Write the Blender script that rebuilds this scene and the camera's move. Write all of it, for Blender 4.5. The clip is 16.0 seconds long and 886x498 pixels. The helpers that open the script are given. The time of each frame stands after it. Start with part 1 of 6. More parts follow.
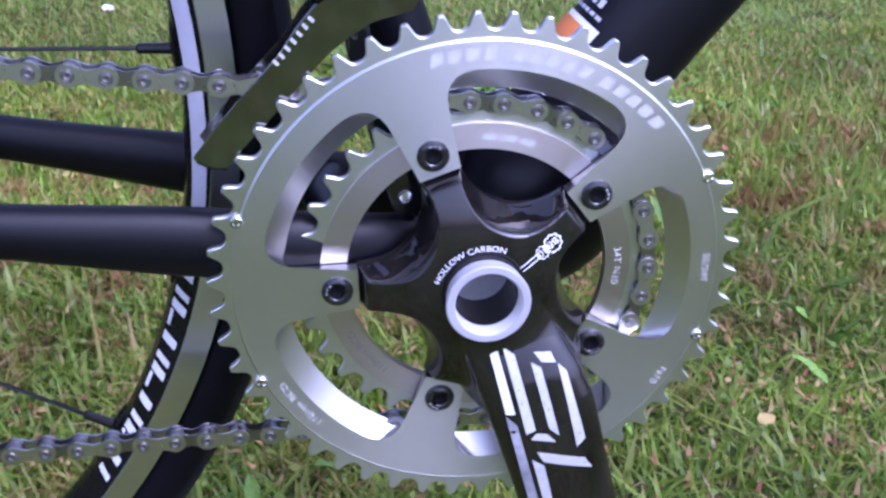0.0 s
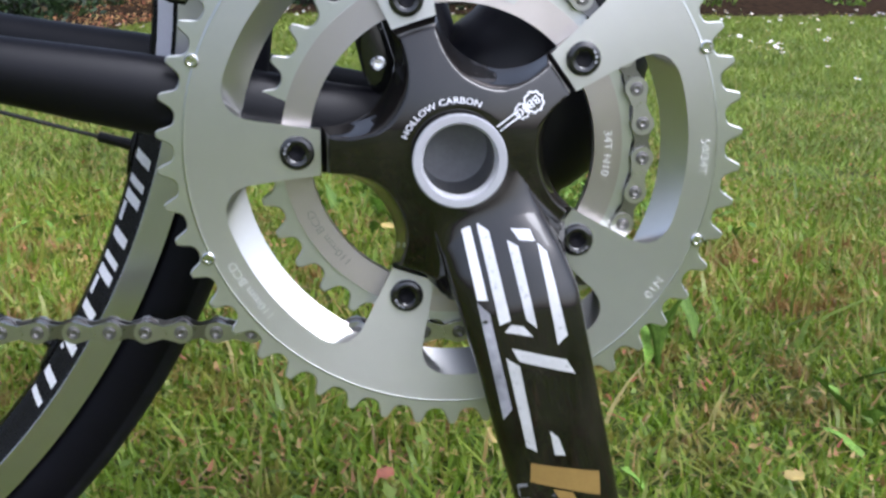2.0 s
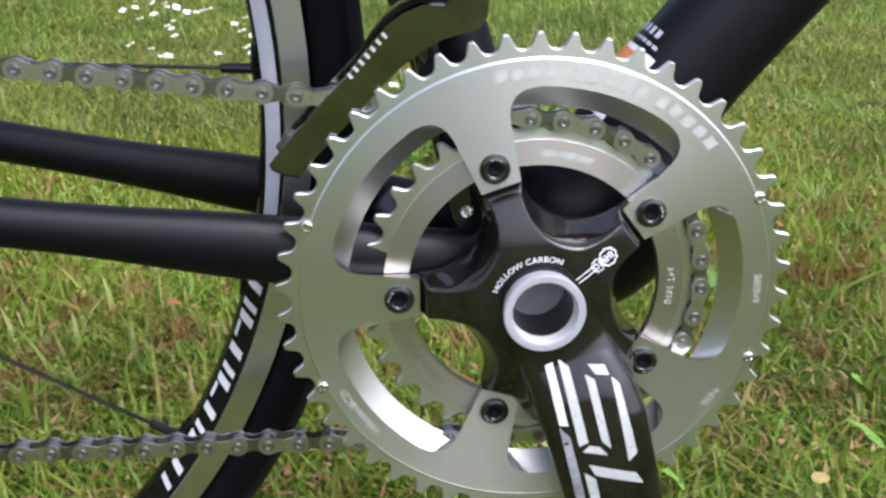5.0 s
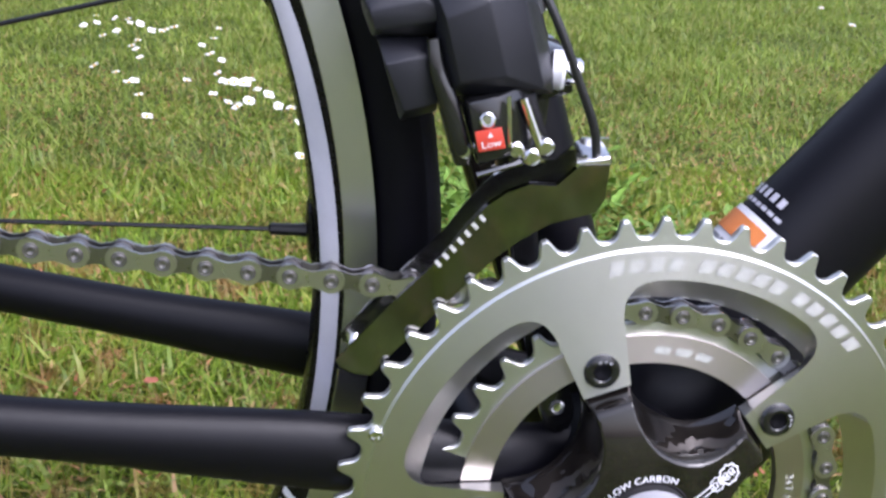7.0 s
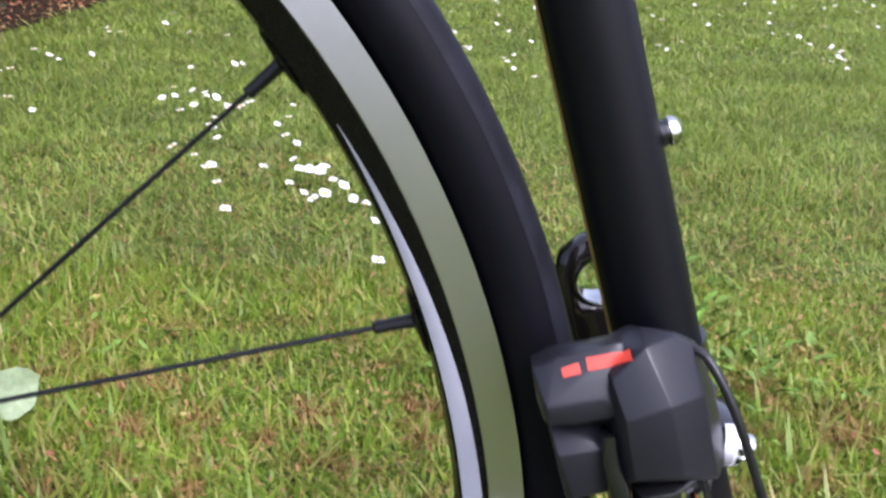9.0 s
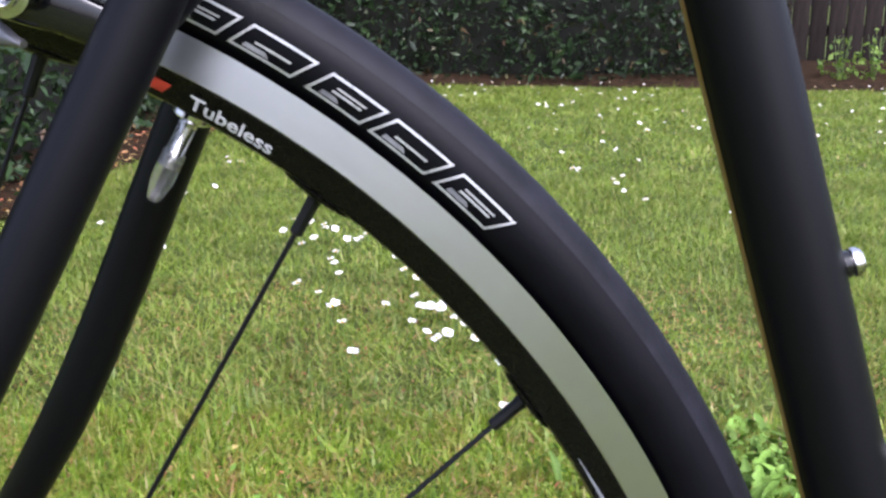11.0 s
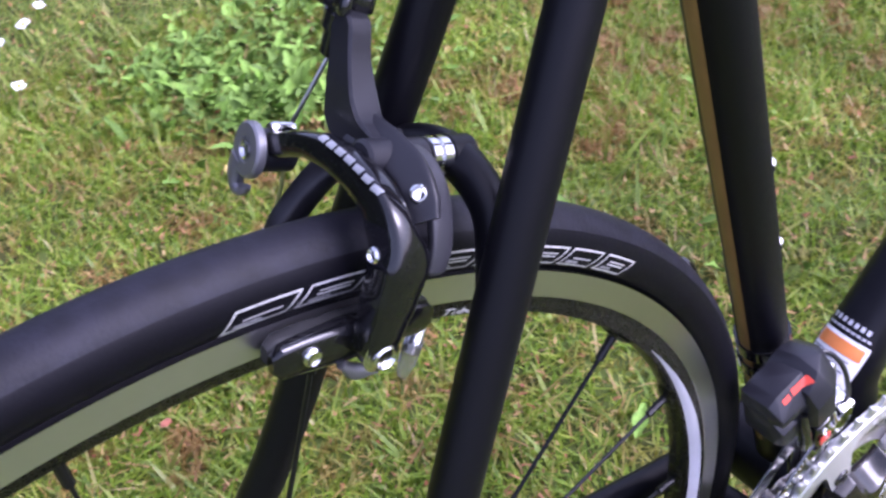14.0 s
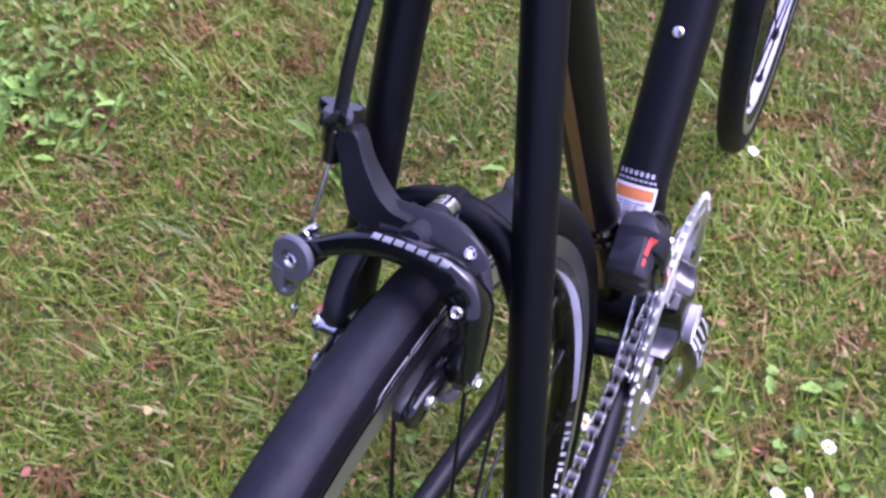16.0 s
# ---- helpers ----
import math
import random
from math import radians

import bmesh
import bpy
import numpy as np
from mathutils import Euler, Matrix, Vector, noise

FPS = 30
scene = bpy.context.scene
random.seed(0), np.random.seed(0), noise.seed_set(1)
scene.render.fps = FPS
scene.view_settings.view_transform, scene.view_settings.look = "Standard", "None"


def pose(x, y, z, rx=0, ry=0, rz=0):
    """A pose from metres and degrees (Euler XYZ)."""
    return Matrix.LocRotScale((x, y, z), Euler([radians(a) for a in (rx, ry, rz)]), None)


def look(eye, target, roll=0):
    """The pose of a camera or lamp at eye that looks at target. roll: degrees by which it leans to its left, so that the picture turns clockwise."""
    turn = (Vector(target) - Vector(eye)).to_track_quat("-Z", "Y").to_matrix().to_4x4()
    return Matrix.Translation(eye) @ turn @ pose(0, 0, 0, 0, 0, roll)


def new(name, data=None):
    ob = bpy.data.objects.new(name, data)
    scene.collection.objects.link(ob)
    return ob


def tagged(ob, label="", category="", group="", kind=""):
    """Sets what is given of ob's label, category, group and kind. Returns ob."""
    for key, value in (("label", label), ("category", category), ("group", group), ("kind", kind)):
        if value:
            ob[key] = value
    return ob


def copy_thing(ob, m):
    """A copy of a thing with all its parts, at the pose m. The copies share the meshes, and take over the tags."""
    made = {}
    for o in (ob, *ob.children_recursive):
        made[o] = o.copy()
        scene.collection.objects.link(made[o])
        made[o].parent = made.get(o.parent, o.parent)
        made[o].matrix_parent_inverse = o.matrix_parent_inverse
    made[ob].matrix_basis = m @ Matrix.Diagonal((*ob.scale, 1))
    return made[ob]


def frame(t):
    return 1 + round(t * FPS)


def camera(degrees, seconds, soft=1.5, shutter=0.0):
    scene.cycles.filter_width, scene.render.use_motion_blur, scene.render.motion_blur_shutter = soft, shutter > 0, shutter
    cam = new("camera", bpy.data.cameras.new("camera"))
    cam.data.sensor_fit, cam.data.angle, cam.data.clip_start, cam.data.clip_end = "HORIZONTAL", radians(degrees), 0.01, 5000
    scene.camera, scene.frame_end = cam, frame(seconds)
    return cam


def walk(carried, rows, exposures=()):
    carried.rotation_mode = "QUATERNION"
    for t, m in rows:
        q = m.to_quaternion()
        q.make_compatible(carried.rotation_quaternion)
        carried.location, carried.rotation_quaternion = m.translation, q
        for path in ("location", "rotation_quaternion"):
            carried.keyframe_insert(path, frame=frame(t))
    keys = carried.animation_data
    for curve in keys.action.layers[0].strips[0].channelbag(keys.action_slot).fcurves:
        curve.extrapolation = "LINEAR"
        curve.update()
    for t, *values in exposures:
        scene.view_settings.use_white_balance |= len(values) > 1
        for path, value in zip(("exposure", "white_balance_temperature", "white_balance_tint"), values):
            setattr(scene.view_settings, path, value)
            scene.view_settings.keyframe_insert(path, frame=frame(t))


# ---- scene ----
from mathutils.bvhtree import BVHTree
from mathutils.geometry import tessellate_polygon

# ---------------------------------------------------------------- camera
cam = camera(44.72, 16.0, soft=2.6, shutter=0.28)
PATH = [
    (0.0, look((-0.0572, -0.4149, 0.4624), (-0.0044, 0.0305, 0.2415), -1.32)),
    (0.5, look((-0.0485, -0.4073, 0.4045), (0.0023, 0.0584, 0.2298), -0.61)),
    (1.0, look((-0.0523, -0.4036, 0.3759), (0.0025, 0.0693, 0.2227), -0.54)),
    (1.5, look((-0.0412, -0.4144, 0.3453), (0.0029, 0.0670, 0.2178), -0.25)),
    (2.0, look((-0.0335, -0.4250, 0.3310), (0.0047, 0.0571, 0.2040), 0.38)),
    (2.5, look((-0.0257, -0.4498, 0.3002), (0.0045, 0.0317, 0.1689), -0.62)),
    (3.0, look((-0.0301, -0.4794, 0.2745), (0.0009, 0.0018, 0.1426), -0.97)),
    (3.5, look((-0.0369, -0.4871, 0.3025), (-0.0072, -0.0075, 0.1642), -0.66)),
    (4.0, look((-0.0440, -0.4734, 0.3574), (-0.0180, 0.0011, 0.2021), -0.34)),
    (4.5, look((-0.0590, -0.4654, 0.4005), (-0.0276, 0.0059, 0.2366), -0.78)),
    (5.0, look((-0.0638, -0.4434, 0.4395), (-0.0323, 0.0222, 0.2599), -0.94)),
    (5.2, look((-0.0736, -0.4439, 0.4279), (-0.0325, 0.0286, 0.2696), -0.39)),
    (7.3, look((-0.1057, -0.3382, 0.4961), (-0.0504, 0.1217, 0.3077), 1.68)),
    (7.5, look((-0.1057, -0.3306, 0.5081), (-0.0551, 0.1264, 0.3116), 1.56)),
    (8.0, look((-0.1145, -0.3237, 0.5225), (-0.0671, 0.1354, 0.3303), 1.94)),
    (8.5, look((-0.1262, -0.3089, 0.5381), (-0.0846, 0.1559, 0.3587), 2.40)),
    (9.0, look((-0.1398, -0.3121, 0.5680), (-0.1082, 0.1606, 0.4081), 2.75)),
    (9.5, look((-0.1534, -0.3106, 0.5936), (-0.1347, 0.1688, 0.4529), 2.52)),
    (10.0, look((-0.1695, -0.3129, 0.6132), (-0.1627, 0.1719, 0.4909), 2.37)),
    (10.2, look((-0.1746, -0.3112, 0.6212), (-0.1735, 0.1753, 0.5059), 2.45)),
    (12.3, look((-0.2194, -0.3486, 0.7584), (-0.2522, 0.1307, 0.6198), -2.49)),
    (12.5, look((-0.2354, -0.3657, 0.8050), (-0.2468, 0.0974, 0.6168), -3.75)),
    (13.0, look((-0.3069, -0.3282, 0.8453), (-0.2434, 0.0906, 0.5796), -5.34)),
    (13.5, look((-0.3671, -0.2551, 0.8511), (-0.2128, 0.1121, 0.5489), -5.86)),
    (14.0, look((-0.4115, -0.2232, 0.8822), (-0.2034, 0.0765, 0.5403), -5.38)),
    (14.5, look((-0.4818, -0.2072, 0.8872), (-0.2122, 0.0597, 0.5615), -4.19)),
    (15.0, look((-0.5078, -0.1874, 0.9319), (-0.2215, 0.0372, 0.5890), -7.11)),
    (15.5, look((-0.5013, -0.1584, 0.9828), (-0.2205, 0.0246, 0.6118), -6.34)),
    (16.0, look((-0.4924, -0.1356, 0.9967), (-0.2280, 0.0182, 0.6011), -6.78)),]
walk(cam, PATH, exposures=((0.0, 1.12, 4800, 42), (1.0, 1.02, 5200, 30), (2.2, 0.93, 5700, 12), (3.5, 0.91, 6250, 6), (5.2, 1.06, 5750, 15), (7.5, 1.18, 5700, 22), (10.2, 1.33, 5700, 24), (12.3, 1.42, 5700, 17), (13.0, 1.42, 5850, 26), (14.5, 1.57, 5200, 43), (16.0, 1.38, 5200, 53)))

# ---------------------------------------------------------------- light
world = bpy.data.worlds.new("overcast_sky")
scene.world = world
world.use_nodes = True
wn = world.node_tree
bg = wn.nodes["Background"]
sky = wn.nodes.new("ShaderNodeTexSky")
sky.sky_type = "NISHITA"
sky.sun_disc = False
sky.sun_elevation, sky.sun_rotation = radians(52), radians(141)
sky.air_density, sky.dust_density, sky.ozone_density = 1.0, 5.0, 1.0
cloud = wn.nodes.new("ShaderNodeHueSaturation")
cloud.inputs["Saturation"].default_value = 0.5
wn.links.new(sky.outputs[0], cloud.inputs["Color"])
wn.links.new(cloud.outputs[0], bg.inputs[0])
bg.inputs[1].default_value = 0.15
sun_data = bpy.data.lights.new("sun", "SUN")
sun_data.energy, sun_data.angle, sun_data.color = 0.7, radians(35), (1.0, 0.97, 0.93)
sun = new("sun", sun_data)
sun.matrix_world = look((1.8, -2.2, 3.7), (0, 0, 0))

# ---------------------------------------------------------------- materials


def material(name, color, rough=0.5, metal=0.0, coat=0.0, spec=0.5, vary=0.12, scale=40.0, bump=0.0, bump_scale=300.0,
             second=None, spots=0.0, sheen=0.0, stretch=(1, 1, 1), rough_vary=0.08, island=0.0, objects=0.0, coat_rough=0.04):
    """A surface with two scales of variation in colour, gloss and relief."""
    m = bpy.data.materials.new(name)
    m.use_nodes = True
    nt = m.node_tree
    b = nt.nodes["Principled BSDF"]
    b.inputs["Metallic"].default_value = metal
    b.inputs["Coat Weight"].default_value = coat
    b.inputs["Coat Roughness"].default_value = coat_rough
    b.inputs["Specular IOR Level"].default_value = spec
    b.inputs["Sheen Weight"].default_value = sheen
    tc = nt.nodes.new("ShaderNodeTexCoord")
    mp = nt.nodes.new("ShaderNodeMapping")
    mp.inputs["Scale"].default_value = stretch
    nt.links.new(tc.outputs["Object"], mp.inputs[0])
    n1 = nt.nodes.new("ShaderNodeTexNoise")
    n1.inputs["Scale"].default_value, n1.inputs["Detail"].default_value = scale, 6.0
    nt.links.new(mp.outputs[0], n1.inputs["Vector"])
    n2 = nt.nodes.new("ShaderNodeTexNoise")
    n2.inputs["Scale"].default_value, n2.inputs["Detail"].default_value = scale * 9.0, 3.0
    nt.links.new(mp.outputs[0], n2.inputs["Vector"])
    mix = nt.nodes.new("ShaderNodeMath")
    mix.operation = "MULTIPLY_ADD"
    mix.inputs[1].default_value = 0.4
    nt.links.new(n2.outputs[0], mix.inputs[0])
    nt.links.new(n1.outputs[0], mix.inputs[2])
    ramp = nt.nodes.new("ShaderNodeValToRGB")
    lo = [c * (1 - vary) for c in color]
    hi = [min(1.0, c * (1 + vary)) for c in (second or color)]
    ramp.color_ramp.elements[0].position, ramp.color_ramp.elements[1].position = 0.45, 0.95
    ramp.color_ramp.elements[0].color = (*lo, 1)
    ramp.color_ramp.elements[1].color = (*hi, 1)
    nt.links.new(mix.outputs[0], ramp.inputs[0])
    out = ramp.outputs[0]
    if island or objects:
        src = nt.nodes.new("ShaderNodeNewGeometry" if island else "ShaderNodeObjectInfo")
        hsv = nt.nodes.new("ShaderNodeHueSaturation")
        mr = nt.nodes.new("ShaderNodeMapRange")
        k = island or objects
        mr.inputs["To Min"].default_value, mr.inputs["To Max"].default_value = 1 - k, 1 + k
        nt.links.new(src.outputs["Random Per Island" if island else "Random"], mr.inputs[0])
        nt.links.new(mr.outputs[0], hsv.inputs["Value"])
        nt.links.new(out, hsv.inputs["Color"])
        out = hsv.outputs[0]
    nt.links.new(out, b.inputs["Base Color"])
    rr = nt.nodes.new("ShaderNodeMapRange")
    rr.inputs["To Min"].default_value, rr.inputs["To Max"].default_value = max(0.02, rough - rough_vary), min(1, rough + rough_vary)
    nt.links.new(n2.outputs[0], rr.inputs[0])
    nt.links.new(rr.outputs[0], b.inputs["Roughness"])
    if bump:
        nb = nt.nodes.new("ShaderNodeTexNoise")
        nb.inputs["Scale"].default_value, nb.inputs["Detail"].default_value = bump_scale, 4.0
        nt.links.new(mp.outputs[0], nb.inputs["Vector"])
        bp = nt.nodes.new("ShaderNodeBump")
        bp.inputs["Strength"].default_value, bp.inputs["Distance"].default_value = bump, 0.001
        nt.links.new(nb.outputs[0], bp.inputs["Height"])
        nt.links.new(bp.outputs[0], b.inputs["Normal"])
    return m


def turned_metal(name, color, rough, centre, freq=5200.0, depth=0.2):
    """Metal with fine turning marks that run round a centre on the y axis."""
    m = material(name, color, rough, 1.0, vary=0.03, scale=25.0, rough_vary=0.02)
    nt = m.node_tree
    b = nt.nodes["Principled BSDF"]
    tc = nt.nodes.new("ShaderNodeTexCoord")
    sub = nt.nodes.new("ShaderNodeVectorMath")
    sub.operation = "SUBTRACT"
    sub.inputs[1].default_value = centre
    nt.links.new(tc.outputs["Object"], sub.inputs[0])
    sc = nt.nodes.new("ShaderNodeVectorMath")
    sc.operation = "MULTIPLY"
    sc.inputs[1].default_value = (1, 0, 1)
    nt.links.new(sub.outputs[0], sc.inputs[0])
    ln = nt.nodes.new("ShaderNodeVectorMath")
    ln.operation = "LENGTH"
    nt.links.new(sc.outputs[0], ln.inputs[0])
    nz = nt.nodes.new("ShaderNodeTexNoise")
    nz.noise_dimensions = "1D"
    nz.inputs["Scale"].default_value, nz.inputs["Detail"].default_value = freq, 3.0
    nt.links.new(ln.outputs["Value"], nz.inputs["W"])
    bp = nt.nodes.new("ShaderNodeBump")
    bp.inputs["Strength"].default_value, bp.inputs["Distance"].default_value = depth, 0.0003
    nt.links.new(nz.outputs[0], bp.inputs["Height"])
    nt.links.new(bp.outputs[0], b.inputs["Normal"])
    return m


BBZ = 0.268
BB = Vector((0, 0, BBZ))
HUB = Vector((-0.404, 0, 0.3429))

M_FRAME = material("matte_black_paint", (0.0016, 0.0015, 0.0034), 0.44, spec=0.26, vary=0.15, scale=60, bump=0.03, bump_scale=900)
M_GOLD_PAINT = material("ochre_paint", (0.27, 0.15, 0.045), 0.45, vary=0.12, scale=50)
M_RING = turned_metal("brushed_anodised_aluminium", (0.65, 0.645, 0.63), 0.43, BB, depth=0.06)
def cross_gloss(m, amount):
    """Spreads the gloss of a turned part across its turning marks."""
    b = m.node_tree.nodes["Principled BSDF"]
    b.inputs["Anisotropic"].default_value = amount
    b.inputs["Anisotropic Rotation"].default_value = 0.25
    tn = m.node_tree.nodes.new("ShaderNodeTangent")
    tn.direction_type, tn.axis = "RADIAL", "Y"
    m.node_tree.links.new(tn.outputs[0], b.inputs["Tangent"])


cross_gloss(M_RING, 0.6)
M_WALL = material("milled_aluminium", (0.58, 0.58, 0.56), 0.29, 1.0, vary=0.03, scale=60, rough_vary=0.01)
M_INNER = turned_metal("grey_anodised_aluminium", (0.56, 0.515, 0.495), 0.42, BB)
cross_gloss(M_INNER, 0.6)
M_TOOTH = material("tooth_aluminium", (0.64, 0.65, 0.62), 0.38, 1.0, vary=0.04, scale=60, rough_vary=0.04)
cross_gloss(M_TOOTH, 0.5)
M_STEEL = material("polished_steel", (0.72, 0.72, 0.72), 0.14, 1.0, vary=0.08, scale=120)
# Base colour darkened in place of dark reflections that nothing here casts.
M_CHROME = material("mirror_steel", (0.21, 0.206, 0.20), 0.07, 1.0, vary=0.06, scale=120, rough_vary=0.03)
M_CHAIN = material("nickel_chain_steel", (0.55, 0.54, 0.53), 0.30, 1.0, vary=0.06, scale=60)
# Inner links coloured darker for the shade between the outer plates.
M_CHAIN_IN = material("shaded_inner_chain_steel", (0.27, 0.26, 0.255), 0.30, 1.0, vary=0.1, scale=60)
M_PIN = material("dark_chain_pin", (0.22, 0.21, 0.205), 0.34, 0.9, vary=0.1, scale=60)
M_CARBON = material("lacquered_carbon", (0.0025, 0.002, 0.002), 0.3, coat=0.9, spec=0.05, vary=0.5, scale=90, second=(0.009, 0.0075, 0.0065), stretch=(1, 1, 0.35), coat_rough=0.035)
M_CARBON.node_tree.nodes["Principled BSDF"].inputs["Coat IOR"].default_value = 1.65
M_BLACK = material("black_steel", (0.008, 0.008, 0.009), 0.16, coat=0.6, vary=0.2, scale=200)
M_PLASTIC = material("charcoal_plastic", (0.015, 0.0152, 0.020), 0.36, spec=0.38, vary=0.12, scale=80, bump=0.06, bump_scale=1500)
M_ARM = material("satin_black_alloy", (0.013, 0.013, 0.017), 0.42, spec=0.38, vary=0.15, scale=90)
M_ARM_GLOSS = material("gloss_black_alloy", (0.0035, 0.0034, 0.0045), 0.25, coat=0.8, spec=0.15, vary=0.2, scale=90)
M_ARM_GLOSS.node_tree.nodes["Principled BSDF"].inputs["Coat IOR"].default_value = 1.6
M_STRAP = material("satin_grey_alloy", (0.030, 0.030, 0.036), 0.36, spec=0.5, vary=0.12, scale=90)
M_LEVER = material("grey_alloy", (0.20, 0.20, 0.22), 0.38, 0.6, vary=0.12, scale=120)
M_RUBBER = material("tyre_rubber", (0.0028, 0.0026, 0.0046), 0.50, spec=0.14, vary=0.25, scale=70, bump=0.1, bump_scale=700)
M_TREAD = material("tread_rubber", (0.0088, 0.0088, 0.0136), 0.58, spec=0.22, vary=0.5, scale=90, bump=0.22, bump_scale=500)
M_PAD = material("pad_rubber", (0.012, 0.012, 0.013), 0.6, vary=0.2, scale=100)
M_RIM = material("black_anodised_rim", (0.004, 0.0037, 0.0040), 0.28, spec=0.28, vary=0.2, scale=90)
M_TRACK = turned_metal("machined_brake_track", (0.60, 0.60, 0.64), 0.30, HUB, 5200, 0.16)
cross_gloss(M_TRACK, 0.25)
M_SPOKE = material("black_spoke", (0.005, 0.005, 0.006), 0.32, spec=0.3, vary=0.15, scale=200)
M_WHITE = material("white_print", (0.72, 0.72, 0.76), 0.4, vary=0.06, scale=90)
M_TEXTGREY = material("grey_label_text", (0.22, 0.23, 0.25), 0.5, vary=0.1, scale=90)
M_LAVENDER = material("pale_lavender_print", (0.47, 0.47, 0.53), 0.4, vary=0.06, scale=90)
M_GREY = material("grey_print", (0.16, 0.16, 0.18), 0.35, vary=0.25, scale=40, second=(0.35, 0.35, 0.38))
M_SILVERPRINT = material("silver_print", (0.60, 0.60, 0.62), 0.3, 0.3, vary=0.15, scale=60)
M_LASER = material("laser_mark", (0.80, 0.80, 0.78), 0.5, 0.6, vary=0.05, scale=300)
M_RINGPRINT = material("frosted_ring_mark", (0.56, 0.56, 0.54), 0.6, 0.4, vary=0.1, scale=300)
M_LASER_DARK = material("dark_laser_mark", (0.34, 0.33, 0.31), 0.5, 0.8, vary=0.1, scale=300)
M_GOLD = material("gold_print", (0.36, 0.23, 0.075), 0.35, 0.35, vary=0.15, scale=80)
M_RED = material("red_print", (0.55, 0.055, 0.03), 0.4, vary=0.1, scale=100)
M_ORANGE = material("orange_print", (0.62, 0.20, 0.05), 0.45, vary=0.08, scale=100)
M_CABLE = material("black_cable_sheath", (0.012, 0.012, 0.013), 0.4, vary=0.15, scale=200)
M_WIRE = material("steel_wire", (0.45, 0.45, 0.46), 0.3, 1.0, vary=0.15, scale=400)
M_CAP = material("clear_cap_plastic", (0.62, 0.62, 0.62), 0.06, vary=0.05, scale=100)
M_CAP.node_tree.nodes["Principled BSDF"].inputs["Transmission Weight"].default_value = 0.93
M_SPINDLE = material("bead_blasted_aluminium", (0.38, 0.38, 0.41), 0.55, 0.05, vary=0.05, scale=80, bump=0.1, bump_scale=2500)

# Lighter than the spindle's end, so that the deep bore looks lit.
M_BORE = material("lightened_bare_bore_aluminium", (0.78, 0.78, 0.81), 0.5, 0.5, vary=0.04, scale=80)
M_PLUG = material("dull_grey_plug", (0.30, 0.30, 0.32), 0.6, vary=0.15, scale=120)

# ---------------------------------------------------------------- building helpers


def part(name, bm, mat, parent, label="", angle=35):
    """Links a bmesh as one mesh object under a thing or a part."""
    me = bpy.data.meshes.new(name)
    bmesh.ops.recalc_face_normals(bm, faces=bm.faces)
    bm.to_mesh(me)
    bm.free()
    me.materials.append(mat)
    me.polygons.foreach_set("use_smooth", [True] * len(me.polygons))
    me.set_sharp_from_angle(angle=radians(angle))
    ob = new(name, me)
    ob.parent = parent
    if label:
        tagged(ob, label)
    return ob


def thing(name, label, category, group="", kind="", at=(0, 0, 0)):
    ob = new(name)
    ob.location = at
    return tagged(ob, label, category, group, kind)


def polar(r, deg, y=0.0, c=BB):
    return Vector((c.x + r * math.cos(radians(deg)), c.y + y, c.z + r * math.sin(radians(deg))))


def spline(pts, n):
    """A smooth line through the points, n pieces to each span."""
    pts = [Vector(p) for p in pts]
    ext = [2 * pts[0] - pts[1]] + pts + [2 * pts[-1] - pts[-2]]
    out = []
    for i in range(len(pts) - 1):
        a, b, c, d = ext[i:i + 4]
        for k in range(n):
            t = k / n
            out.append(0.5 * ((2 * b) + (c - a) * t + (2 * a - 5 * b + 4 * c - d) * t * t + (3 * b - a - 3 * c + d) * t ** 3))
    return out + [pts[-1]]


def values(vals, n):
    out = []
    for a, b in zip(vals, vals[1:]):
        out += [a + (b - a) * (3 * (k / n) ** 2 - 2 * (k / n) ** 3) for k in range(n)]
    return out + [vals[-1]]


def tube(bm, pts, ra, rb=None, side=(0, 1, 0), seg=24, power=2.0, cap=True):
    """A swept body; ra: half size along side, rb: half size across it, each a number or one for each point."""
    n = len(pts)
    ra = [ra] * n if isinstance(ra, (int, float)) else ra
    rb = ra if rb is None else [rb] * n if isinstance(rb, (int, float)) else rb
    rings = []
    for i, p in enumerate(pts):
        d = (Vector(pts[min(i + 1, n - 1)]) - Vector(pts[max(i - 1, 0)])).normalized()
        s = Vector(side) - d * d.dot(Vector(side))
        s.normalize()
        u = d.cross(s)
        ring = []
        for k in range(seg):
            t = 2 * math.pi * k / seg
            c, w = math.cos(t), math.sin(t)
            c, w = math.copysign(abs(c) ** (2 / power), c), math.copysign(abs(w) ** (2 / power), w)
            ring.append(bm.verts.new(Vector(p) + s * (ra[i] * c) + u * (rb[i] * w)))
        rings.append(ring)
    for a, b in zip(rings, rings[1:]):
        for k in range(seg):
            bm.faces.new((a[k], a[(k + 1) % seg], b[(k + 1) % seg], b[k]))
    if cap:
        bm.faces.new(rings[0][::-1])
        bm.faces.new(rings[-1])
    return bm


def rod(bm, a, b, r, seg=16, r2=None):
    a, b = Vector(a), Vector(b)
    d = (b - a).normalized()
    side = Vector((0, 0, 1)) if abs(d.z) < 0.9 else Vector((1, 0, 0))
    return tube(bm, [a, b], [r, r if r2 is None else r2], None, side, seg)


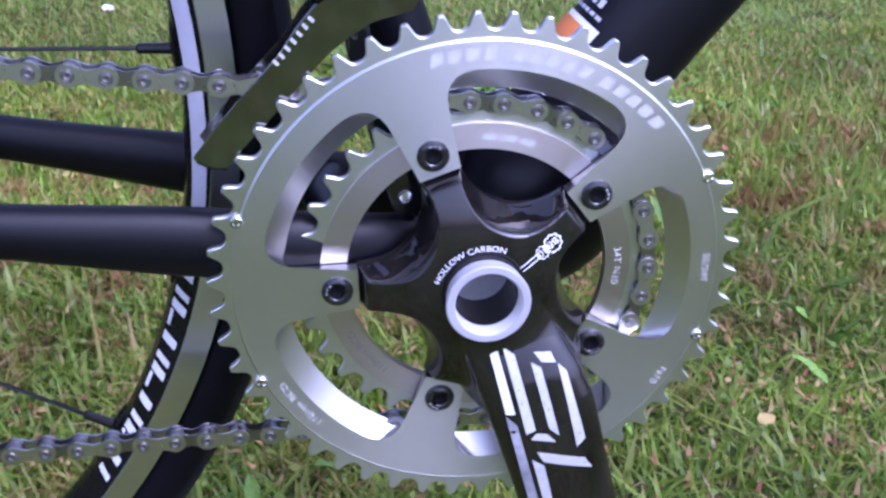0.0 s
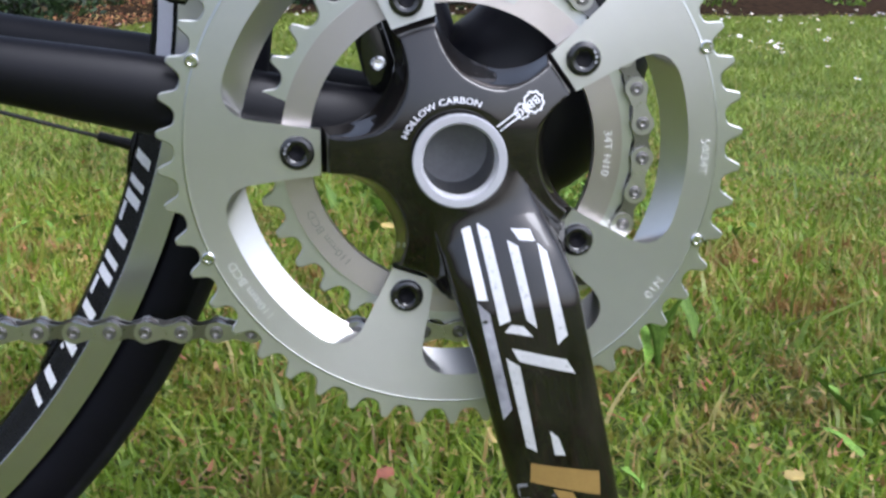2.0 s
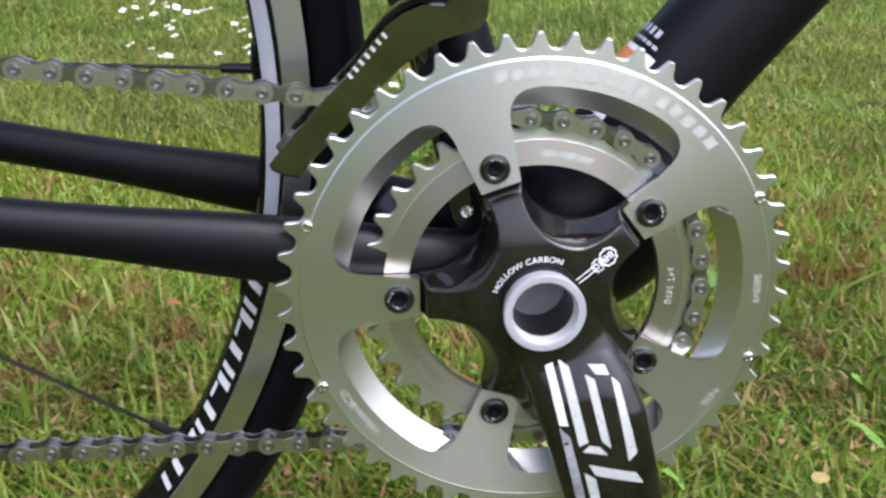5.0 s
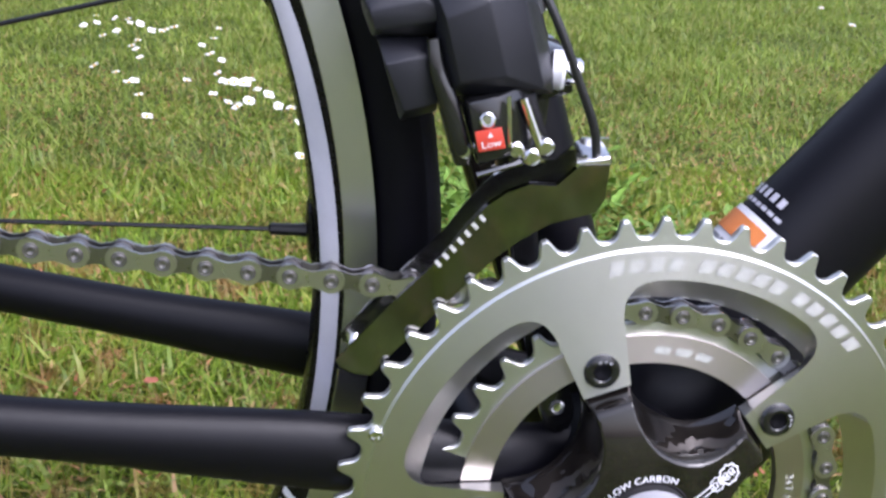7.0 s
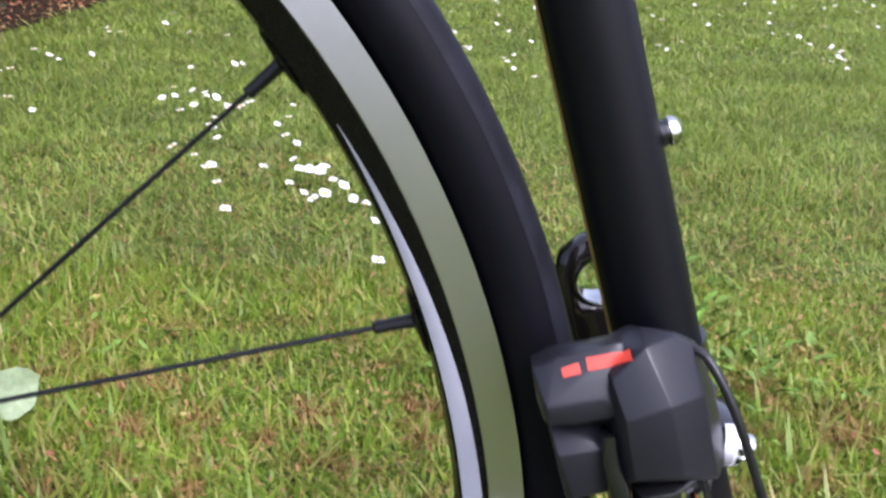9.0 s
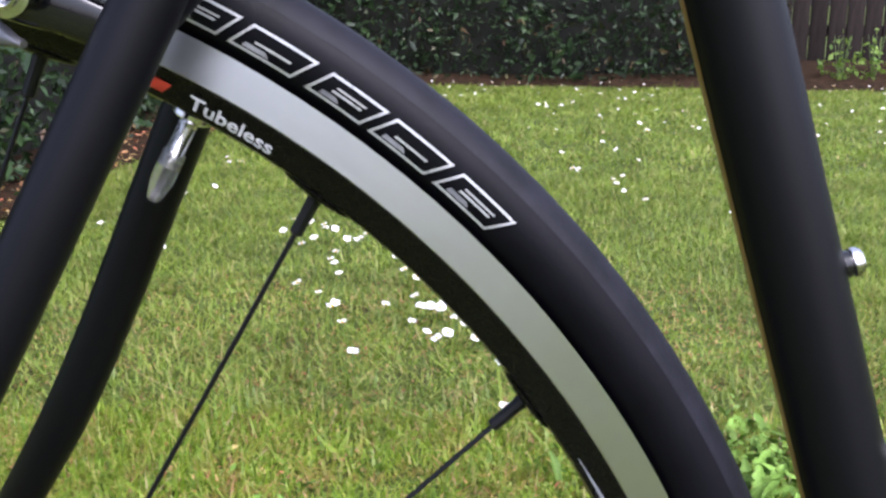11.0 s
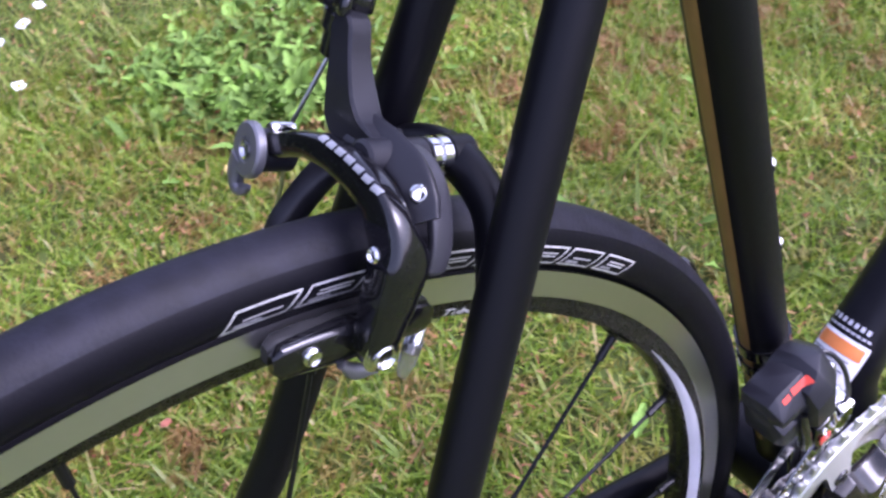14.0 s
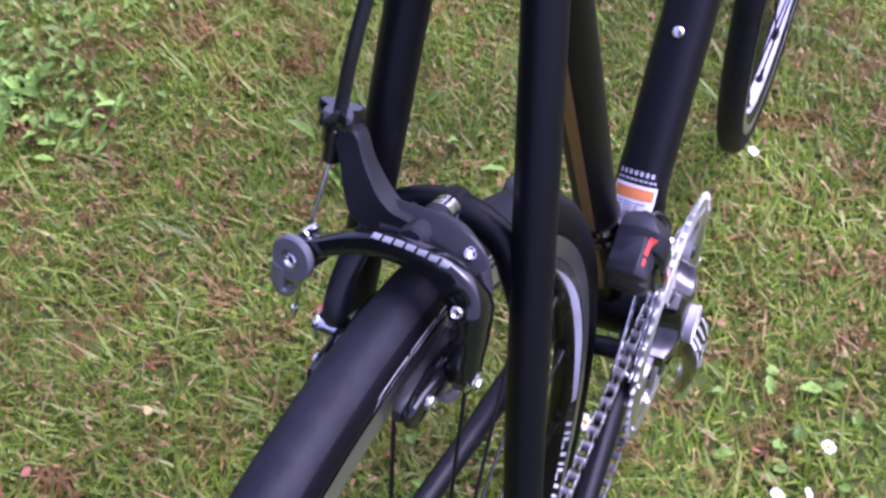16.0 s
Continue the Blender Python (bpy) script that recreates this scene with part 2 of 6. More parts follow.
def knob(bm, a, d, prof, seg=20):
    """A turned body: prof is a list of (distance along d, radius)."""
    d = Vector(d).normalized()
    side = Vector((0, 0, 1)) if abs(d.z) < 0.9 else Vector((1, 0, 0))
    s = side.cross(d).normalized()
    u = d.cross(s)
    rings = []
    for h, r in prof:
        rings.append([bm.verts.new(Vector(a) + d * h + (s * math.cos(2 * math.pi * k / seg) + u * math.sin(2 * math.pi * k / seg)) * max(r, 1e-5)) for k in range(seg)])
    for p, q in zip(rings, rings[1:]):
        for k in range(seg):
            bm.faces.new((p[k], p[(k + 1) % seg], q[(k + 1) % seg], q[k]))
    bm.faces.new(rings[0][::-1])
    bm.faces.new(rings[-1])
    return bm


def revolve(bm, prof, c, seg=180, closed=True, arc=(0, 360)):
    """A profile of (radius, y) turned about the y axis through c."""
    full = abs(arc[1] - arc[0] - 360) < 1e-6
    n = seg if full else seg + 1
    rows = []
    for k in range(n):
        t = radians(arc[0] + (arc[1] - arc[0]) * k / seg)
        rows.append([bm.verts.new((c.x + r * math.cos(t), c.y + y, c.z + r * math.sin(t))) for r, y in prof])
    m = len(prof)
    for k in range(n if full else n - 1):
        a, b = rows[k], rows[(k + 1) % n]
        for j in range(m if closed else m - 1):
            bm.faces.new((a[j], a[(j + 1) % m], b[(j + 1) % m], b[j]))
    return bm


def fill(bm, loops, y, c=BB):
    """A flat face with holes in the plane y; returns the loops' vertices."""
    flat = [[Vector((x, z, 0)) for x, z in lp] for lp in loops]
    verts = [[bm.verts.new((c.x + x, y, c.z + z)) for x, z in lp] for lp in loops]
    every = [v for vs in verts for v in vs]
    for t in tessellate_polygon(flat):
        try:
            bm.faces.new([every[i] for i in t])
        except ValueError:
            pass
    return verts


def join(bm, a, b):
    n = len(a)
    for k in range(n):
        bm.faces.new((a[k], a[(k + 1) % n], b[(k + 1) % n], b[k]))


def tooth_plate(bm, outline, inner, y0, y1, lip=0.00045, c=BB):
    """A toothed ring with a narrow chamfer along the front of its teeth."""
    out = []
    n = len(outline)
    for i, (x, z) in enumerate(outline):
        (x0, z0), (x1, z1) = outline[i - 1], outline[(i + 1) % n]
        d = math.hypot(x1 - x0, z1 - z0)
        out.append((x - (z1 - z0) / d * lip, z + (x1 - x0) / d * lip))
    a = fill(bm, [out, inner], y0, c)
    mid = [bm.verts.new((c.x + x, y0 + lip, c.z + z)) for x, z in outline]
    b = fill(bm, [outline, inner], y1, c)
    join(bm, a[0], mid)
    join(bm, mid, b[0])
    join(bm, a[1], b[1])
    return bm


def plate(bm, loops, y0, y1, back=None, c=BB):
    """A plate between the planes y0 and y1; back: the loops of its far side where they differ."""
    a = fill(bm, loops, y0, c)
    b = fill(bm, back or loops, y1, c)
    for p, q in zip(a, b):
        join(bm, p, q)
    return bm


def hull(bm, pts, bevel=0.0, seg=2):
    tmp = bmesh.new()
    for p in pts:
        tmp.verts.new(p)
    r = bmesh.ops.convex_hull(tmp, input=tmp.verts)
    bmesh.ops.delete(tmp, geom=list({g for g in r["geom_interior"] + r["geom_unused"] if isinstance(g, bmesh.types.BMVert)}), context="VERTS")
    bmesh.ops.dissolve_limit(tmp, angle_limit=radians(3), verts=tmp.verts, edges=tmp.edges)
    if bevel:
        bmesh.ops.bevel(tmp, geom=list(tmp.edges), offset=bevel, segments=seg, profile=0.5, affect="EDGES", clamp_overlap=True)
    me = bpy.data.meshes.new("tmp")
    tmp.to_mesh(me)
    tmp.free()
    bm.from_mesh(me)
    bpy.data.meshes.remove(me)
    return bm


def box(bm, c, sx, sy, sz, bevel=0.0, turn=None):
    m = turn or Matrix()
    return hull(bm, [Vector(c) + m @ Vector((a * sx / 2, b * sy / 2, d * sz / 2)) for a in (-1, 1) for b in (-1, 1) for d in (-1, 1)], bevel)


LETTERS = {}


def word(body, bold=0.0):
    """Flat outlines of a word in the built-in font, height of a capital 1, starting at 0: vertices and faces."""
    if (body, bold) not in LETTERS:
        cu = bpy.data.curves.new("word", "FONT")
        cu.body, cu.size, cu.offset, cu.resolution_u = body, 1.0, bold, 3
        ob = new("word", cu)
        bpy.context.view_layer.update()
        me = bpy.data.meshes.new_from_object(ob.evaluated_get(bpy.context.evaluated_depsgraph_get()))
        LETTERS[(body, bold)] = ([(v.co.x / 0.7, v.co.y / 0.7) for v in me.vertices], [tuple(p.vertices) for p in me.polygons])
        bpy.data.objects.remove(ob)
        bpy.data.curves.remove(cu)
        bpy.data.meshes.remove(me)
    return LETTERS[(body, bold)]


def lay(bm, verts, faces, place):
    """Lays flat vertices (u, v) onto a surface by place(u, v)."""
    vs = [bm.verts.new(place(u, v)) for u, v in verts]
    for f in faces:
        try:
            bm.faces.new([vs[i] for i in f])
        except ValueError:
            pass
    return bm


def strip(bm, corners, place, nu=6, nv=3):
    """A four-cornered patch, cut into nu by nv and laid onto a surface."""
    (a, b, c, d) = [Vector((*p, 0)) for p in corners]
    grid = []
    for i in range(nu + 1):
        for j in range(nv + 1):
            p = a.lerp(b, i / nu).lerp(d.lerp(c, i / nu), j / nv)
            grid.append((p.x, p.y))
    faces = [(i * (nv + 1) + j, (i + 1) * (nv + 1) + j, (i + 1) * (nv + 1) + j + 1, i * (nv + 1) + j + 1) for i in range(nu) for j in range(nv)]
    return lay(bm, grid, faces, place)


def round_word(bm, body, r, deg, height, y, c=BB, outward=True, bold=0.0, spread=1.0, slope=None):
    """A word round a centre, its middle at deg, reading clockwise with its feet inwards (outward) or the other way."""
    verts, faces = word(body, bold)
    w = max(v[0] for v in verts) * height * spread
    s = 1 if outward else -1

    def place(u, v):
        rr = r + s * v * height
        yy = slope(rr) if slope else y
        return polar(rr, deg + s * math.degrees((w / 2 - u * height * spread) / r), yy, c)
    return lay(bm, verts, faces, place)

# ---------------------------------------------------------------- ground
def lawn_height(x, y):
    return 0.006 * noise.noise((x * 1.3, y * 1.3, 0.0)) + 0.004 * noise.noise((x * 6.0, y * 6.0, 3.0))


M_SOIL_GREEN = material("lawn_thatch", (0.072, 0.062, 0.023), 0.9, spec=0.1, vary=0.45, scale=9, second=(0.080, 0.115, 0.024), bump=1.0, bump_scale=160)
M_SOIL = material("bare_brown_soil", (0.014, 0.008, 0.005), 0.95, spec=0.08, vary=0.5, scale=22, second=(0.034, 0.020, 0.011), bump=1.0, bump_scale=60)


def build_ground():
    bm = bmesh.new()
    xs = [-60, -25, -10, -5] + [-3 + 0.12 * i for i in range(51)] + [5, 10, 25, 60]
    ys = [-60, -25, -8, -3] + [-1.2 + 0.12 * i for i in range(40)] + [5, 8, 12, 25, 60]
    vs = [[bm.verts.new((x, y, lawn_height(x, y) - 0.004 if -3 < x < 3.2 and -1.3 < y < 4 else -0.004)) for y in ys] for x in xs]
    for a, b in zip(vs, vs[1:]):
        for j in range(len(ys) - 1):
            bm.faces.new((a[j], b[j], b[j + 1], a[j + 1]))
    tagged(part("ground", bm, M_SOIL_GREEN, None, angle=80), "mossy brown-green lawn ground under the grass", "lawn", kind="structure")
    # bare bed along the hedge
    bm = bmesh.new()
    edge = spline([(-1.30, 1.2, 0), (-1.50, 2.3, 0), (-1.50, 3.2, 0), (-1.36, 4.8, 0), (-1.15, 6.3, 0), (-0.4, 7.15, 0), (1.2, 7.2, 0), (4.0, 7.0, 0), (7.0, 7.0, 0)], 10)
    far = spline([(-4.0, 1.2, 0), (-4.0, 2.3, 0), (-4.0, 3.2, 0), (-4.0, 4.8, 0), (-4.0, 7.0, 0), (-2.5, 9.0, 0), (1.2, 9.0, 0), (4.0, 9.0, 0), (7.0, 9.0, 0)], 10)
    rows = []
    for i, (a, b) in enumerate(zip(edge, far)):
        row = []
        for k in range(9):
            p = a.lerp(b, k / 8)
            w = 0.035 * noise.noise((p.x * 3, p.y * 3, 5)) + 0.02
            row.append(bm.verts.new((p.x + (0.05 * noise.noise((0, p.y * 5, 2)) if k == 0 else 0), p.y, 0.004 + (max(w, 0) if k else 0.0) + 0.03 * min(k, 3))))
        rows.append(row)
    for a, b in zip(rows, rows[1:]):
        for k in range(8):
            bm.faces.new((a[k], a[k + 1], b[k + 1], b[k]))
    tagged(part("soil_bed", bm, M_SOIL, None, angle=60), "strip of bare brown soil along the hedge and fence", "soil", kind="structure")


build_ground()

# ---------------------------------------------------------------- the bicycle
bike = thing("bicycle", "matte black road bicycle with silver chainrings standing on the lawn", "bicycle")

# frame
bm = bmesh.new()
SEAT = Vector((math.cos(radians(107.2)), 0, math.sin(radians(107.2))))
SB = BB + Vector((0.002, 0, 0))
tube(bm, [SB + SEAT * s for s in (0.0, 0.05, 0.2, 0.4, 0.62)], 0.0139, seg=40)
seat_tube = part("seat_tube", bm, M_FRAME, bike)
bm = bmesh.new()
back = Vector((-SEAT.z, 0, SEAT.x))
rows = []
for i in range(15):
    s = 0.055 + 0.565 * i / 14
    wide = 15.0 if i else 9.0
    rows.append([bm.verts.new(SB + SEAT * s + (back * math.cos(radians(a)) + Vector((0, 1, 0)) * math.sin(radians(a))) * 0.0142) for a in [wide * (k / 4 - 1) for k in range(9)]])
for a, b in zip(rows, rows[1:]):
    for k in range(8):
        bm.faces.new((a[k], a[k + 1], b[k + 1], b[k]))
part("painted_stripe", bm, M_GOLD_PAINT, seat_tube, "ochre gold stripe down the rear of the tube")
for z in (0.5019, 0.5630):
    s = (z - BBZ) / SEAT.z - 0.0056
    p = SB + SEAT * s - back * 0.0135
    bm = bmesh.new()
    knob(bm, p, -back, [(0, 0.0042), (0.0018, 0.0042), (0.0022, 0.0036)])
    part("boss_ferrule", bm, M_BLACK, seat_tube)
    bm = bmesh.new()
    knob(bm, p, -back, [(0.0020, 0.0036), (0.0028, 0.0046), (0.0044, 0.0045), (0.0058, 0.0036), (0.0062, 0.0022), (0.0052, 0.0018), (0.0050, 0.0)])
    part("bottle_bolt", bm, M_STEEL, seat_tube, "domed silver bolt")

DOWN = Vector((math.cos(radians(48)), 0, math.sin(radians(48))))
DUP = Vector((-DOWN.z, 0, DOWN.x))
bm = bmesh.new()
tube(bm, spline([BB + DOWN * s - DUP * o for s, o in ((0.0, 0.010), (0.03, 0.0145), (0.055, 0.012), (0.080, 0.003), (0.12, 0.0), (0.3, 0), (0.56, 0))], 4), values([0.031, 0.031, 0.028, 0.0220, 0.0205, 0.0205, 0.0205], 4), values([0.0340, 0.0395, 0.0360, 0.0270, 0.0245, 0.025, 0.025], 4), seg=44, power=2.3)
down_tube = part("down_tube", bm, M_FRAME, bike)
for s in (0.2165, 0.2805):
    bm = bmesh.new()
    knob(bm, BB + DOWN * s + DUP * 0.0245, DUP, [(0, 0.0040), (0.0012, 0.0046), (0.003, 0.0044), (0.0042, 0.0032), (0.0045, 0.0)])
    part("bottle_bolt", bm, M_STEEL, down_tube, "domed silver bolt")


tmp = bmesh.new()
tmp.from_mesh(down_tube.data)
DOWN_TREE = BVHTree.FromBMesh(tmp)
tmp.free()


def on_down(u, v, lift=0.0004):
    """A place on the down tube: u metres along it, v metres round it from its top towards the chain side."""
    a = v / 0.0225
    out = DUP * math.cos(a) + Vector((0, -1, 0)) * math.sin(a)
    spot, nrm, _, _ = DOWN_TREE.ray_cast(BB + DOWN * u + out * 0.1, -out)
    return spot + out * lift


def sticker(name, u0, u1, v0, v1, mat, lift, label=""):
    bm = bmesh.new()
    strip(bm, [(u0, v0), (u1, v0), (u1, v1), (u0, v1)], lambda u, v: on_down(u, v, lift), 5, 10)
    return part(name, bm, mat, down_tube, label)


sticker("warning_label", 0.066, 0.098, -0.017, 0.017, M_WHITE, 0.0006, "white warning label with an orange band")
sticker("orange_band", 0.0868, 0.0955, -0.0155, 0.0145, M_ORANGE, 0.0009)
for i in range(7):
    for v0, v1 in ((-0.0155, -0.0065), (-0.0055, 0.0010), (0.0020, 0.0050 + 0.0045 * (i % 3 == 0))):
        sticker("print_bar", 0.0680 + 0.0025 * i, 0.0692 + 0.0025 * i, v0, v1, M_TEXTGREY, 0.0009)
for j in range(9):
    v = -0.0155 + 0.0034 * j
    sticker("print_bar", 0.1008, 0.1024, v, v + 0.0026, M_LAVENDER, 0.0006)
for j in range(7):
    v = -0.0150 + 0.0040 * j
    sticker("print_bar", 0.1050, 0.1086, v, v + 0.0024, M_LAVENDER, 0.0006)

bm = bmesh.new()
tube(bm, [(0, -0.040, BBZ), (0, -0.036, BBZ), (0, 0, BBZ), (0, 0.036, BBZ), (0, 0.040, BBZ)], [0.023, 0.0265, 0.0265, 0.0265, 0.023], None, (0, 0, 1), 40)
part("bottom_bracket_shell", bm, M_FRAME, bike)

for side in (-1, 1):
    bm = bmesh.new()
    pts = spline([(-0.012, side * 0.024, 0.268), (-0.055, side * 0.034, 0.277), (-0.10, side * 0.0385, 0.2855), (-0.20, side * 0.048, 0.3045), (-0.30, side * 0.058, 0.3235), (-0.404, side * 0.066, 0.3429)], 6)
    tube(bm, pts, values([0.010, 0.010, 0.0095, 0.0085, 0.008, 0.007], 6), values([0.0165, 0.0155, 0.0142, 0.0098, 0.0085, 0.008], 6), seg=28)
    part("chainstay", bm, M_FRAME, bike)
    bm = bmesh.new()
    low, high = ((-0.3328, -0.0603), (-0.1861, -0.0186)) if side < 0 else ((-0.3260, 0.0500), (-0.1863, 0.0210))
    straight = [(low[0] + (high[0] - low[0]) * k, low[1] + (high[1] - low[1]) * k, 0.5 + 0.3 * k) for k in (0, 1 / 3, 2 / 3, 1, 1.13)]
    pts = spline([(-0.404, side * 0.067, 0.3429), (-0.373, side * 0.0665, 0.42)] + straight, 6)
    tube(bm, pts, values([0.007, 0.0078, 0.0086, 0.0089, 0.0089, 0.0088, 0.0086], 6), seg=28)
    part("seatstay", bm, M_FRAME, bike)
    bm = bmesh.new()
    plate(bm, [[(-0.010, -0.012), (0.008, -0.018), (0.03, -0.012), (0.03, 0.004), (0.012, 0.028), (-0.006, 0.016)]], side * 0.0625, side * 0.0675, c=Vector((-0.404, 0, 0.3429)))
    part("dropout", bm, M_FRAME, bike)
bm = bmesh.new()
pts = spline([(-0.2712, -0.0425, 0.625), (-0.2590, -0.0340, 0.644), (-0.2520, -0.0215, 0.659), (-0.2490, 0, 0.6645), (-0.2520, 0.0215, 0.659), (-0.2590, 0.0340, 0.644), (-0.2675, 0.0380, 0.625)], 6)
tube(bm, pts, values([0.0060, 0.0080, 0.0068, 0.0072, 0.0068, 0.0080, 0.0060], 6), None, (0, 0, 1), 24)
bridge = part("brake_bridge", bm, M_FRAME, bike)
bm = bmesh.new()
axis = Vector((0.8975, 0, -0.441))
knob(bm, Vector((-0.2586, -0.001, 0.6704)) + axis * 0.0045, axis, [(0, 0.0060), (0.0008, 0.0070), (0.0105, 0.0068), (0.0115, 0.0056)], 28)
part("bridge_boss", bm, M_FRAME, bridge)
bm = bmesh.new()
knob(bm, Vector((-0.2586, -0.001, 0.6690)) + axis * 0.0155, axis, [(0, 0.0040), (0.0030, 0.0040), (0.0036, 0.0032), (0.0026, 0.0020), (0.0016, 0)], 20)
part("brake_nut", bm, M_STEEL, bridge, "recessed silver brake nut")
bm = bmesh.new()
tube(bm, [(-0.052, -0.032, 0.281), (-0.058, 0, 0.284), (-0.052, 0.032, 0.281)], 0.008, None, (0, 0, 1), 20)
part("chainstay_bridge", bm, M_FRAME, bike)

# ---------------------------------------------------------------- wheels
TYRE_R, TYRE_A, TREAD_A = 0.3268, 0.01305, 54
TYRE = [(0.3140, 0.0090)] + [(TYRE_R + TYRE_A * math.sin(radians(a)), TYRE_A * math.cos(radians(a))) for a in range(-54, 43, 8)]
TREAD = [(TYRE_R + (TYRE_A + 0.00012) * math.cos(radians(a)), (TYRE_A + 0.00012) * math.sin(radians(a))) for a in range(TREAD_A + 1, -1, -6)] + [(TYRE_R + TYRE_A + 0.00012, 0.0)]
RIM = [(0.3166, 0.0088), (0.3168, 0.0106), (0.3050, 0.0109), (0.3044, 0.0104), (0.2995, 0.0088), (0.2962, 0.0066), (0.2949, 0.0030), (0.2947, 0.0)]


def profile_y(prof, r):
    for (r0, y0), (r1, y1) in zip(prof, prof[1:]):
        if min(r0, r1) <= r <= max(r0, r1) and r0 != r1:
            return y0 + (y1 - y0) * (r - r0) / (r1 - r0)
    return prof[-1][1]


def both(prof):
    return prof + [(r, -y) for r, y in prof[::-1]]


def build_wheel(name, parent_thing, c, angles, decals, lacing=()):
    """A hub with its rim, tyre, brake tracks, spokes and nipples; returns the hub, which carries the rest."""
    bm = bmesh.new()
    tube(bm, [c + Vector((0, y, 0)) for y in (-0.062, -0.045, -0.04, -0.033, -0.03, 0.03, 0.033, 0.04, 0.062)], [0.008, 0.010, 0.022, 0.022, 0.013, 0.013, 0.022, 0.012, 0.008], None, (0, 0, 1), 28)
    hub = part(name, bm, M_RIM, parent_thing, "wheel with a black rim and silver brake tracks")
    bm = bmesh.new()
    revolve(bm, both(RIM)[:-1] + [(0.3100, -0.006), (0.3100, 0.006)], c, 200)
    for a in angles:
        t, n = Vector((-math.sin(radians(a)), 0, math.cos(radians(a)))), Vector((math.cos(radians(a)), 0, math.sin(radians(a))))
        p = c + n * 0.2950
        tube(bm, [p + t * k for k in (-0.0125, -0.010, -0.005, 0, 0.005, 0.010, 0.0125)], [0.002, 0.0042, 0.0052, 0.0054, 0.0052, 0.0042, 0.002], [0.0006, 0.0016, 0.0022, 0.0024, 0.0022, 0.0016, 0.0006], seg=12)
    rim = part("rim", bm, M_RIM, hub, "black anodised rim", 30)
    bm = bmesh.new()
    revolve(bm, both(TYRE), c, 220, False)
    part("tyre", bm, M_RUBBER, hub, "black slick rubber tyre", 60)
    bm = bmesh.new()
    revolve(bm, TREAD + [(r, -y) for r, y in TREAD[::-1][1:]], c, 220, False)
    part("tread", bm, M_TREAD, hub, "slightly worn black tread", 60)
    for side in (-1, 1):
        bm = bmesh.new()
        revolve(bm, [(0.3056, side * 0.01105), (0.3059, side * 0.0113), (0.3168, side * 0.0110)], c, 200, False)
        part("brake_track", bm, M_TRACK, hub, "bare machined silver brake track")
    for i, a in enumerate(angles):
        side = 1 if i % 2 else -1
        tip = polar(0.2945, a, 0, c)
        lace = (1, -1, 1, -1, -1, 1)[i % 6]
        root = polar(0.030, a + lace * 75, side * 0.032, c)
        if i < len(lacing):
            root = polar(0.004, a, -0.012, c) + Vector((-math.sin(radians(a)), 0, math.cos(radians(a)))) * lacing[i]
        d = (tip - root).normalized()
        bm = bmesh.new()
        tube(bm, [root, tip - d * 0.012], 0.0011, 0.00085, seg=8)
        part("spoke", bm, M_SPOKE, hub)
        bm = bmesh.new()
        knob(bm, tip - d * 0.0145, d, [(0, 0.0012), (0.0006, 0.0021), (0.010, 0.0022), (0.0145, 0.0026)], 10)
        part("nipple", bm, M_SPOKE, hub)
    if not decals:
        return hub

    def on_rim(a, r):
        return polar(r, a, -profile_y(RIM, r) - 0.0005, c)

    def on_tyre(a, r):
        return polar(r, a, -profile_y(TYRE, r) - 0.0004, c)

    # white tapering flash
    bm = bmesh.new()
    flash = [(32.2, 0.2984, 0.2986), (28, 0.2978, 0.2995), (22, 0.2972, 0.3010), (15, 0.2970, 0.3026), (8, 0.2971, 0.3034), (0, 0.2975, 0.3038), (-6, 0.2980, 0.3040), (-11.5, 0.2985, 0.3040)]
    for (a0, i0, o0), (a1, i1, o1) in zip(flash, flash[1:]):
        strip(bm, [(a0, i0), (a1, i1), (a1, o1), (a0, o0)], on_rim, 6, 3)
    bmesh.ops.remove_doubles(bm, verts=bm.verts, dist=1e-5)
    part("rim_flash", bm, M_LAVENDER, rim, "white tapering flash")
    # row of slanted maker's marks, white, without letters
    bm = bmesh.new()
    for i in range(7):
        a = -16.0 - 3.12 * i
        w = 2.3 if i != 5 else 1.2
        strip(bm, [(a + 0.45, 0.2968), (a - 0.35, 0.2968), (a - 1.05, 0.3032), (a - 0.25, 0.3032)], on_rim, 3, 5)
        if i % 2:
            strip(bm, [(a - 0.55, 0.2968), (a - w + 0.25, 0.2968), (a - w + 0.1, 0.2982), (a - 0.70, 0.2982)], on_rim, 3, 2)
        else:
            strip(bm, [(a - w + 0.75, 0.2968), (a - w + 0.15, 0.2968), (a - w - 0.55, 0.3032), (a - w + 0.05, 0.3032)], on_rim, 3, 5)
    part("rim_mark", bm, M_WHITE, rim, "row of white slanted marks")
    bm = bmesh.new()
    round_word(bm, "Tubeless", 0.2978, 59.9, 0.0041, 0, c, bold=0.02, spread=1.3, slope=lambda r: -profile_y(RIM, r) - 0.0005)
    part("rim_lettering", bm, M_WHITE, rim, "small white lettering")
    bm = bmesh.new()
    strip(bm, [(64.9, 0.2984), (64.0, 0.2984), (63.6, 0.3018), (64.6, 0.3018)], on_rim)
    part("rim_spot", bm, M_RED, rim, "small red mark")
    # outlined tyre marks
    spans = [(79.5, 75.5), (75.0, 71.2), (70.6, 66.6), (66.0, 62.6), (62.0, 58.4), (57.6, 54.3), (53.8, 50.2), (49.6, 46.0)]
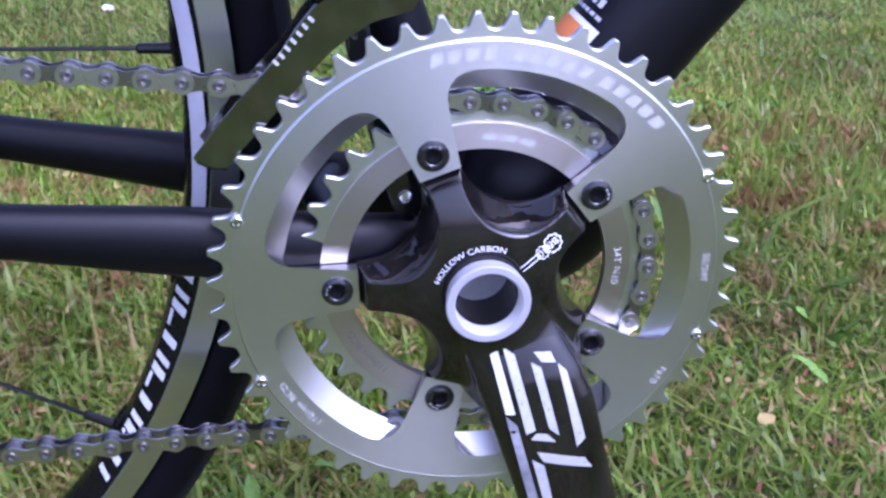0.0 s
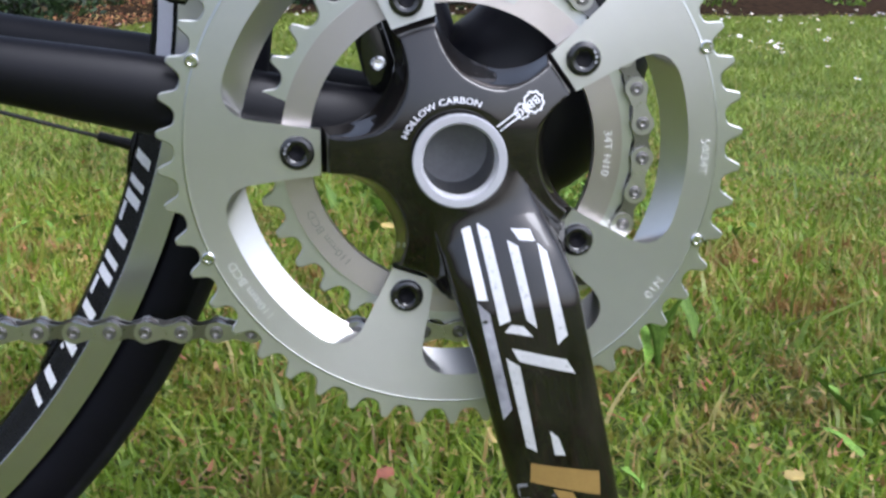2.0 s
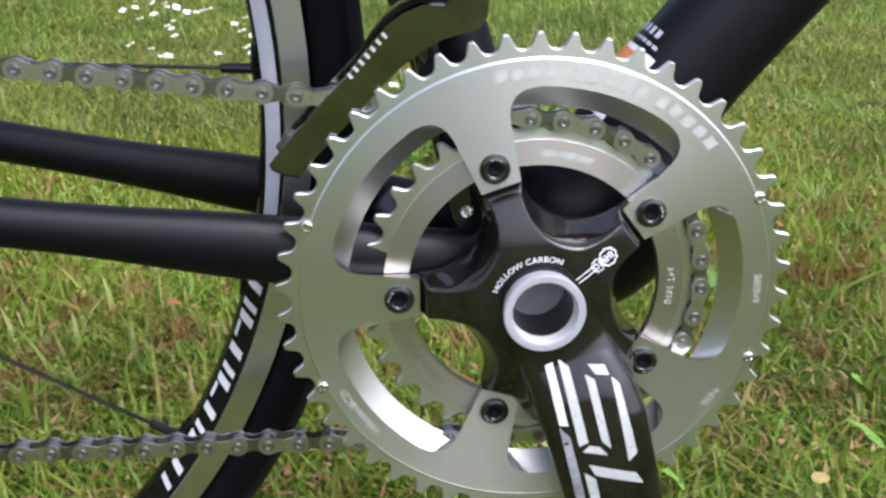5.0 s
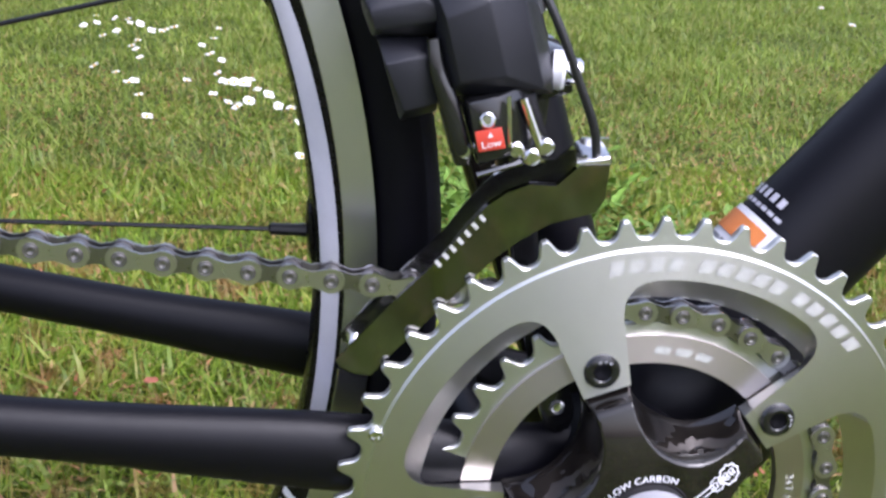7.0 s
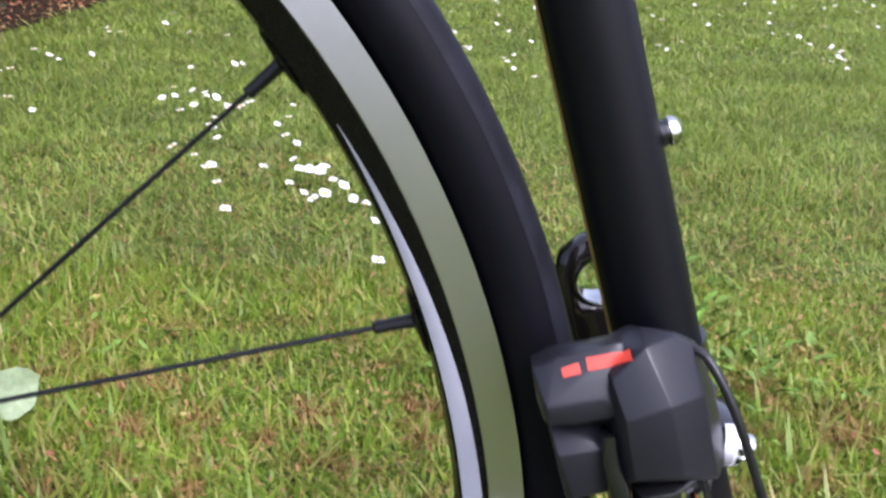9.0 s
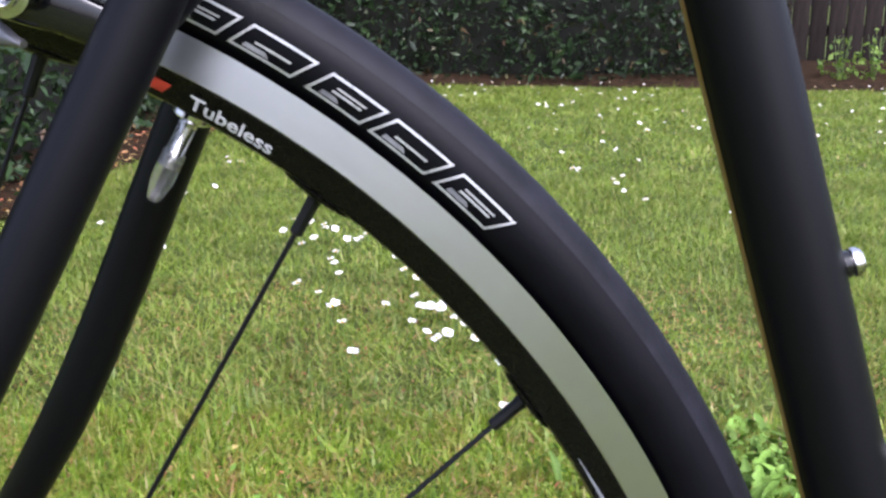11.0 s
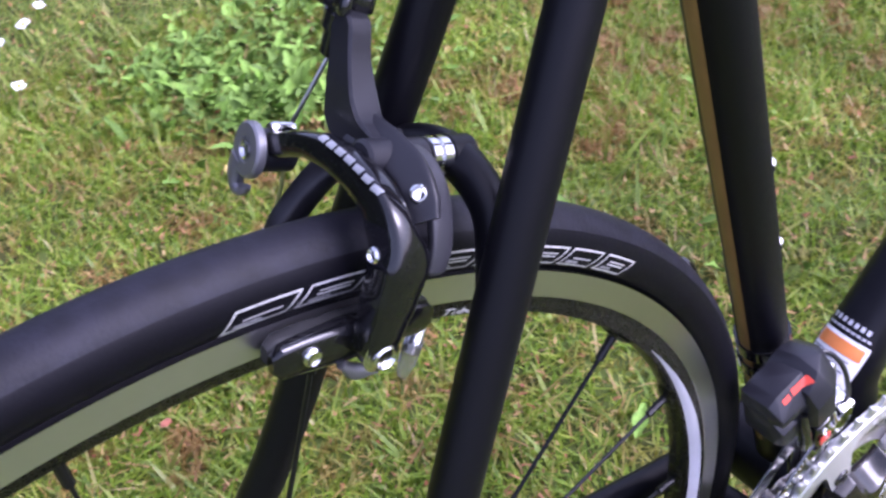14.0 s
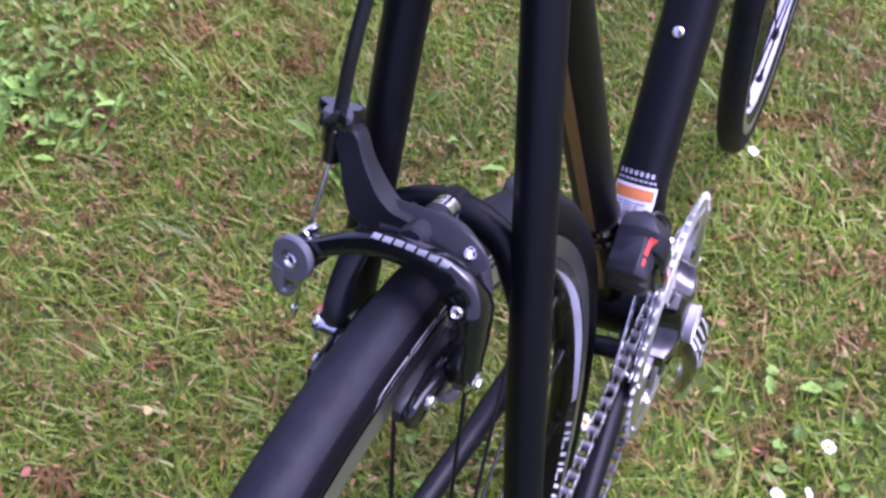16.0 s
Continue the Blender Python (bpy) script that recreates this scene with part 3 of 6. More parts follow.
    for i, (a0, a1) in enumerate(spans):
        bm = bmesh.new()
        lo, hi, t, sl = 0.3204, 0.3286, 0.0008, 0.9
        tw = 0.16

        def lean(a, r):
            return on_tyre(a - sl * (r - lo) / (hi - lo), r)
        strip(bm, [(a0, lo), (a1, lo), (a1, lo + t), (a0, lo + t)], lean, 6, 1)
        strip(bm, [(a0, hi - t), (a1, hi - t), (a1, hi), (a0, hi)], lean, 6, 1)
        strip(bm, [(a0, lo), (a0 - tw, lo), (a0 - tw, hi), (a0, hi)], lean, 1, 6)
        strip(bm, [(a1 + tw, lo), (a1, lo), (a1, hi), (a1 + tw, hi)], lean, 1, 6)
        m = (a0 + a1) / 2
        strip(bm, [(a0 - 0.9, 0.3238), (a1 + 0.7, 0.3238), (a1 + 0.7, 0.3245), (a0 - 0.9, 0.3245)], lean, 5, 1)
        if i % 2:
            strip(bm, [(a0 - 0.9, 0.3252), (a1 + 0.7, 0.3252), (a1 + 0.7, 0.3258), (a0 - 0.9, 0.3258)], lean, 5, 1)
        part("tyre_mark", bm, M_SILVERPRINT, hub, "outlined silver mark on the tyre wall")
        bm = bmesh.new()
        strip(bm, [(a0 - 0.6, 0.3216), (a1 + 1.5, 0.3216), (a1 + 1.9, 0.3230), (a0 - 0.6, 0.3230)], lambda a, r: lean(a, r), 5, 2)
        part("tyre_mark_shade", bm, M_GREY, hub)
    # valve
    d = Vector((math.cos(radians(62.3)), 0, math.sin(radians(62.3))))
    bm = bmesh.new()
    knob(bm, c + d * 0.2955, -d, [(0, 0.0062), (0.0015, 0.0062), (0.0025, 0.0048), (0.003, 0.0030)] + [(0.0035 + 0.0005 * k, 0.0030 if k % 2 else 0.0026) for k in range(30)], 18)
    valve = part("valve", bm, M_STEEL, hub, "nickel valve with a clear cap")
    bm = bmesh.new()
    knob(bm, c + d * 0.2825, -d, [(0, 0.0034), (0.0008, 0.0037), (0.010, 0.0035), (0.014, 0.0026), (0.0165, 0.0018), (0.017, 0.0008)], 16)
    part("valve_cap", bm, M_CAP, valve, "clear plastic cap")
    return hub


rear_angles = [1.6 + 17.45 * k for k in range(-2, 6)] + [88.85 + 18.35 * k for k in range(1, 12)]
build_wheel("rear_wheel", bike, HUB, rear_angles, True, (-0.004, -0.002, 0.0256, 0.034, -0.033, -0.034, 0.015, -0.012))
front = build_wheel("front_wheel", bike, Vector((0, 0, 0)), [5 + 18 * k for k in range(20)], False)
bm = bmesh.new()
revolve(bm, [(0.2942, -0.0072), (0.2939, -0.0040), (0.2939, 0.0040), (0.2942, 0.0072)], Vector((0, 0, 0)), 160, False)
part("spoke_bed", bm, M_SPINDLE, front, "bare silver inner face of the rim")
front.matrix_basis = pose(0.585, -0.018, 0.3405, 0, 0, 1.8)

# ---------------------------------------------------------------- crankset
RY = -0.0520
OUT, INN = 0.0836, 0.0468


def sector_loop(arc_r, flare, corner):
    """The inner edge of the outer ring: five windows and the five tabs between them."""
    pts = []
    for k in range(5):
        a0 = 180 + 72 * k
        n0, t0 = (math.cos(radians(a0)), math.sin(radians(a0))), (-math.sin(radians(a0)), math.cos(radians(a0)))
        a1 = a0 + 72
        n1, t1 = (math.cos(radians(a1)), math.sin(radians(a1))), (-math.sin(radians(a1)), math.cos(radians(a1)))

        def edge(n, t, r, s):
            w = 0.0080 + flare * max(r - 0.050, 0)
            return (n[0] * r + s * t[0] * w, n[1] * r + s * t[1] * w)
        rc = math.sqrt(arc_r ** 2 - (0.0080 + flare * (arc_r - 0.05)) ** 2)
        c0, c1 = edge(n0, t0, rc, 1), edge(n1, t1, rc, -1)
        b0 = math.atan2(c0[1], c0[0])
        b1 = math.atan2(c1[1], c1[0])
        if b1 < b0:
            b1 += 2 * math.pi
        e0, e1 = edge(n0, t0, rc - corner, 1), edge(n1, t1, rc - corner, -1)
        s0 = (math.cos(b0 + corner / arc_r) * arc_r, math.sin(b0 + corner / arc_r) * arc_r)
        s1 = (math.cos(b1 - corner / arc_r) * arc_r, math.sin(b1 - corner / arc_r) * arc_r)

        def bez(p, q, r, n):
            return [((1 - t) ** 2 * p[0] + 2 * t * (1 - t) * q[0] + t * t * r[0], (1 - t) ** 2 * p[1] + 2 * t * (1 - t) * q[1] + t * t * r[1]) for t in [i / n for i in range(n)]]
        i0, i1 = edge(n0, t0, INN, 1), edge(n1, t1, INN, -1)
        for i in range(4):
            pts.append((i0[0] + (e0[0] - i0[0]) * i / 4, i0[1] + (e0[1] - i0[1]) * i / 4))
        pts += bez(e0, c0, s0, 10)
        b0s, b1s = b0 + corner / arc_r, b1 - corner / arc_r
        pts += [(math.cos(b0s + (b1s - b0s) * i / 16) * arc_r, math.sin(b0s + (b1s - b0s) * i / 16) * arc_r) for i in range(16)]
        pts += bez(s1, c1, e1, 10)
        for i in range(5):
            pts.append((e1[0] + (i1[0] - e1[0]) * i / 4, e1[1] + (i1[1] - e1[1]) * i / 4))
    return pts


def circle(r, n=160, phase=0.0):
    return [(r * math.cos(2 * math.pi * (k + phase) / n), r * math.sin(2 * math.pi * (k + phase) / n)) for k in range(n)]


def teeth(n, pitch_r, tip):
    """The toothed outline of a chainring."""
    root = pitch_r - 0.0036
    out = []
    for k in range(n):
        top = tip - root
        for f, h in ((0.0, 0.0), (0.10, 0.02), (0.19, 0.10), (0.26, 0.26), (0.31, 0.50), (0.36, 0.76), (0.405, 0.94), (0.44, 1.0), (0.56, 1.0), (0.595, 0.94), (0.64, 0.76), (0.69, 0.50), (0.74, 0.26), (0.81, 0.10), (0.90, 0.02)):
            r = root + top * h
            a = 2 * math.pi * (k + f) / n
            out.append((r * math.cos(a), r * math.sin(a)))
    return out


bm = bmesh.new()
lf, lb = sector_loop(OUT, 0.16, 0.0125), sector_loop(0.0752, 0.02, 0.004)
a = fill(bm, [circle(0.0936), lf], RY)
b = fill(bm, [circle(0.0936), lb], RY + 0.0062)
join(bm, a[0], b[0])
outer_ring = part("outer_chainring", bm, M_RING, bike, "large silver brushed aluminium chainring", 30)
bm = bmesh.new()
va = [bm.verts.new((x, RY, BBZ + z)) for x, z in lf]
vb = [bm.verts.new((x, RY + 0.0062, BBZ + z)) for x, z in lb]
join(bm, va, vb)
part("window_wall", bm, M_WALL, outer_ring, "polished milled chamfer of the windows", 25)
bm = bmesh.new()
tooth_plate(bm, teeth(50, 0.1011, 0.1036), circle(0.090), RY + 0.0008, RY + 0.0034)
part("tooth_rim", bm, M_TOOTH, outer_ring, "ring of fifty silver teeth", 30)
bm = bmesh.new()
revolve(bm, [(0.0934, RY + 0.00002), (0.0937, RY - 0.0001), (0.0940, RY + 0.00005), (0.0948, RY + 0.0010), (0.0948, RY + 0.0020)], Vector((0, 0, BBZ)), 200, False)
part("edge_chamfer", bm, M_TOOTH, outer_ring, "bright turned edge of the ring", 40)
for deg in (160.6, 203.4, 22.4, -20.5):
    bm = bmesh.new()
    knob(bm, polar(0.0950, deg, RY + 0.002), (0, -1, 0), [(0, 0.0024), (0.0026, 0.0024), (0.0030, 0.0020), (0.0030, 0.0013), (0.0024, 0.0010), (0.0024, 0.0)], 16)
    part("shift_pin", bm, M_STEEL, outer_ring, "small steel pin")
for a0, n in ((101.5, 4), (82.8, 5), (60.4, 5)):
    for i in range(n):
        a = a0 - i * 4.1
        bm = bmesh.new()
        strip(bm, [(a, 0.0866), (a - 2.9, 0.0866), (a - 3.6, 0.0911), (a - 0.7, 0.0911)], lambda u, v: polar(v, u, RY - 0.00025), 5, 2)
        part("ring_mark", bm, M_RINGPRINT, outer_ring, "pale slanted mark")
for body, r, deg, h, out in (("50/34T", 0.0884, -1.5, 0.0030, True), ("N10", 0.0884, -34.5, 0.0033, True), ("110mm BCD", 0.0872, 214.5, 0.0031, True)):
    bm = bmesh.new()
    round_word(bm, body, r, deg, h, RY - 0.00025, outward=out, spread=1.05)
    part("ring_lettering", bm, M_LASER, outer_ring, "fine pale engraved lettering")

IY = -0.0450
bm = bmesh.new()
plate(bm, [circle(0.0612), circle(0.0512)], IY, IY + 0.004)
inner_ring = part("inner_chainring", bm, M_INNER, bike, "small grey anodised chainring", 30)
bm = bmesh.new()
tooth_plate(bm, teeth(34, 0.0687, 0.0711), circle(0.060), IY + 0.0012, IY + 0.0036)
part("tooth_rim", bm, M_TOOTH, inner_ring, "ring of thirty-four silver teeth", 30)
for body, deg in (("34T N10", -2.0), ("110mm BCD", 216.0)):
    bm = bmesh.new()
    round_word(bm, body, 0.0547, deg, 0.0030, IY - 0.00025, spread=1.05)
    part("ring_lettering", bm, M_LASER_DARK if deg > 0 else M_LASER, inner_ring, "fine engraved lettering")
for i in range(3):
    a = 88 - i * 7.5
    bm = bmesh.new()
    strip(bm, [(a, 0.0545), (a - 5.6, 0.0545), (a - 6.3, 0.0574), (a - 0.7, 0.0574)], lambda u, v: polar(v, u, IY - 0.00025), 6, 2)
    part("ring_mark", bm, M_RINGPRINT, inner_ring, "pale slanted mark")

# crank arm with its spider
AX = Vector((math.cos(radians(-72)), 0, math.sin(radians(-72))))
AW = Vector((-AX.z, 0, AX.x))
ARM = [(0.000, 0.001, 0.0150, -0.0600, -0.050), (0.010, 0.0018, 0.0165, -0.0630, -0.050), (0.020, 0.0026, 0.0180, -0.0662, -0.051), (0.030, 0.0036, 0.0195, -0.0702, -0.054), (0.040, 0.0045, 0.0205, -0.0738, -0.058),
       (0.055, 0.0050, 0.0212, -0.0775, -0.061), (0.075, 0.0038, 0.0202, -0.0795, -0.063), (0.100, 0.0020, 0.0196, -0.0795, -0.064), (0.128, 0.0005, 0.0188, -0.0775, -0.063),
       (0.150, -0.0008, 0.0182, -0.0742, -0.061), (0.168, -0.0010, 0.0176, -0.0712, -0.058), (0.182, -0.0010, 0.0158, -0.0700, -0.0575), (0.190, -0.0010, 0.0118, -0.0695, -0.0575), (0.1940, -0.0010, 0.0070, -0.0685, -0.058), (0.1953, -0.0010, 0.0025, -0.067, -0.059)]


def arm_at(s):
    for p, q in zip(ARM, ARM[1:]):
        if p[0] <= s <= q[0]:
            t = (s - p[0]) / (q[0] - p[0])
            return [x + (y - x) * t for x, y in zip(p, q)]
    return list(ARM[-1])


def on_arm(s, w, lift=0.0003):
    _, c, hw, yf, yb = arm_at(s)
    k = min(abs((w - c) / hw), 0.97)
    y = (yf + yb) / 2 + (yf - yb) / 2 * (1 - k ** 3.0) ** (1 / 3.0)
    p = BB + AX * s + AW * w
    return Vector((p.x, y - lift, p.z))


def arm_front(s, w):
    """The depth of the lever's front at a place, falling away beside it."""
    _, c, hw, yf, yb = arm_at(s)
    k = min(abs((w - c) / hw), 1.0)
    return (yf + yb) / 2 + (yf - yb) / 2 * (1 - k ** 3.0) ** (1 / 3.0) + max(abs(w - c) - hw, 0) * 2.0


def soft_min(a, b, k):
    h = max(k - abs(a - b), 0) / k
    return min(a, b) - h * h * k / 4


def spider_field(x, z, web, half, reach, k):
    """How far a place lies outside a rounded star of five arms: web, the radius between the arms; half, the arms' half width."""
    d = math.hypot(x, z) - web
    for i in range(5):
        a = radians(180 + 72 * i)
        u, v = x * math.cos(a) + z * math.sin(a), -x * math.sin(a) + z * math.cos(a)
        if u > 0:
            d = soft_min(d, max(abs(v) - half, u - reach), k)
    s, w = x * AX.x + z * AX.z, x * AW.x + z * AW.z
    if s > 0:
        d = soft_min(d, max(abs(w - 0.0035) - 0.0125 - half, s - reach), 0.010)
    return d


def spider_edge(t):
    """The radius of the spider at the angle t."""
    lo, hi = 0.02, 0.06
    for _ in range(22):
        m = (lo + hi) / 2
        lo, hi = (m, hi) if spider_field(m * math.cos(t), m * math.sin(t), 0.0290, 0.0083, 0.0466, 0.018) < 0 else (lo, m)
    return lo


def spider_top(r):
    """The front face of the spider: level at the hub, falling to the chainring at the arms' ends."""
    k = min(max((r - 0.0180) / 0.0286, 0), 1)
    return -0.0650 + 0.0075 * (0.5 * k + 0.5 * k * k)


bm = bmesh.new()
NS = 540
ringsA = []
EDGE = [spider_edge(2 * math.pi * k / NS) for k in range(NS)]
for j in range(35):
    ring = []
    for k in range(NS):
        t, R = 2 * math.pi * k / NS, EDGE[k]
        r = 0.012 + (R - 0.012) * (j / 34) ** 0.8
        x, z = r * math.cos(t), r * math.sin(t)
        lip = spider_field(x, z, 0.0212, 0.0072, 0.0448, 0.019)
        rim = spider_field(x, z, 0.0290, 0.0083, 0.0466, 0.018)
        f = max(lip + 0.0012, 0) / max(lip + 0.0012 - min(rim, -1e-5), 1e-5)
        f = f * f * (3 - 2 * f) * 0.35 + 0.65 * f ** 1.25
        crease = 0.0004 * math.sin(math.pi * min(f, 1)) * noise.noise((t * 9, f * 5, 2.0)) * min(max((0.040 - R) / 0.008, 0), 1)
        yt = spider_top(r)
        y = yt + (-0.0475 - yt) * f + crease
        s, w = x * AX.x + z * AX.z, x * AW.x + z * AW.z
        if s > 0:
            y = soft_min(y, arm_front(s, w) + 0.0003, 0.007)
        ring.append(bm.verts.new((x, y, BBZ + z)))
    ringsA.append(ring)
ringsA.append([bm.verts.new((EDGE[k] * math.cos(2 * math.pi * k / NS), -0.0440, BBZ + EDGE[k] * math.sin(2 * math.pi * k / NS))) for k in range(NS)])
back_ring = [bm.verts.new((0.012 * math.cos(2 * math.pi * k / NS), -0.0440, BBZ + 0.012 * math.sin(2 * math.pi * k / NS))) for k in range(NS)]
for a, b in zip(ringsA, ringsA[1:] + [back_ring]):
    join(bm, a, b)
join(bm, back_ring, ringsA[0])
crank = part("crank_arm", bm, M_CARBON, bike, "lacquered black carbon crank with a five-armed spider", 50)

# the arm proper, with the pedal hole cut through
bm = bmesh.new()
st = []
SEG = 36
fine = []
for p, q in zip(ARM[2:], ARM[3:]):
    for k in range(4):
        fine.append([x + (y - x) * k / 4 for x, y in zip(p, q)])
fine.append(list(ARM[-1]))
for s, c, hw, yf, yb in fine:
    ring = []
    for k in range(SEG):
        t = 2 * math.pi * k / SEG
        cx, sx = math.cos(t), math.sin(t)
        w = c + hw * math.copysign(abs(cx) ** (2 / 3.0), cx)
        y = (yf + yb) / 2 + (yb - yf) / 2 * math.copysign(abs(sx) ** (2 / 3.0), sx)
        p = BB + AX * s + AW * w
        ring.append(bm.verts.new((p.x, y, p.z)))
    st.append(ring)
for a, b in zip(st, st[1:]):
    join(bm, a, b)
bm.faces.new(st[0][::-1])
bm.faces.new(st[-1])
lever = part("crank_lever", bm, M_CARBON, crank, "glossy black carbon lever", 50)
PEDAL = BB + AX * 0.1765 + AW * (-0.0008)
cutters = []
for c, r in ((PEDAL, 0.0098), (BB, 0.0150)):
    bm = bmesh.new()
    tube(bm, [(c.x, -0.12, c.z), (c.x, 0.02, c.z)], r, None, (0, 0, 1), 40)
    cut = part("cutter", bm, M_CARBON, None)
    md = lever.modifiers.new("hole", "BOOLEAN")
    md.operation, md.object, md.solver = "DIFFERENCE", cut, "EXACT"
    cutters.append(cut)
bpy.context.view_layer.update()
done = bpy.data.meshes.new_from_object(lever.evaluated_get(bpy.context.evaluated_depsgraph_get()))
lever.modifiers.clear()
lever.data = done
for cut in cutters:
    bpy.data.objects.remove(cut)
bm = bmesh.new()
revolve(bm, [(0.0112, -0.0712), (0.0106, -0.0716), (0.0090, -0.0716), (0.0082, -0.0708), (0.0079, -0.066), (0.0079, -0.0575), (0.0100, -0.0572), (0.0100, -0.068)], Vector((PEDAL.x, 0, PEDAL.z)), 40)
part("pedal_insert", bm, M_TOOTH, crank, "bright threaded steel insert")

bm = bmesh.new()
revolve(bm, [(0.0157, -0.0695), (0.0160, -0.0718), (0.0155, -0.0724), (0.0131, -0.0724), (0.0126, -0.0718), (0.0125, -0.060), (0.0125, 0.062), (0.0150, 0.062), (0.0150, -0.0695)], BB, 64)
SP = bmesh.new()
revolve(SP, [(0.01235, -0.0462), (0.0100, -0.0458), (0.0001, -0.0458)], BB, 48, False)
spindle = part("spindle", bm, M_SPINDLE, bike, "hollow grey aluminium spindle end")

bm = bmesh.new()
revolve(bm, [(0.01262, -0.07185), (0.01235, -0.0712), (0.01235, -0.0450)], BB, 64, False)
part("spindle_bore", bm, M_BORE, spindle, "bare bore of the spindle, its colour lifted to look lit")
part("spindle_plug", SP, M_PLUG, spindle, "dull grey plug inside the spindle")

# print on the crank
def arm_print(name, quads, mat, label):
    bm = bmesh.new()
    for q in quads:
        strip(bm, q, lambda s, w: on_arm(s, w), 10, 4)
    part(name, bm, mat, crank, label)


arm_print("white_bar", [[(0.0205, -0.0062), (0.0215, -0.0031), (0.0482, -0.0055), (0.0472, -0.0089)]], M_WHITE, "white maker's bar")
arm_print("silver_bar", [[(0.0225, -0.0009), (0.0265, 0.0023), (0.0569, -0.0002), (0.0573, -0.0042)]], M_SILVERPRINT, "slanted silver bar")
arm_print("silver_bar", [[(0.0601, -0.0034), (0.0583, -0.0003), (0.0602, 0.0035), (0.0648, 0.0056)]], M_SILVERPRINT, "short silver cross bar")
arm_print("silver_bar", [[(0.0311, 0.0072), (0.0342, 0.0102), (0.0625, 0.0077), (0.0582, 0.0050)]], M_SILVERPRINT, "slanted silver bar")
arm_print("silver_bar", [[(0.0279, 0.0095), (0.0302, 0.0158), (0.0345, 0.0162), (0.0325, 0.0112)]], M_SILVERPRINT, "short silver cross bar")
arm_print("silver_bar", [[(0.0352, 0.0168), (0.0389, 0.0190), (0.0681, 0.0170), (0.0703, 0.0127)]], M_SILVERPRINT, "slanted silver bar")
arm_print("grey_bar", [[(0.0478, -0.0092), (0.0527, -0.0063), (0.0878, -0.0091), (0.0909, -0.0131)]], M_GREY, "slanted grey bar")
arm_print("silver_bar", [[(0.0662, -0.0028), (0.0761, 0.0141), (0.0822, 0.0157), (0.0715, -0.0017)]], M_SILVERPRINT, "silver cross bar")
arm_print("silver_bar", [[(0.0690, -0.0056), (0.0732, -0.0020), (0.1063, -0.0053), (0.1032, -0.0084)]], M_SILVERPRINT, "long silver bar")
arm_print("silver_bar", [[(0.0997, 0.0012), (0.1032, 0.0034), (0.1110, 0.0039), (0.1095, 0.0003)]], M_SILVERPRINT, "short silver bar")
arm_print("gold_shape", [[(0.1098, -0.0087), (0.1217, 0.0138), (0.1314, 0.0117), (0.1172, -0.0109)], [(0.1225, -0.0040), (0.1264, 0.0026), (0.1625, 0.0083), (0.1390, 0.0000)], [(0.1285, -0.0010), (0.1400, 0.0030), (0.1524, -0.0120), (0.1455, -0.0136)]], M_GOLD, "gold wedge-shaped emblem")
bm = bmesh.new()
vv, ff = word("LIGHT")
ww = max(v[0] for v in vv)
lay(bm, vv, ff, lambda u, v: on_arm(0.1165 + 0.0355 * u / ww - 0.0022 * 0, -0.0156 - 0.0038 * u / ww + 0.0036 * v))
part("arm_lettering", bm, M_GREY, crank, "thin grey lettering")


def spider_y(r):
    return spider_top(r) - 0.0004


bm = bmesh.new()
round_word(bm, "HOLLOW CARBON", 0.0186, 113.5, 0.0021, 0, spread=1.15, slope=lambda r: spider_y(r), bold=0.01)
part("arc_lettering", bm, M_WHITE, crank, "white lettering round the spindle")
bm = bmesh.new()
n36 = Vector((math.cos(radians(36)), 0, math.sin(radians(36))))
t36 = Vector((-n36.z, 0, n36.x))


def on_boss(u, v):
    p = n36 * u + t36 * v
    return Vector((p.x, spider_y(math.hypot(u, v)), BBZ + p.z))


for v in (-0.0011, 0.0007):
    strip(bm, [(0.0168, v), (0.0250, v), (0.0250, v + 0.0005), (0.0168, v + 0.0005)], on_boss, 5, 1)
for uc, rr in ((0.0318, 0.0037), (0.0268, 0.0027)):
    ol = [(uc + rr * (1 + 0.07 * math.cos(9 * t)) * math.cos(t), rr * (1 + 0.07 * math.cos(9 * t)) * math.sin(t)) for t in [2 * math.pi * k / 54 for k in range(54)]]
    il = [(uc + (u - uc) * 0.82, v * 0.82) for u, v in ol]
    lay(bm, ol + il, [(k, (k + 1) % 54, 54 + (k + 1) % 54, 54 + k) for k in range(54)], on_boss)
vv, ff = word("BB30", 0.01)
ww = max(v[0] for v in vv)
lay(bm, vv, ff, lambda u, v: on_boss(0.0342 - 0.0092 * u / ww, 0.0014 - 0.0028 * v))
part("arc_lettering", bm, M_WHITE, crank, "white outlined standard mark")

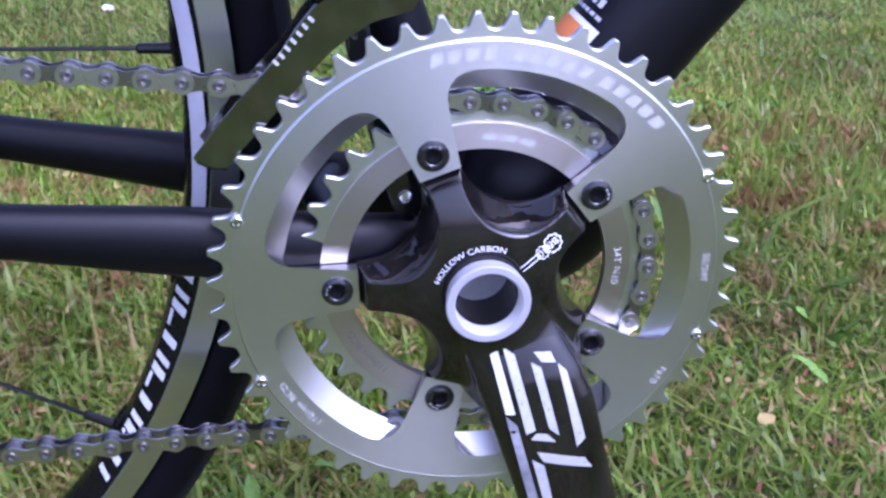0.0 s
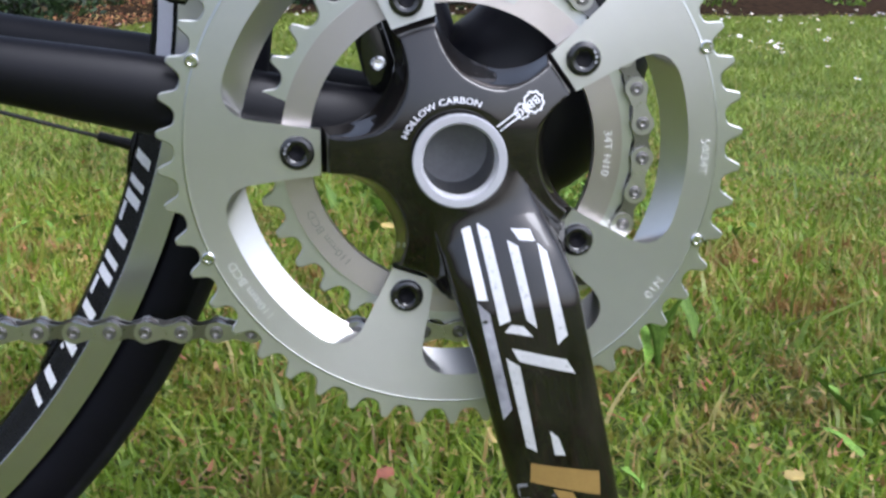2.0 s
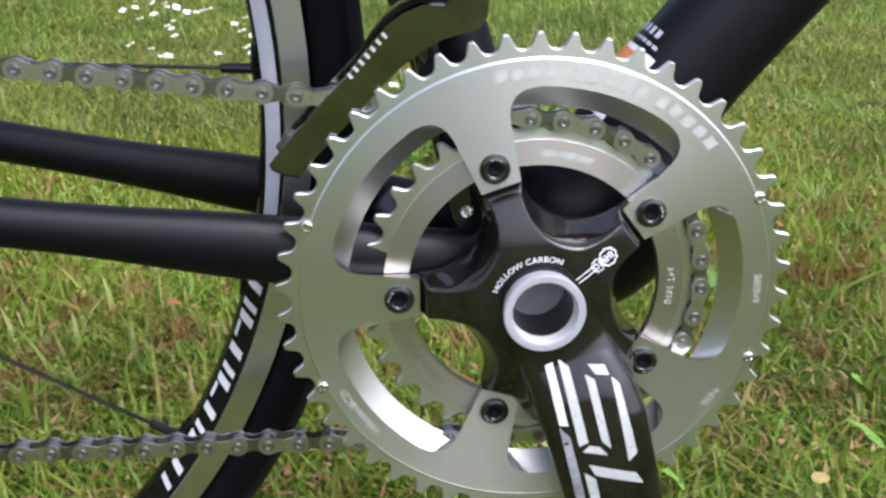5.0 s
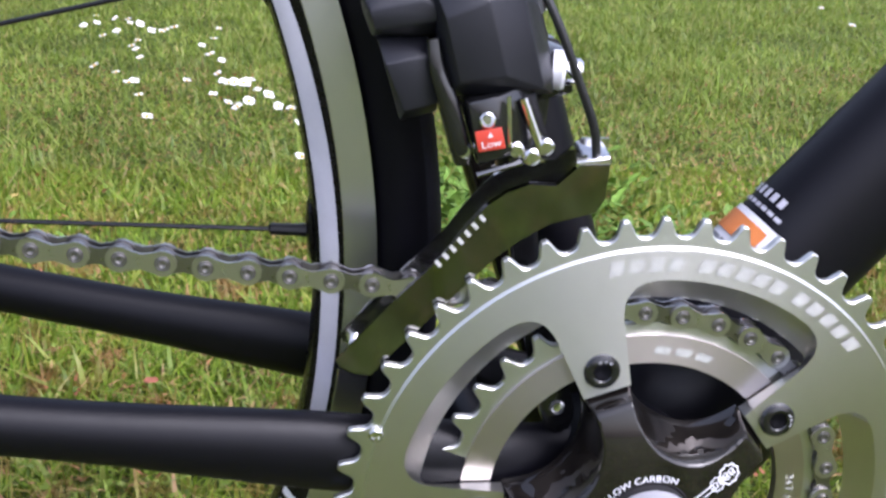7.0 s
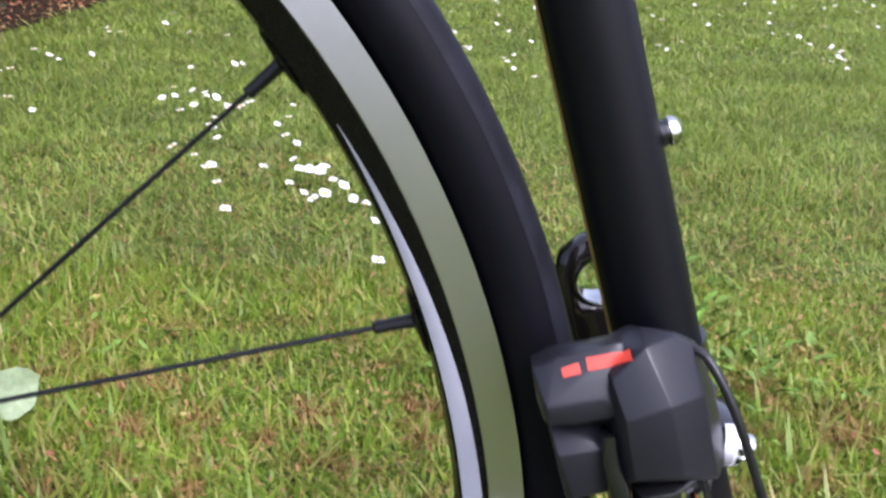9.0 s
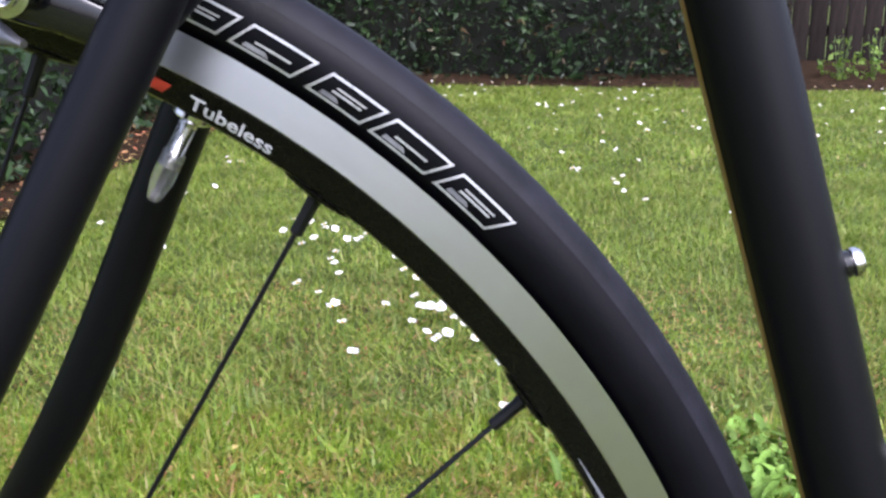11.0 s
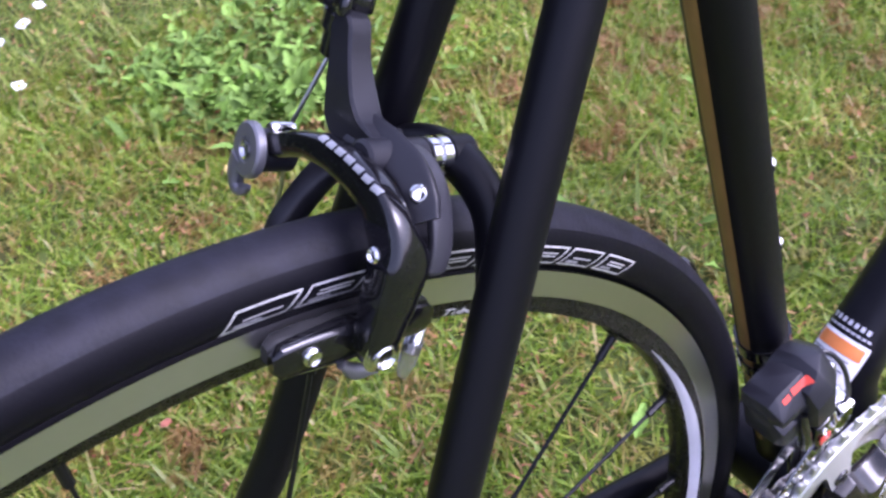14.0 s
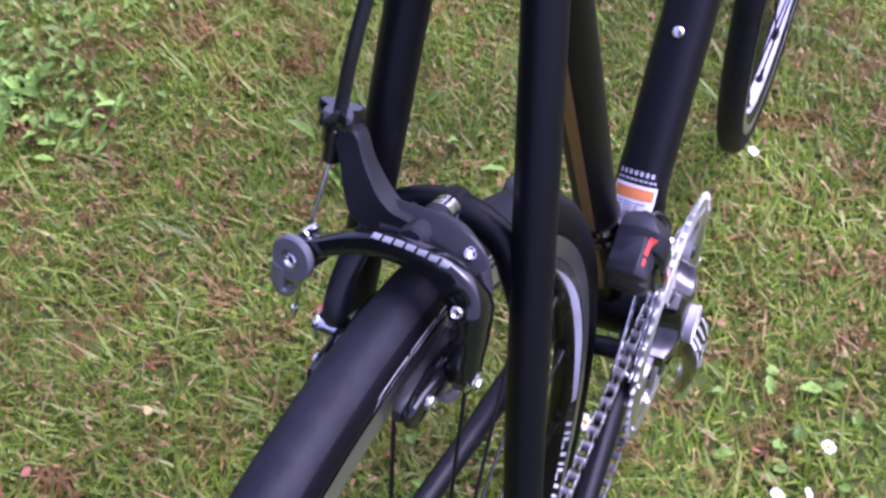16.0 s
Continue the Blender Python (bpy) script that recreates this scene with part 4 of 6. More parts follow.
# chainring bolts
for k in range(5):
    p = polar(0.055, 180 + 72 * k, RY + 0.001)
    bm = bmesh.new()
    knob(bm, p, (0, -1, 0), [(-0.0062, 0.0050), (0.0, 0.0060), (0.0018, 0.0060), (0.0025, 0.0055), (0.0029, 0.0044), (0.0027, 0.0034), (0.0024, 0.0030), (0.0013, 0.0029), (0.0013, 0.0)], 30)
    bolt = part("chainring_bolt", bm, M_BLACK, bike, "glossy black socket bolt", 25)
    # Matte black disc imitates the shade of a deeper socket.
    bm = bmesh.new()
    knob(bm, Vector((p.x, p.y - 0.0014, p.z)), (0, -1, 0), [(0, 0.0029), (0.0008, 0.0029), (0.0004, 0.0016), (0.0001, 0.0)], 6)
    part("socket", bm, M_RUBBER, bolt)
    bm = bmesh.new()
    for a in range(3):
        ang = 130 + 72 * k + 24 * a
        q = Vector((p.x, p.y - 0.0031, p.z)) + Vector((math.cos(radians(ang)), 0, math.sin(radians(ang)))) * 0.0042
        t = Vector((-math.sin(radians(ang)), 0, math.cos(radians(ang))))
        n = Vector((math.cos(radians(ang)), 0, math.sin(radians(ang))))
        vs = [bm.verts.new(q + t * x + n * z) for x, z in ((-0.0006, -0.0004), (0.0006, -0.0004), (0.0006, 0.0004), (-0.0006, 0.0004))]
        bm.faces.new(vs)
    part("bolt_mark", bm, M_GREY, bolt)

# left crank arm
LX = Vector((math.cos(radians(109.2)), 0, math.sin(radians(109.2))))
LW = Vector((-LX.z, 0, LX.x))
bm = bmesh.new()
pts = [BB + LX * s + Vector((0, y - 0.005, 0)) for s, y in ((-0.012, 0.052), (0.0, 0.054), (0.03, 0.058), (0.07, 0.063), (0.12, 0.064), (0.165, 0.062), (0.182, 0.061), (0.190, 0.061), (0.1935, 0.061))]
tube(bm, pts, [0.004, 0.008, 0.008, 0.008, 0.008, 0.0075, 0.0072, 0.0066, 0.003], [0.010, 0.020, 0.019, 0.0185, 0.0175, 0.0172, 0.0158, 0.0112, 0.003], (0, 1, 0), 36, 2.6)
left_crank = part("left_crank_arm", bm, M_CARBON, bike, "lacquered black carbon crank on the far side", 50)
LP = BB + LX * 0.1765
bm = bmesh.new()
tube(bm, [(LP.x, -0.02, LP.z), (LP.x, 0.12, LP.z)], 0.0096, None, (0, 0, 1), 36)
hole = part("cutter", bm, M_CARBON, None)
md = left_crank.modifiers.new("hole", "BOOLEAN")
md.operation, md.object, md.solver = "DIFFERENCE", hole, "EXACT"
bpy.context.view_layer.update()
done = bpy.data.meshes.new_from_object(left_crank.evaluated_get(bpy.context.evaluated_depsgraph_get()))
left_crank.modifiers.clear()
left_crank.data = done
bpy.data.objects.remove(hole)
bm = bmesh.new()
revolve(bm, [(0.0097, 0.0492), (0.0086, 0.0492), (0.0082, 0.0500), (0.0082, 0.0630), (0.0097, 0.0636)], Vector((LP.x, 0, LP.z)), 32)
part("pedal_insert", bm, M_STEEL, left_crank, "bright threaded steel insert")
bm = bmesh.new()
q = BB + LX * 0.150
for s0, s1, m in ((-0.006, 0.006, 0),):
    vs = [bm.verts.new(q + LX * a + LW * b + Vector((0, 0.0502, 0))) for a, b in ((-0.0055, -0.010), (0.0055, -0.010), (0.0055, 0.010), (-0.0055, 0.010))]
    bm.faces.new(vs)
part("bar_label", bm, M_WHITE, left_crank, "white label with dark bars")
bm = bmesh.new()
for i in range(7):
    b = -0.0085 + 0.0024 * i
    vs = [bm.verts.new(q + LX * x + LW * z + Vector((0, 0.0499, 0))) for x, z in ((-0.0045, b), (0.003, b), (0.003, b + 0.0010 + 0.0004 * (i % 2)), (-0.0045, b + 0.0010 + 0.0004 * (i % 2)))]
    bm.faces.new(vs)
part("label_bars", bm, M_GREY, left_crank)
bm = bmesh.new()
for s0, s1 in ((0.062, 0.075), (0.080, 0.089), (0.093, 0.099)):
    vs = [bm.verts.new(BB + LX * s + LW * w + Vector((0, 0.0484 if s < 0.07 else 0.0498, 0))) for s, w in ((s0, -0.007), (s1, -0.007), (s1, 0.007), (s0, 0.007))]
    bm.faces.new(vs)
part("silver_bar", bm, M_SILVERPRINT, left_crank)

# ---------------------------------------------------------------- chain
CY = -0.0428


def peanut(n=9):
    """The outline of a chain plate, along x, for two pins one pitch apart."""
    pts = []
    for k in range(n + 1):
        t = radians(-125 + 250 * k / n)
        pts.append((0.00635 + 0.0042 * math.cos(t), 0.0042 * math.sin(t)))
    pts.append((0.0, 0.0024))
    for k in range(n + 1):
        t = radians(55 + 250 * k / n)
        pts.append((-0.00635 + 0.0042 * math.cos(t), 0.0042 * math.sin(t)))
    pts.append((0.0, -0.0024))
    return pts


def link_mesh(outer):
    bm = bmesh.new()
    half = 0.0027 if outer else 0.0016
    o = Vector((0, 0, 0))
    for s in (-1, 1):
        plate(bm, [peanut()], s * half, s * (half + 0.0009), c=o)
    n = len(bm.faces)
    for x in (-0.00635, 0.00635):
        if outer:
            for s in (-1, 1):
                knob(bm, (x, s * (half + 0.0008), 0), (0, s, 0), [(0, 0.0025), (0.0002, 0.0025), (0.0003, 0.0021), (0.0002, 0.0019), (0.0005, 0.0017), (0.0006, 0.0011), (0.0004, 0.0008), (0.0004, 0)], 14)
        knob(bm, (x, -half, 0), (0, 1, 0), [(0, 0.0037 if not outer else 0.0018), (2 * half, 0.0037 if not outer else 0.0018)], 12)
    bm.faces.ensure_lookup_table()
    for f in bm.faces[n:]:
        f.material_index = 1
    me = bpy.data.meshes.new("link")
    bmesh.ops.recalc_face_normals(bm, faces=bm.faces)
    bm.to_mesh(me)
    bm.free()
    me.materials.append(M_CHAIN if outer else M_CHAIN_IN)
    me.materials.append(M_PIN)
    me.polygons.foreach_set("use_smooth", [True] * len(me.polygons))
    me.set_sharp_from_angle(angle=radians(35))
    return me


chain = new("chain")
chain.parent = bike
tagged(chain, "greyish steel chain on the small chainring")
PR = 0.0687
pins = []
step = 360 / 34
top, low = 90 - 7.5, -90 - 1.2
a = 7.4
while a + step < top:
    a += step
first = a
d = Vector((-math.cos(radians(7.5)), 0, math.sin(radians(7.5))))
start = polar(PR, top, CY)
used = PR * radians(top - first)
upper = []
s = 0.0127 - used
while s < 0.33:
    upper.append(start + d * s)
    s += 0.0127
pins = upper[::-1]
a = first
while a > low:
    pins.append(polar(PR, a, CY))
    a -= step
d = Vector((-math.cos(radians(1.2)), 0, math.sin(radians(1.2))))
start = polar(PR, low, CY)
s = 0.0127 - PR * radians(a + step - low)
while s < 0.30:
    pins.append(start + d * s + Vector((0, -0.012 * s, 0)))
    s += 0.0127
i7 = min(range(len(pins)), key=lambda i: (pins[i] - polar(PR, 7.4, CY)).length)
M_OUT, M_IN = link_mesh(True), link_mesh(False)
for i, (p, q) in enumerate(zip(pins, pins[1:])):
    ob = new("link", M_OUT if (i - i7) % 2 else M_IN)
    ob.parent = chain
    e = (q - p).normalized()
    side = Vector((0, 1, 0)) - e * e.y
    side.normalize()
    up = e.cross(side)
    ob.matrix_basis = Matrix.Translation((p + q) / 2) @ Matrix((e, side, up)).transposed().to_4x4()

# ---------------------------------------------------------------- front derailleur
def xyz(pts, y):
    return [Vector((x, y, z)) for x, z in pts]


bm = bmesh.new()
hull(bm, xyz([(-0.0706, 0.4323), (-0.0584, 0.4372), (-0.0525, 0.4162), (-0.0660, 0.4142)], -0.0540)
     + xyz([(-0.0655, 0.4515), (-0.0474, 0.4374)], -0.0465) + xyz([(-0.0745, 0.4425)], -0.0489) + xyz([(-0.0400, 0.4110)], -0.0465) + xyz([(-0.0690, 0.4090), (-0.0530, 0.4095)], -0.0460)
     + xyz([(-0.0506, 0.4495)], -0.0383) + xyz([(-0.0557, 0.4520)], -0.0395) + xyz([(-0.0339, 0.4130), (-0.0404, 0.4336), (-0.0475, 0.4478), (-0.0345, 0.4065), (-0.0700, 0.4060), (-0.0760, 0.4430), (-0.0646, 0.4518), (-0.0536, 0.4506)], -0.0330)
     + xyz([(-0.0360, 0.4130), (-0.0420, 0.4336), (-0.0490, 0.4430), (-0.0370, 0.4080), (-0.0700, 0.4080), (-0.0760, 0.4400), (-0.0646, 0.4470), (-0.0550, 0.4460)], -0.0200), 0.0006)
hull(bm, xyz([(-0.0918, 0.4336), (-0.0760, 0.4366), (-0.0700, 0.4330), (-0.0730, 0.4308), (-0.0900, 0.4280)], -0.0485)
     + xyz([(-0.0950, 0.4410), (-0.0932, 0.4321), (-0.0905, 0.4250), (-0.0885, 0.4450), (-0.0700, 0.4505), (-0.0720, 0.4250)], -0.0400)
     + xyz([(-0.0930, 0.4370), (-0.0873, 0.4400), (-0.0700, 0.4440), (-0.0900, 0.4250), (-0.0700, 0.4250)], -0.0210), 0.0007)
hull(bm, xyz([(-0.0872, 0.4182), (-0.0746, 0.4208), (-0.0715, 0.4070), (-0.0815, 0.4045)], -0.0475)
     + xyz([(-0.0893, 0.4250), (-0.0740, 0.4250), (-0.0710, 0.4030), (-0.0822, 0.4000)], -0.0405)
     + xyz([(-0.0893, 0.4260), (-0.0740, 0.4260), (-0.0710, 0.4020), (-0.0818, 0.3995)], -0.0210), 0.0007)
fd = part("front_derailleur", bm, M_PLASTIC, bike, "faceted charcoal motor body of the front derailleur", 25)
# side arm
bm = bmesh.new()
tube(bm, spline([(-0.0735, -0.0470, 0.4255), (-0.0725, -0.0480, 0.4180), (-0.0690, -0.0490, 0.4080), (-0.0655, -0.0490, 0.3960), (-0.0640, -0.0475, 0.3900)], 4), 0.0035, values([0.0022, 0.0026, 0.0030, 0.0032, 0.0028], 4), seg=14, power=3)
part("side_arm", bm, M_BLACK, fd)
bm = bmesh.new()
hull(bm, xyz([(-0.0635, 0.4085), (-0.0545, 0.4105), (-0.0525, 0.3925), (-0.0600, 0.3895)], -0.0535) + xyz([(-0.0655, 0.4085), (-0.0430, 0.4125), (-0.0365, 0.3940), (-0.0590, 0.3870)], -0.0440), 0.0009)
part("swing_link", bm, M_BLACK, fd, "glossy black swing link")
bm = bmesh.new()
knob(bm, (-0.0578, -0.0530, 0.4033), (0, -1, 0.1), [(0, 0.0024), (0.0014, 0.0024), (0.0018, 0.0019), (0.0010, 0.0012), (0.0010, 0)], 16)
part("limit_screw", bm, M_STEEL, fd, "small silver screw")
RX, RZ = Vector((0.985, 0, 0.17)), Vector((-0.17, 0, 0.985))
ro = Vector((-0.0602, -0.0539, 0.3942))


def on_red(u, v, lift=0.0):
    p = ro + RX * u + RZ * v
    return Vector((p.x, p.y - 0.0006 - lift, p.z))


bm = bmesh.new()
hull(bm, [on_red(u, v, l) for u, v in ((0, 0), (0.0080, 0), (0.0076, 0.0062), (-0.0004, 0.0062)) for l in (0, 0.0008)], 0.0002)
part("red_tab", bm, M_RED, fd, "small red tab")
bm = bmesh.new()
vv, ff = word("Low")
ww = max(v[0] for v in vv)
lay(bm, vv, ff, lambda u, v: on_red(0.0009 + 0.0060 * u / ww, 0.0010 + 0.0022 * v, 0.0012))
lay(bm, [(0.0032, 0.0040), (0.0048, 0.0040), (0.0040, 0.0056)], [(0, 1, 2)], lambda u, v: on_red(u, v, 0.0012))
part("tab_lettering", bm, M_WHITE, fd)
# bright link pieces
bm = bmesh.new()
rod(bm, (-0.0470, -0.050, 0.4090), (-0.0405, -0.0505, 0.3925), 0.0013, 10)
rod(bm, (-0.0515, -0.0515, 0.4100), (-0.0505, -0.0520, 0.3950), 0.0008, 8)
part("link_spring", bm, M_STEEL, fd)
bm = bmesh.new()
for x, z in ((-0.0485, 0.3935), (-0.0435, 0.3915), (-0.0395, 0.3945), (-0.0640, 0.3935)):
    knob(bm, (x, -0.0490, z), (0, -1, 0), [(0, 0.0026), (0.0022, 0.0026), (0.0028, 0.0018), (0.0028, 0)], 14)
part("link_rivet", bm, M_STEEL, fd)
bm = bmesh.new()
tube(bm, spline([(-0.0600, -0.0520, 0.3865), (-0.0540, -0.0525, 0.3885), (-0.0470, -0.0525, 0.3905)], 4), 0.0014, 0.0010, seg=8)
part("link_edge", bm, M_CHROME, fd)
# cage
CAGE = [(-0.0182, 0.3891), (-0.0188, 0.3777), (-0.0215, 0.3732), (-0.0354, 0.3698), (-0.0440, 0.3650), (-0.0520, 0.3589), (-0.0610, 0.3500), (-0.0686, 0.3420), (-0.0780, 0.3324), (-0.0858, 0.3246), (-0.0915, 0.3178), (-0.0965, 0.3185), (-0.1015, 0.3211), (-0.1027, 0.3236), (-0.0950, 0.3325), (-0.0860, 0.3425), (-0.0775, 0.3510), (-0.0692, 0.3593), (-0.0630, 0.3680), (-0.0562, 0.3757), (-0.0500, 0.3800), (-0.0431, 0.3827), (-0.0346, 0.3822), (-0.0292, 0.3872), (-0.0270, 0.3891)]
bm = bmesh.new()
zero = Vector((0, 0, 0))
inset = [((x + 0.055) * 0.985 - 0.055, (z - 0.355) * 0.97 + 0.355) for x, z in CAGE]
plate(bm, [inset], -0.0478, -0.0466, back=[CAGE], c=zero)
part("cage_plate", bm, M_CHROME, fd, "mirror polished outer cage plate", 20)
bm = bmesh.new()
plate(bm, [[(x + 0.002, z + 0.004) for x, z in CAGE]], -0.0355, -0.0345, c=zero)
part("cage_plate", bm, M_STEEL, fd, "inner cage plate")
bm = bmesh.new()
hull(bm, xyz([(-0.0292, 0.3890), (-0.0185, 0.3905), (-0.0185, 0.3880), (-0.0292, 0.3865)], -0.0476) + xyz([(-0.0270, 0.3920), (-0.0185, 0.3925), (-0.0185, 0.3900), (-0.0270, 0.3890)], -0.0345), 0.0004)
part("cage_bridge", bm, M_STEEL, fd)
bm = bmesh.new()
rod(bm, (-0.0975, -0.0470, 0.3235), (-0.0955, -0.0350, 0.3260), 0.0022, 12)
part("cage_screw", bm, M_STEEL, fd)
for i in range(7):
    t = i / 6.6
    bm = bmesh.new()
    p = Vector((-0.0700, 0, 0.3555)).lerp(Vector((-0.0555, 0, 0.3715)), t)
    dx, dz = Vector((0.67, 0, 0.74)), Vector((-0.74, 0, 0.67))
    vs = [bm.verts.new(p + dx * u + dz * v + Vector((0, -0.0481, 0))) for u, v in ((0, 0), (0.0013, 0), (0.0015, 0.0024), (0.0002, 0.0024))]
    bm.faces.new(vs)
    part("cage_mark", bm, M_RINGPRINT, fd)
# chain catcher hanging inside the small ring
bm = bmesh.new()
tube(bm, spline([(-0.0238, -0.0310, 0.2870), (-0.0250, -0.0310, 0.2910), (-0.0264, -0.0310, 0.2975), (-0.0330, -0.0305, 0.3220), (-0.0415, -0.0290, 0.3650), (-0.0390, -0.0260, 0.4050)], 5), values([0.0012, 0.0020, 0.0022, 0.0020, 0.0020, 0.0020], 5), values([0.0030, 0.0054, 0.0062, 0.0056, 0.0050, 0.0050], 5), seg=16, power=3.5)
part("chain_catcher", bm, M_BLACK, fd, "slim black chain catcher arm")
bm = bmesh.new()
knob(bm, (-0.0263, -0.0326, 0.2968), (0, -1, 0.1), [(0, 0.0028), (0.0012, 0.0028), (0.0018, 0.0021), (0.0010, 0.0013), (0.0009, 0)], 16)
part("adjusting_screw", bm, M_STEEL, fd, "small silver screw")
# clamp, fixing bolt, wire
bm = bmesh.new()
for s in (0.148, 0.168):
    c = SB + SEAT * s
    tube(bm, [c - SEAT * 0.005, c + SEAT * 0.005], 0.0155, seg=36)
part("clamp_band", bm, M_BLACK, fd)
bm = bmesh.new()
hull(bm, xyz([(-0.0400, 0.4200), (-0.0290, 0.4180), (-0.0270, 0.4060), (-0.0390, 0.4030)], -0.030) + xyz([(-0.0480, 0.4230), (-0.0290, 0.4200), (-0.0270, 0.4050), (-0.0450, 0.4010)], -0.012), 0.0012)
part("mount", bm, M_BLACK, fd)
bm = bmesh.new()
knob(bm, (-0.0345, -0.0300, 0.4135), (0.92, -0.18, -0.05), [(0, 0.0060), (0.0030, 0.0062), (0.0040, 0.0055)], 22)
part("fixing_washer", bm, M_WHITE, fd, "pale washer")
bm = bmesh.new()
knob(bm, (-0.0308, -0.0307, 0.4133), (0.92, -0.18, -0.05), [(0, 0.0044), (0.0045, 0.0042), (0.0056, 0.0034), (0.0050, 0.0020), (0.004, 0.0018), (0.004, 0)], 22)
part("fixing_bolt", bm, M_STEEL, fd, "silver socket bolt")
bm = bmesh.new()
tube(bm, spline([(-0.0540, -0.0330, 0.4470), (-0.0470, -0.0385, 0.4465), (-0.0420, -0.0430, 0.4400), (-0.0360, -0.0455, 0.4281), (-0.0290, -0.0455, 0.4116), (-0.0240, -0.0450, 0.3995), (-0.0222, -0.0440, 0.3905)], 6), 0.0014, seg=10)
part("wire", bm, M_CABLE, fd, "thin black electric wire")
bm = bmesh.new()
knob(bm, (-0.0480, -0.0445, 0.4366), (0.75, -0.65, 0.1), [(0, 0.0016), (0.0009, 0.0016), (0.0012, 0.0011), (0.0012, 0)], 12)
part("cover_screw", bm, M_BLACK, fd)


def draped(name, outline, target, mat, parent, toward, lift=0.0004, cuts=3, label=""):
    """A thin print laid on a part along a direction."""
    tmp = bmesh.new()
    tmp.from_mesh(target.data)
    tree = BVHTree.FromBMesh(tmp)
    bm = bmesh.new()
    d = Vector(toward).normalized()

    def place(u, v):
        o = Vector((u, -0.0450, v)) - d * 0.15
        hit, nrm, _, _ = tree.ray_cast(o, d)
        return (hit + nrm * lift) if hit else Vector((u, -0.045, v))
    strip(bm, outline, place, cuts * 2, cuts)
    tmp.free()
    return part(name, bm, mat, parent, label)


draped("red_mark", [(-0.0804, 0.4435), (-0.0683, 0.4462), (-0.0691, 0.4506), (-0.0813, 0.4479)], fd, M_RED, fd, (0.17, 0.83, -0.53), label="red emblem")
draped("red_mark", [(-0.0870, 0.4412), (-0.0822, 0.4427), (-0.0832, 0.4463), (-0.0880, 0.4444)], fd, M_RED, fd, (0.17, 0.83, -0.53), label="red emblem")

# ---------------------------------------------------------------- rear brake
BO = Vector((-0.2586, -0.001, 0.6704))
BU, BA = Vector((0.441, 0, 0.8975)), Vector((-0.8975, 0, 0.441))


def bk(y, u, a):
    return BO + Vector((0, y, 0)) + BU * u + BA * a


def arm(name, pts, wide, thick, mat, parent, label="", n=6, power=2.8):
    bm = bmesh.new()
    tube(bm, spline([bk(*p) for p in pts], n), values(thick, n), values(wide, n), BA, 20, power)
    return part(name, bm, mat, parent, label, 50)


def flat_arm(name, outline, depth, half, mat, parent, label="", bev=0.0009, n=4):
    """A plate cut to a smooth outline in the brake's plane; depth(y) and half(y) give its place and half thickness along the axis."""
    m = len(outline)
    loop = []
    for i in range(m):
        p0, p1, p2, p3 = [Vector((*outline[(i + j) % m], 0)) for j in (-1, 0, 1, 2)]
        for k in range(n):
            t = k / n
            loop.append(0.5 * (2 * p1 + (p2 - p0) * t + (2 * p0 - 5 * p1 + 4 * p2 - p3) * t * t + (3 * p1 - p0 - 3 * p2 + p3) * t ** 3))
    area = sum(a.x * b.y - b.x * a.y for a, b in zip(loop, loop[1:] + loop[:1]))
    s = 1 if area > 0 else -1
    small = []
    for a, b, c in zip(loop[-1:] + loop[:-1], loop, loop[1:] + loop[:1]):
        d = (c - a).normalized()
        small.append(b + Vector((-d.y, d.x, 0)) * bev * s)
    bm = bmesh.new()
    rings = []
    for lp, sg, off in ((small, 1, 0.0), (loop, 1, -bev), (loop, -1, -bev), (small, -1, 0.0)):
        rings.append([bm.verts.new(bk(p.x, p.y, depth(p.x) + sg * (half(p.x) + off))) for p in lp])
    for a, b in zip(rings, rings[1:]):
        join(bm, a, b)
    flat = [Vector((p.x, p.y, 0)) for p in small]
    for t in tessellate_polygon([flat]):
        bm.faces.new([rings[0][i] for i in t])
        bm.faces.new([rings[3][i] for i in t])
    return part(name, bm, mat, parent, label, 30)


def steps(*pairs):
    ks, vs = [p[0] for p in pairs], [p[1] for p in pairs]
    return lambda y: float(np.interp(y, ks, vs))


bm = bmesh.new()
knob(bm, bk(0, 0, 0.004), -BA, [(0, 0.0050), (0.0006, 0.0064), (0.0034, 0.0064), (0.0038, 0.0052), (0.0046, 0.0052), (0.0050, 0.0066), (0.0084, 0.0066), (0.0090, 0.0045), (0.020, 0.0045)], 26)
brake = part("rear_brake", bm, M_STEEL, bike, "dual pivot rear brake in satin and gloss black alloy")
bm = bmesh.new()
knob(bm, bk(0, 0, 0.0290), -BA, [(0, 0.0050), (0.001, 0.0062), (0.024, 0.0062), (0.0245, 0.0055)], 26)
part("pivot_spacer", bm, M_ARM, brake)
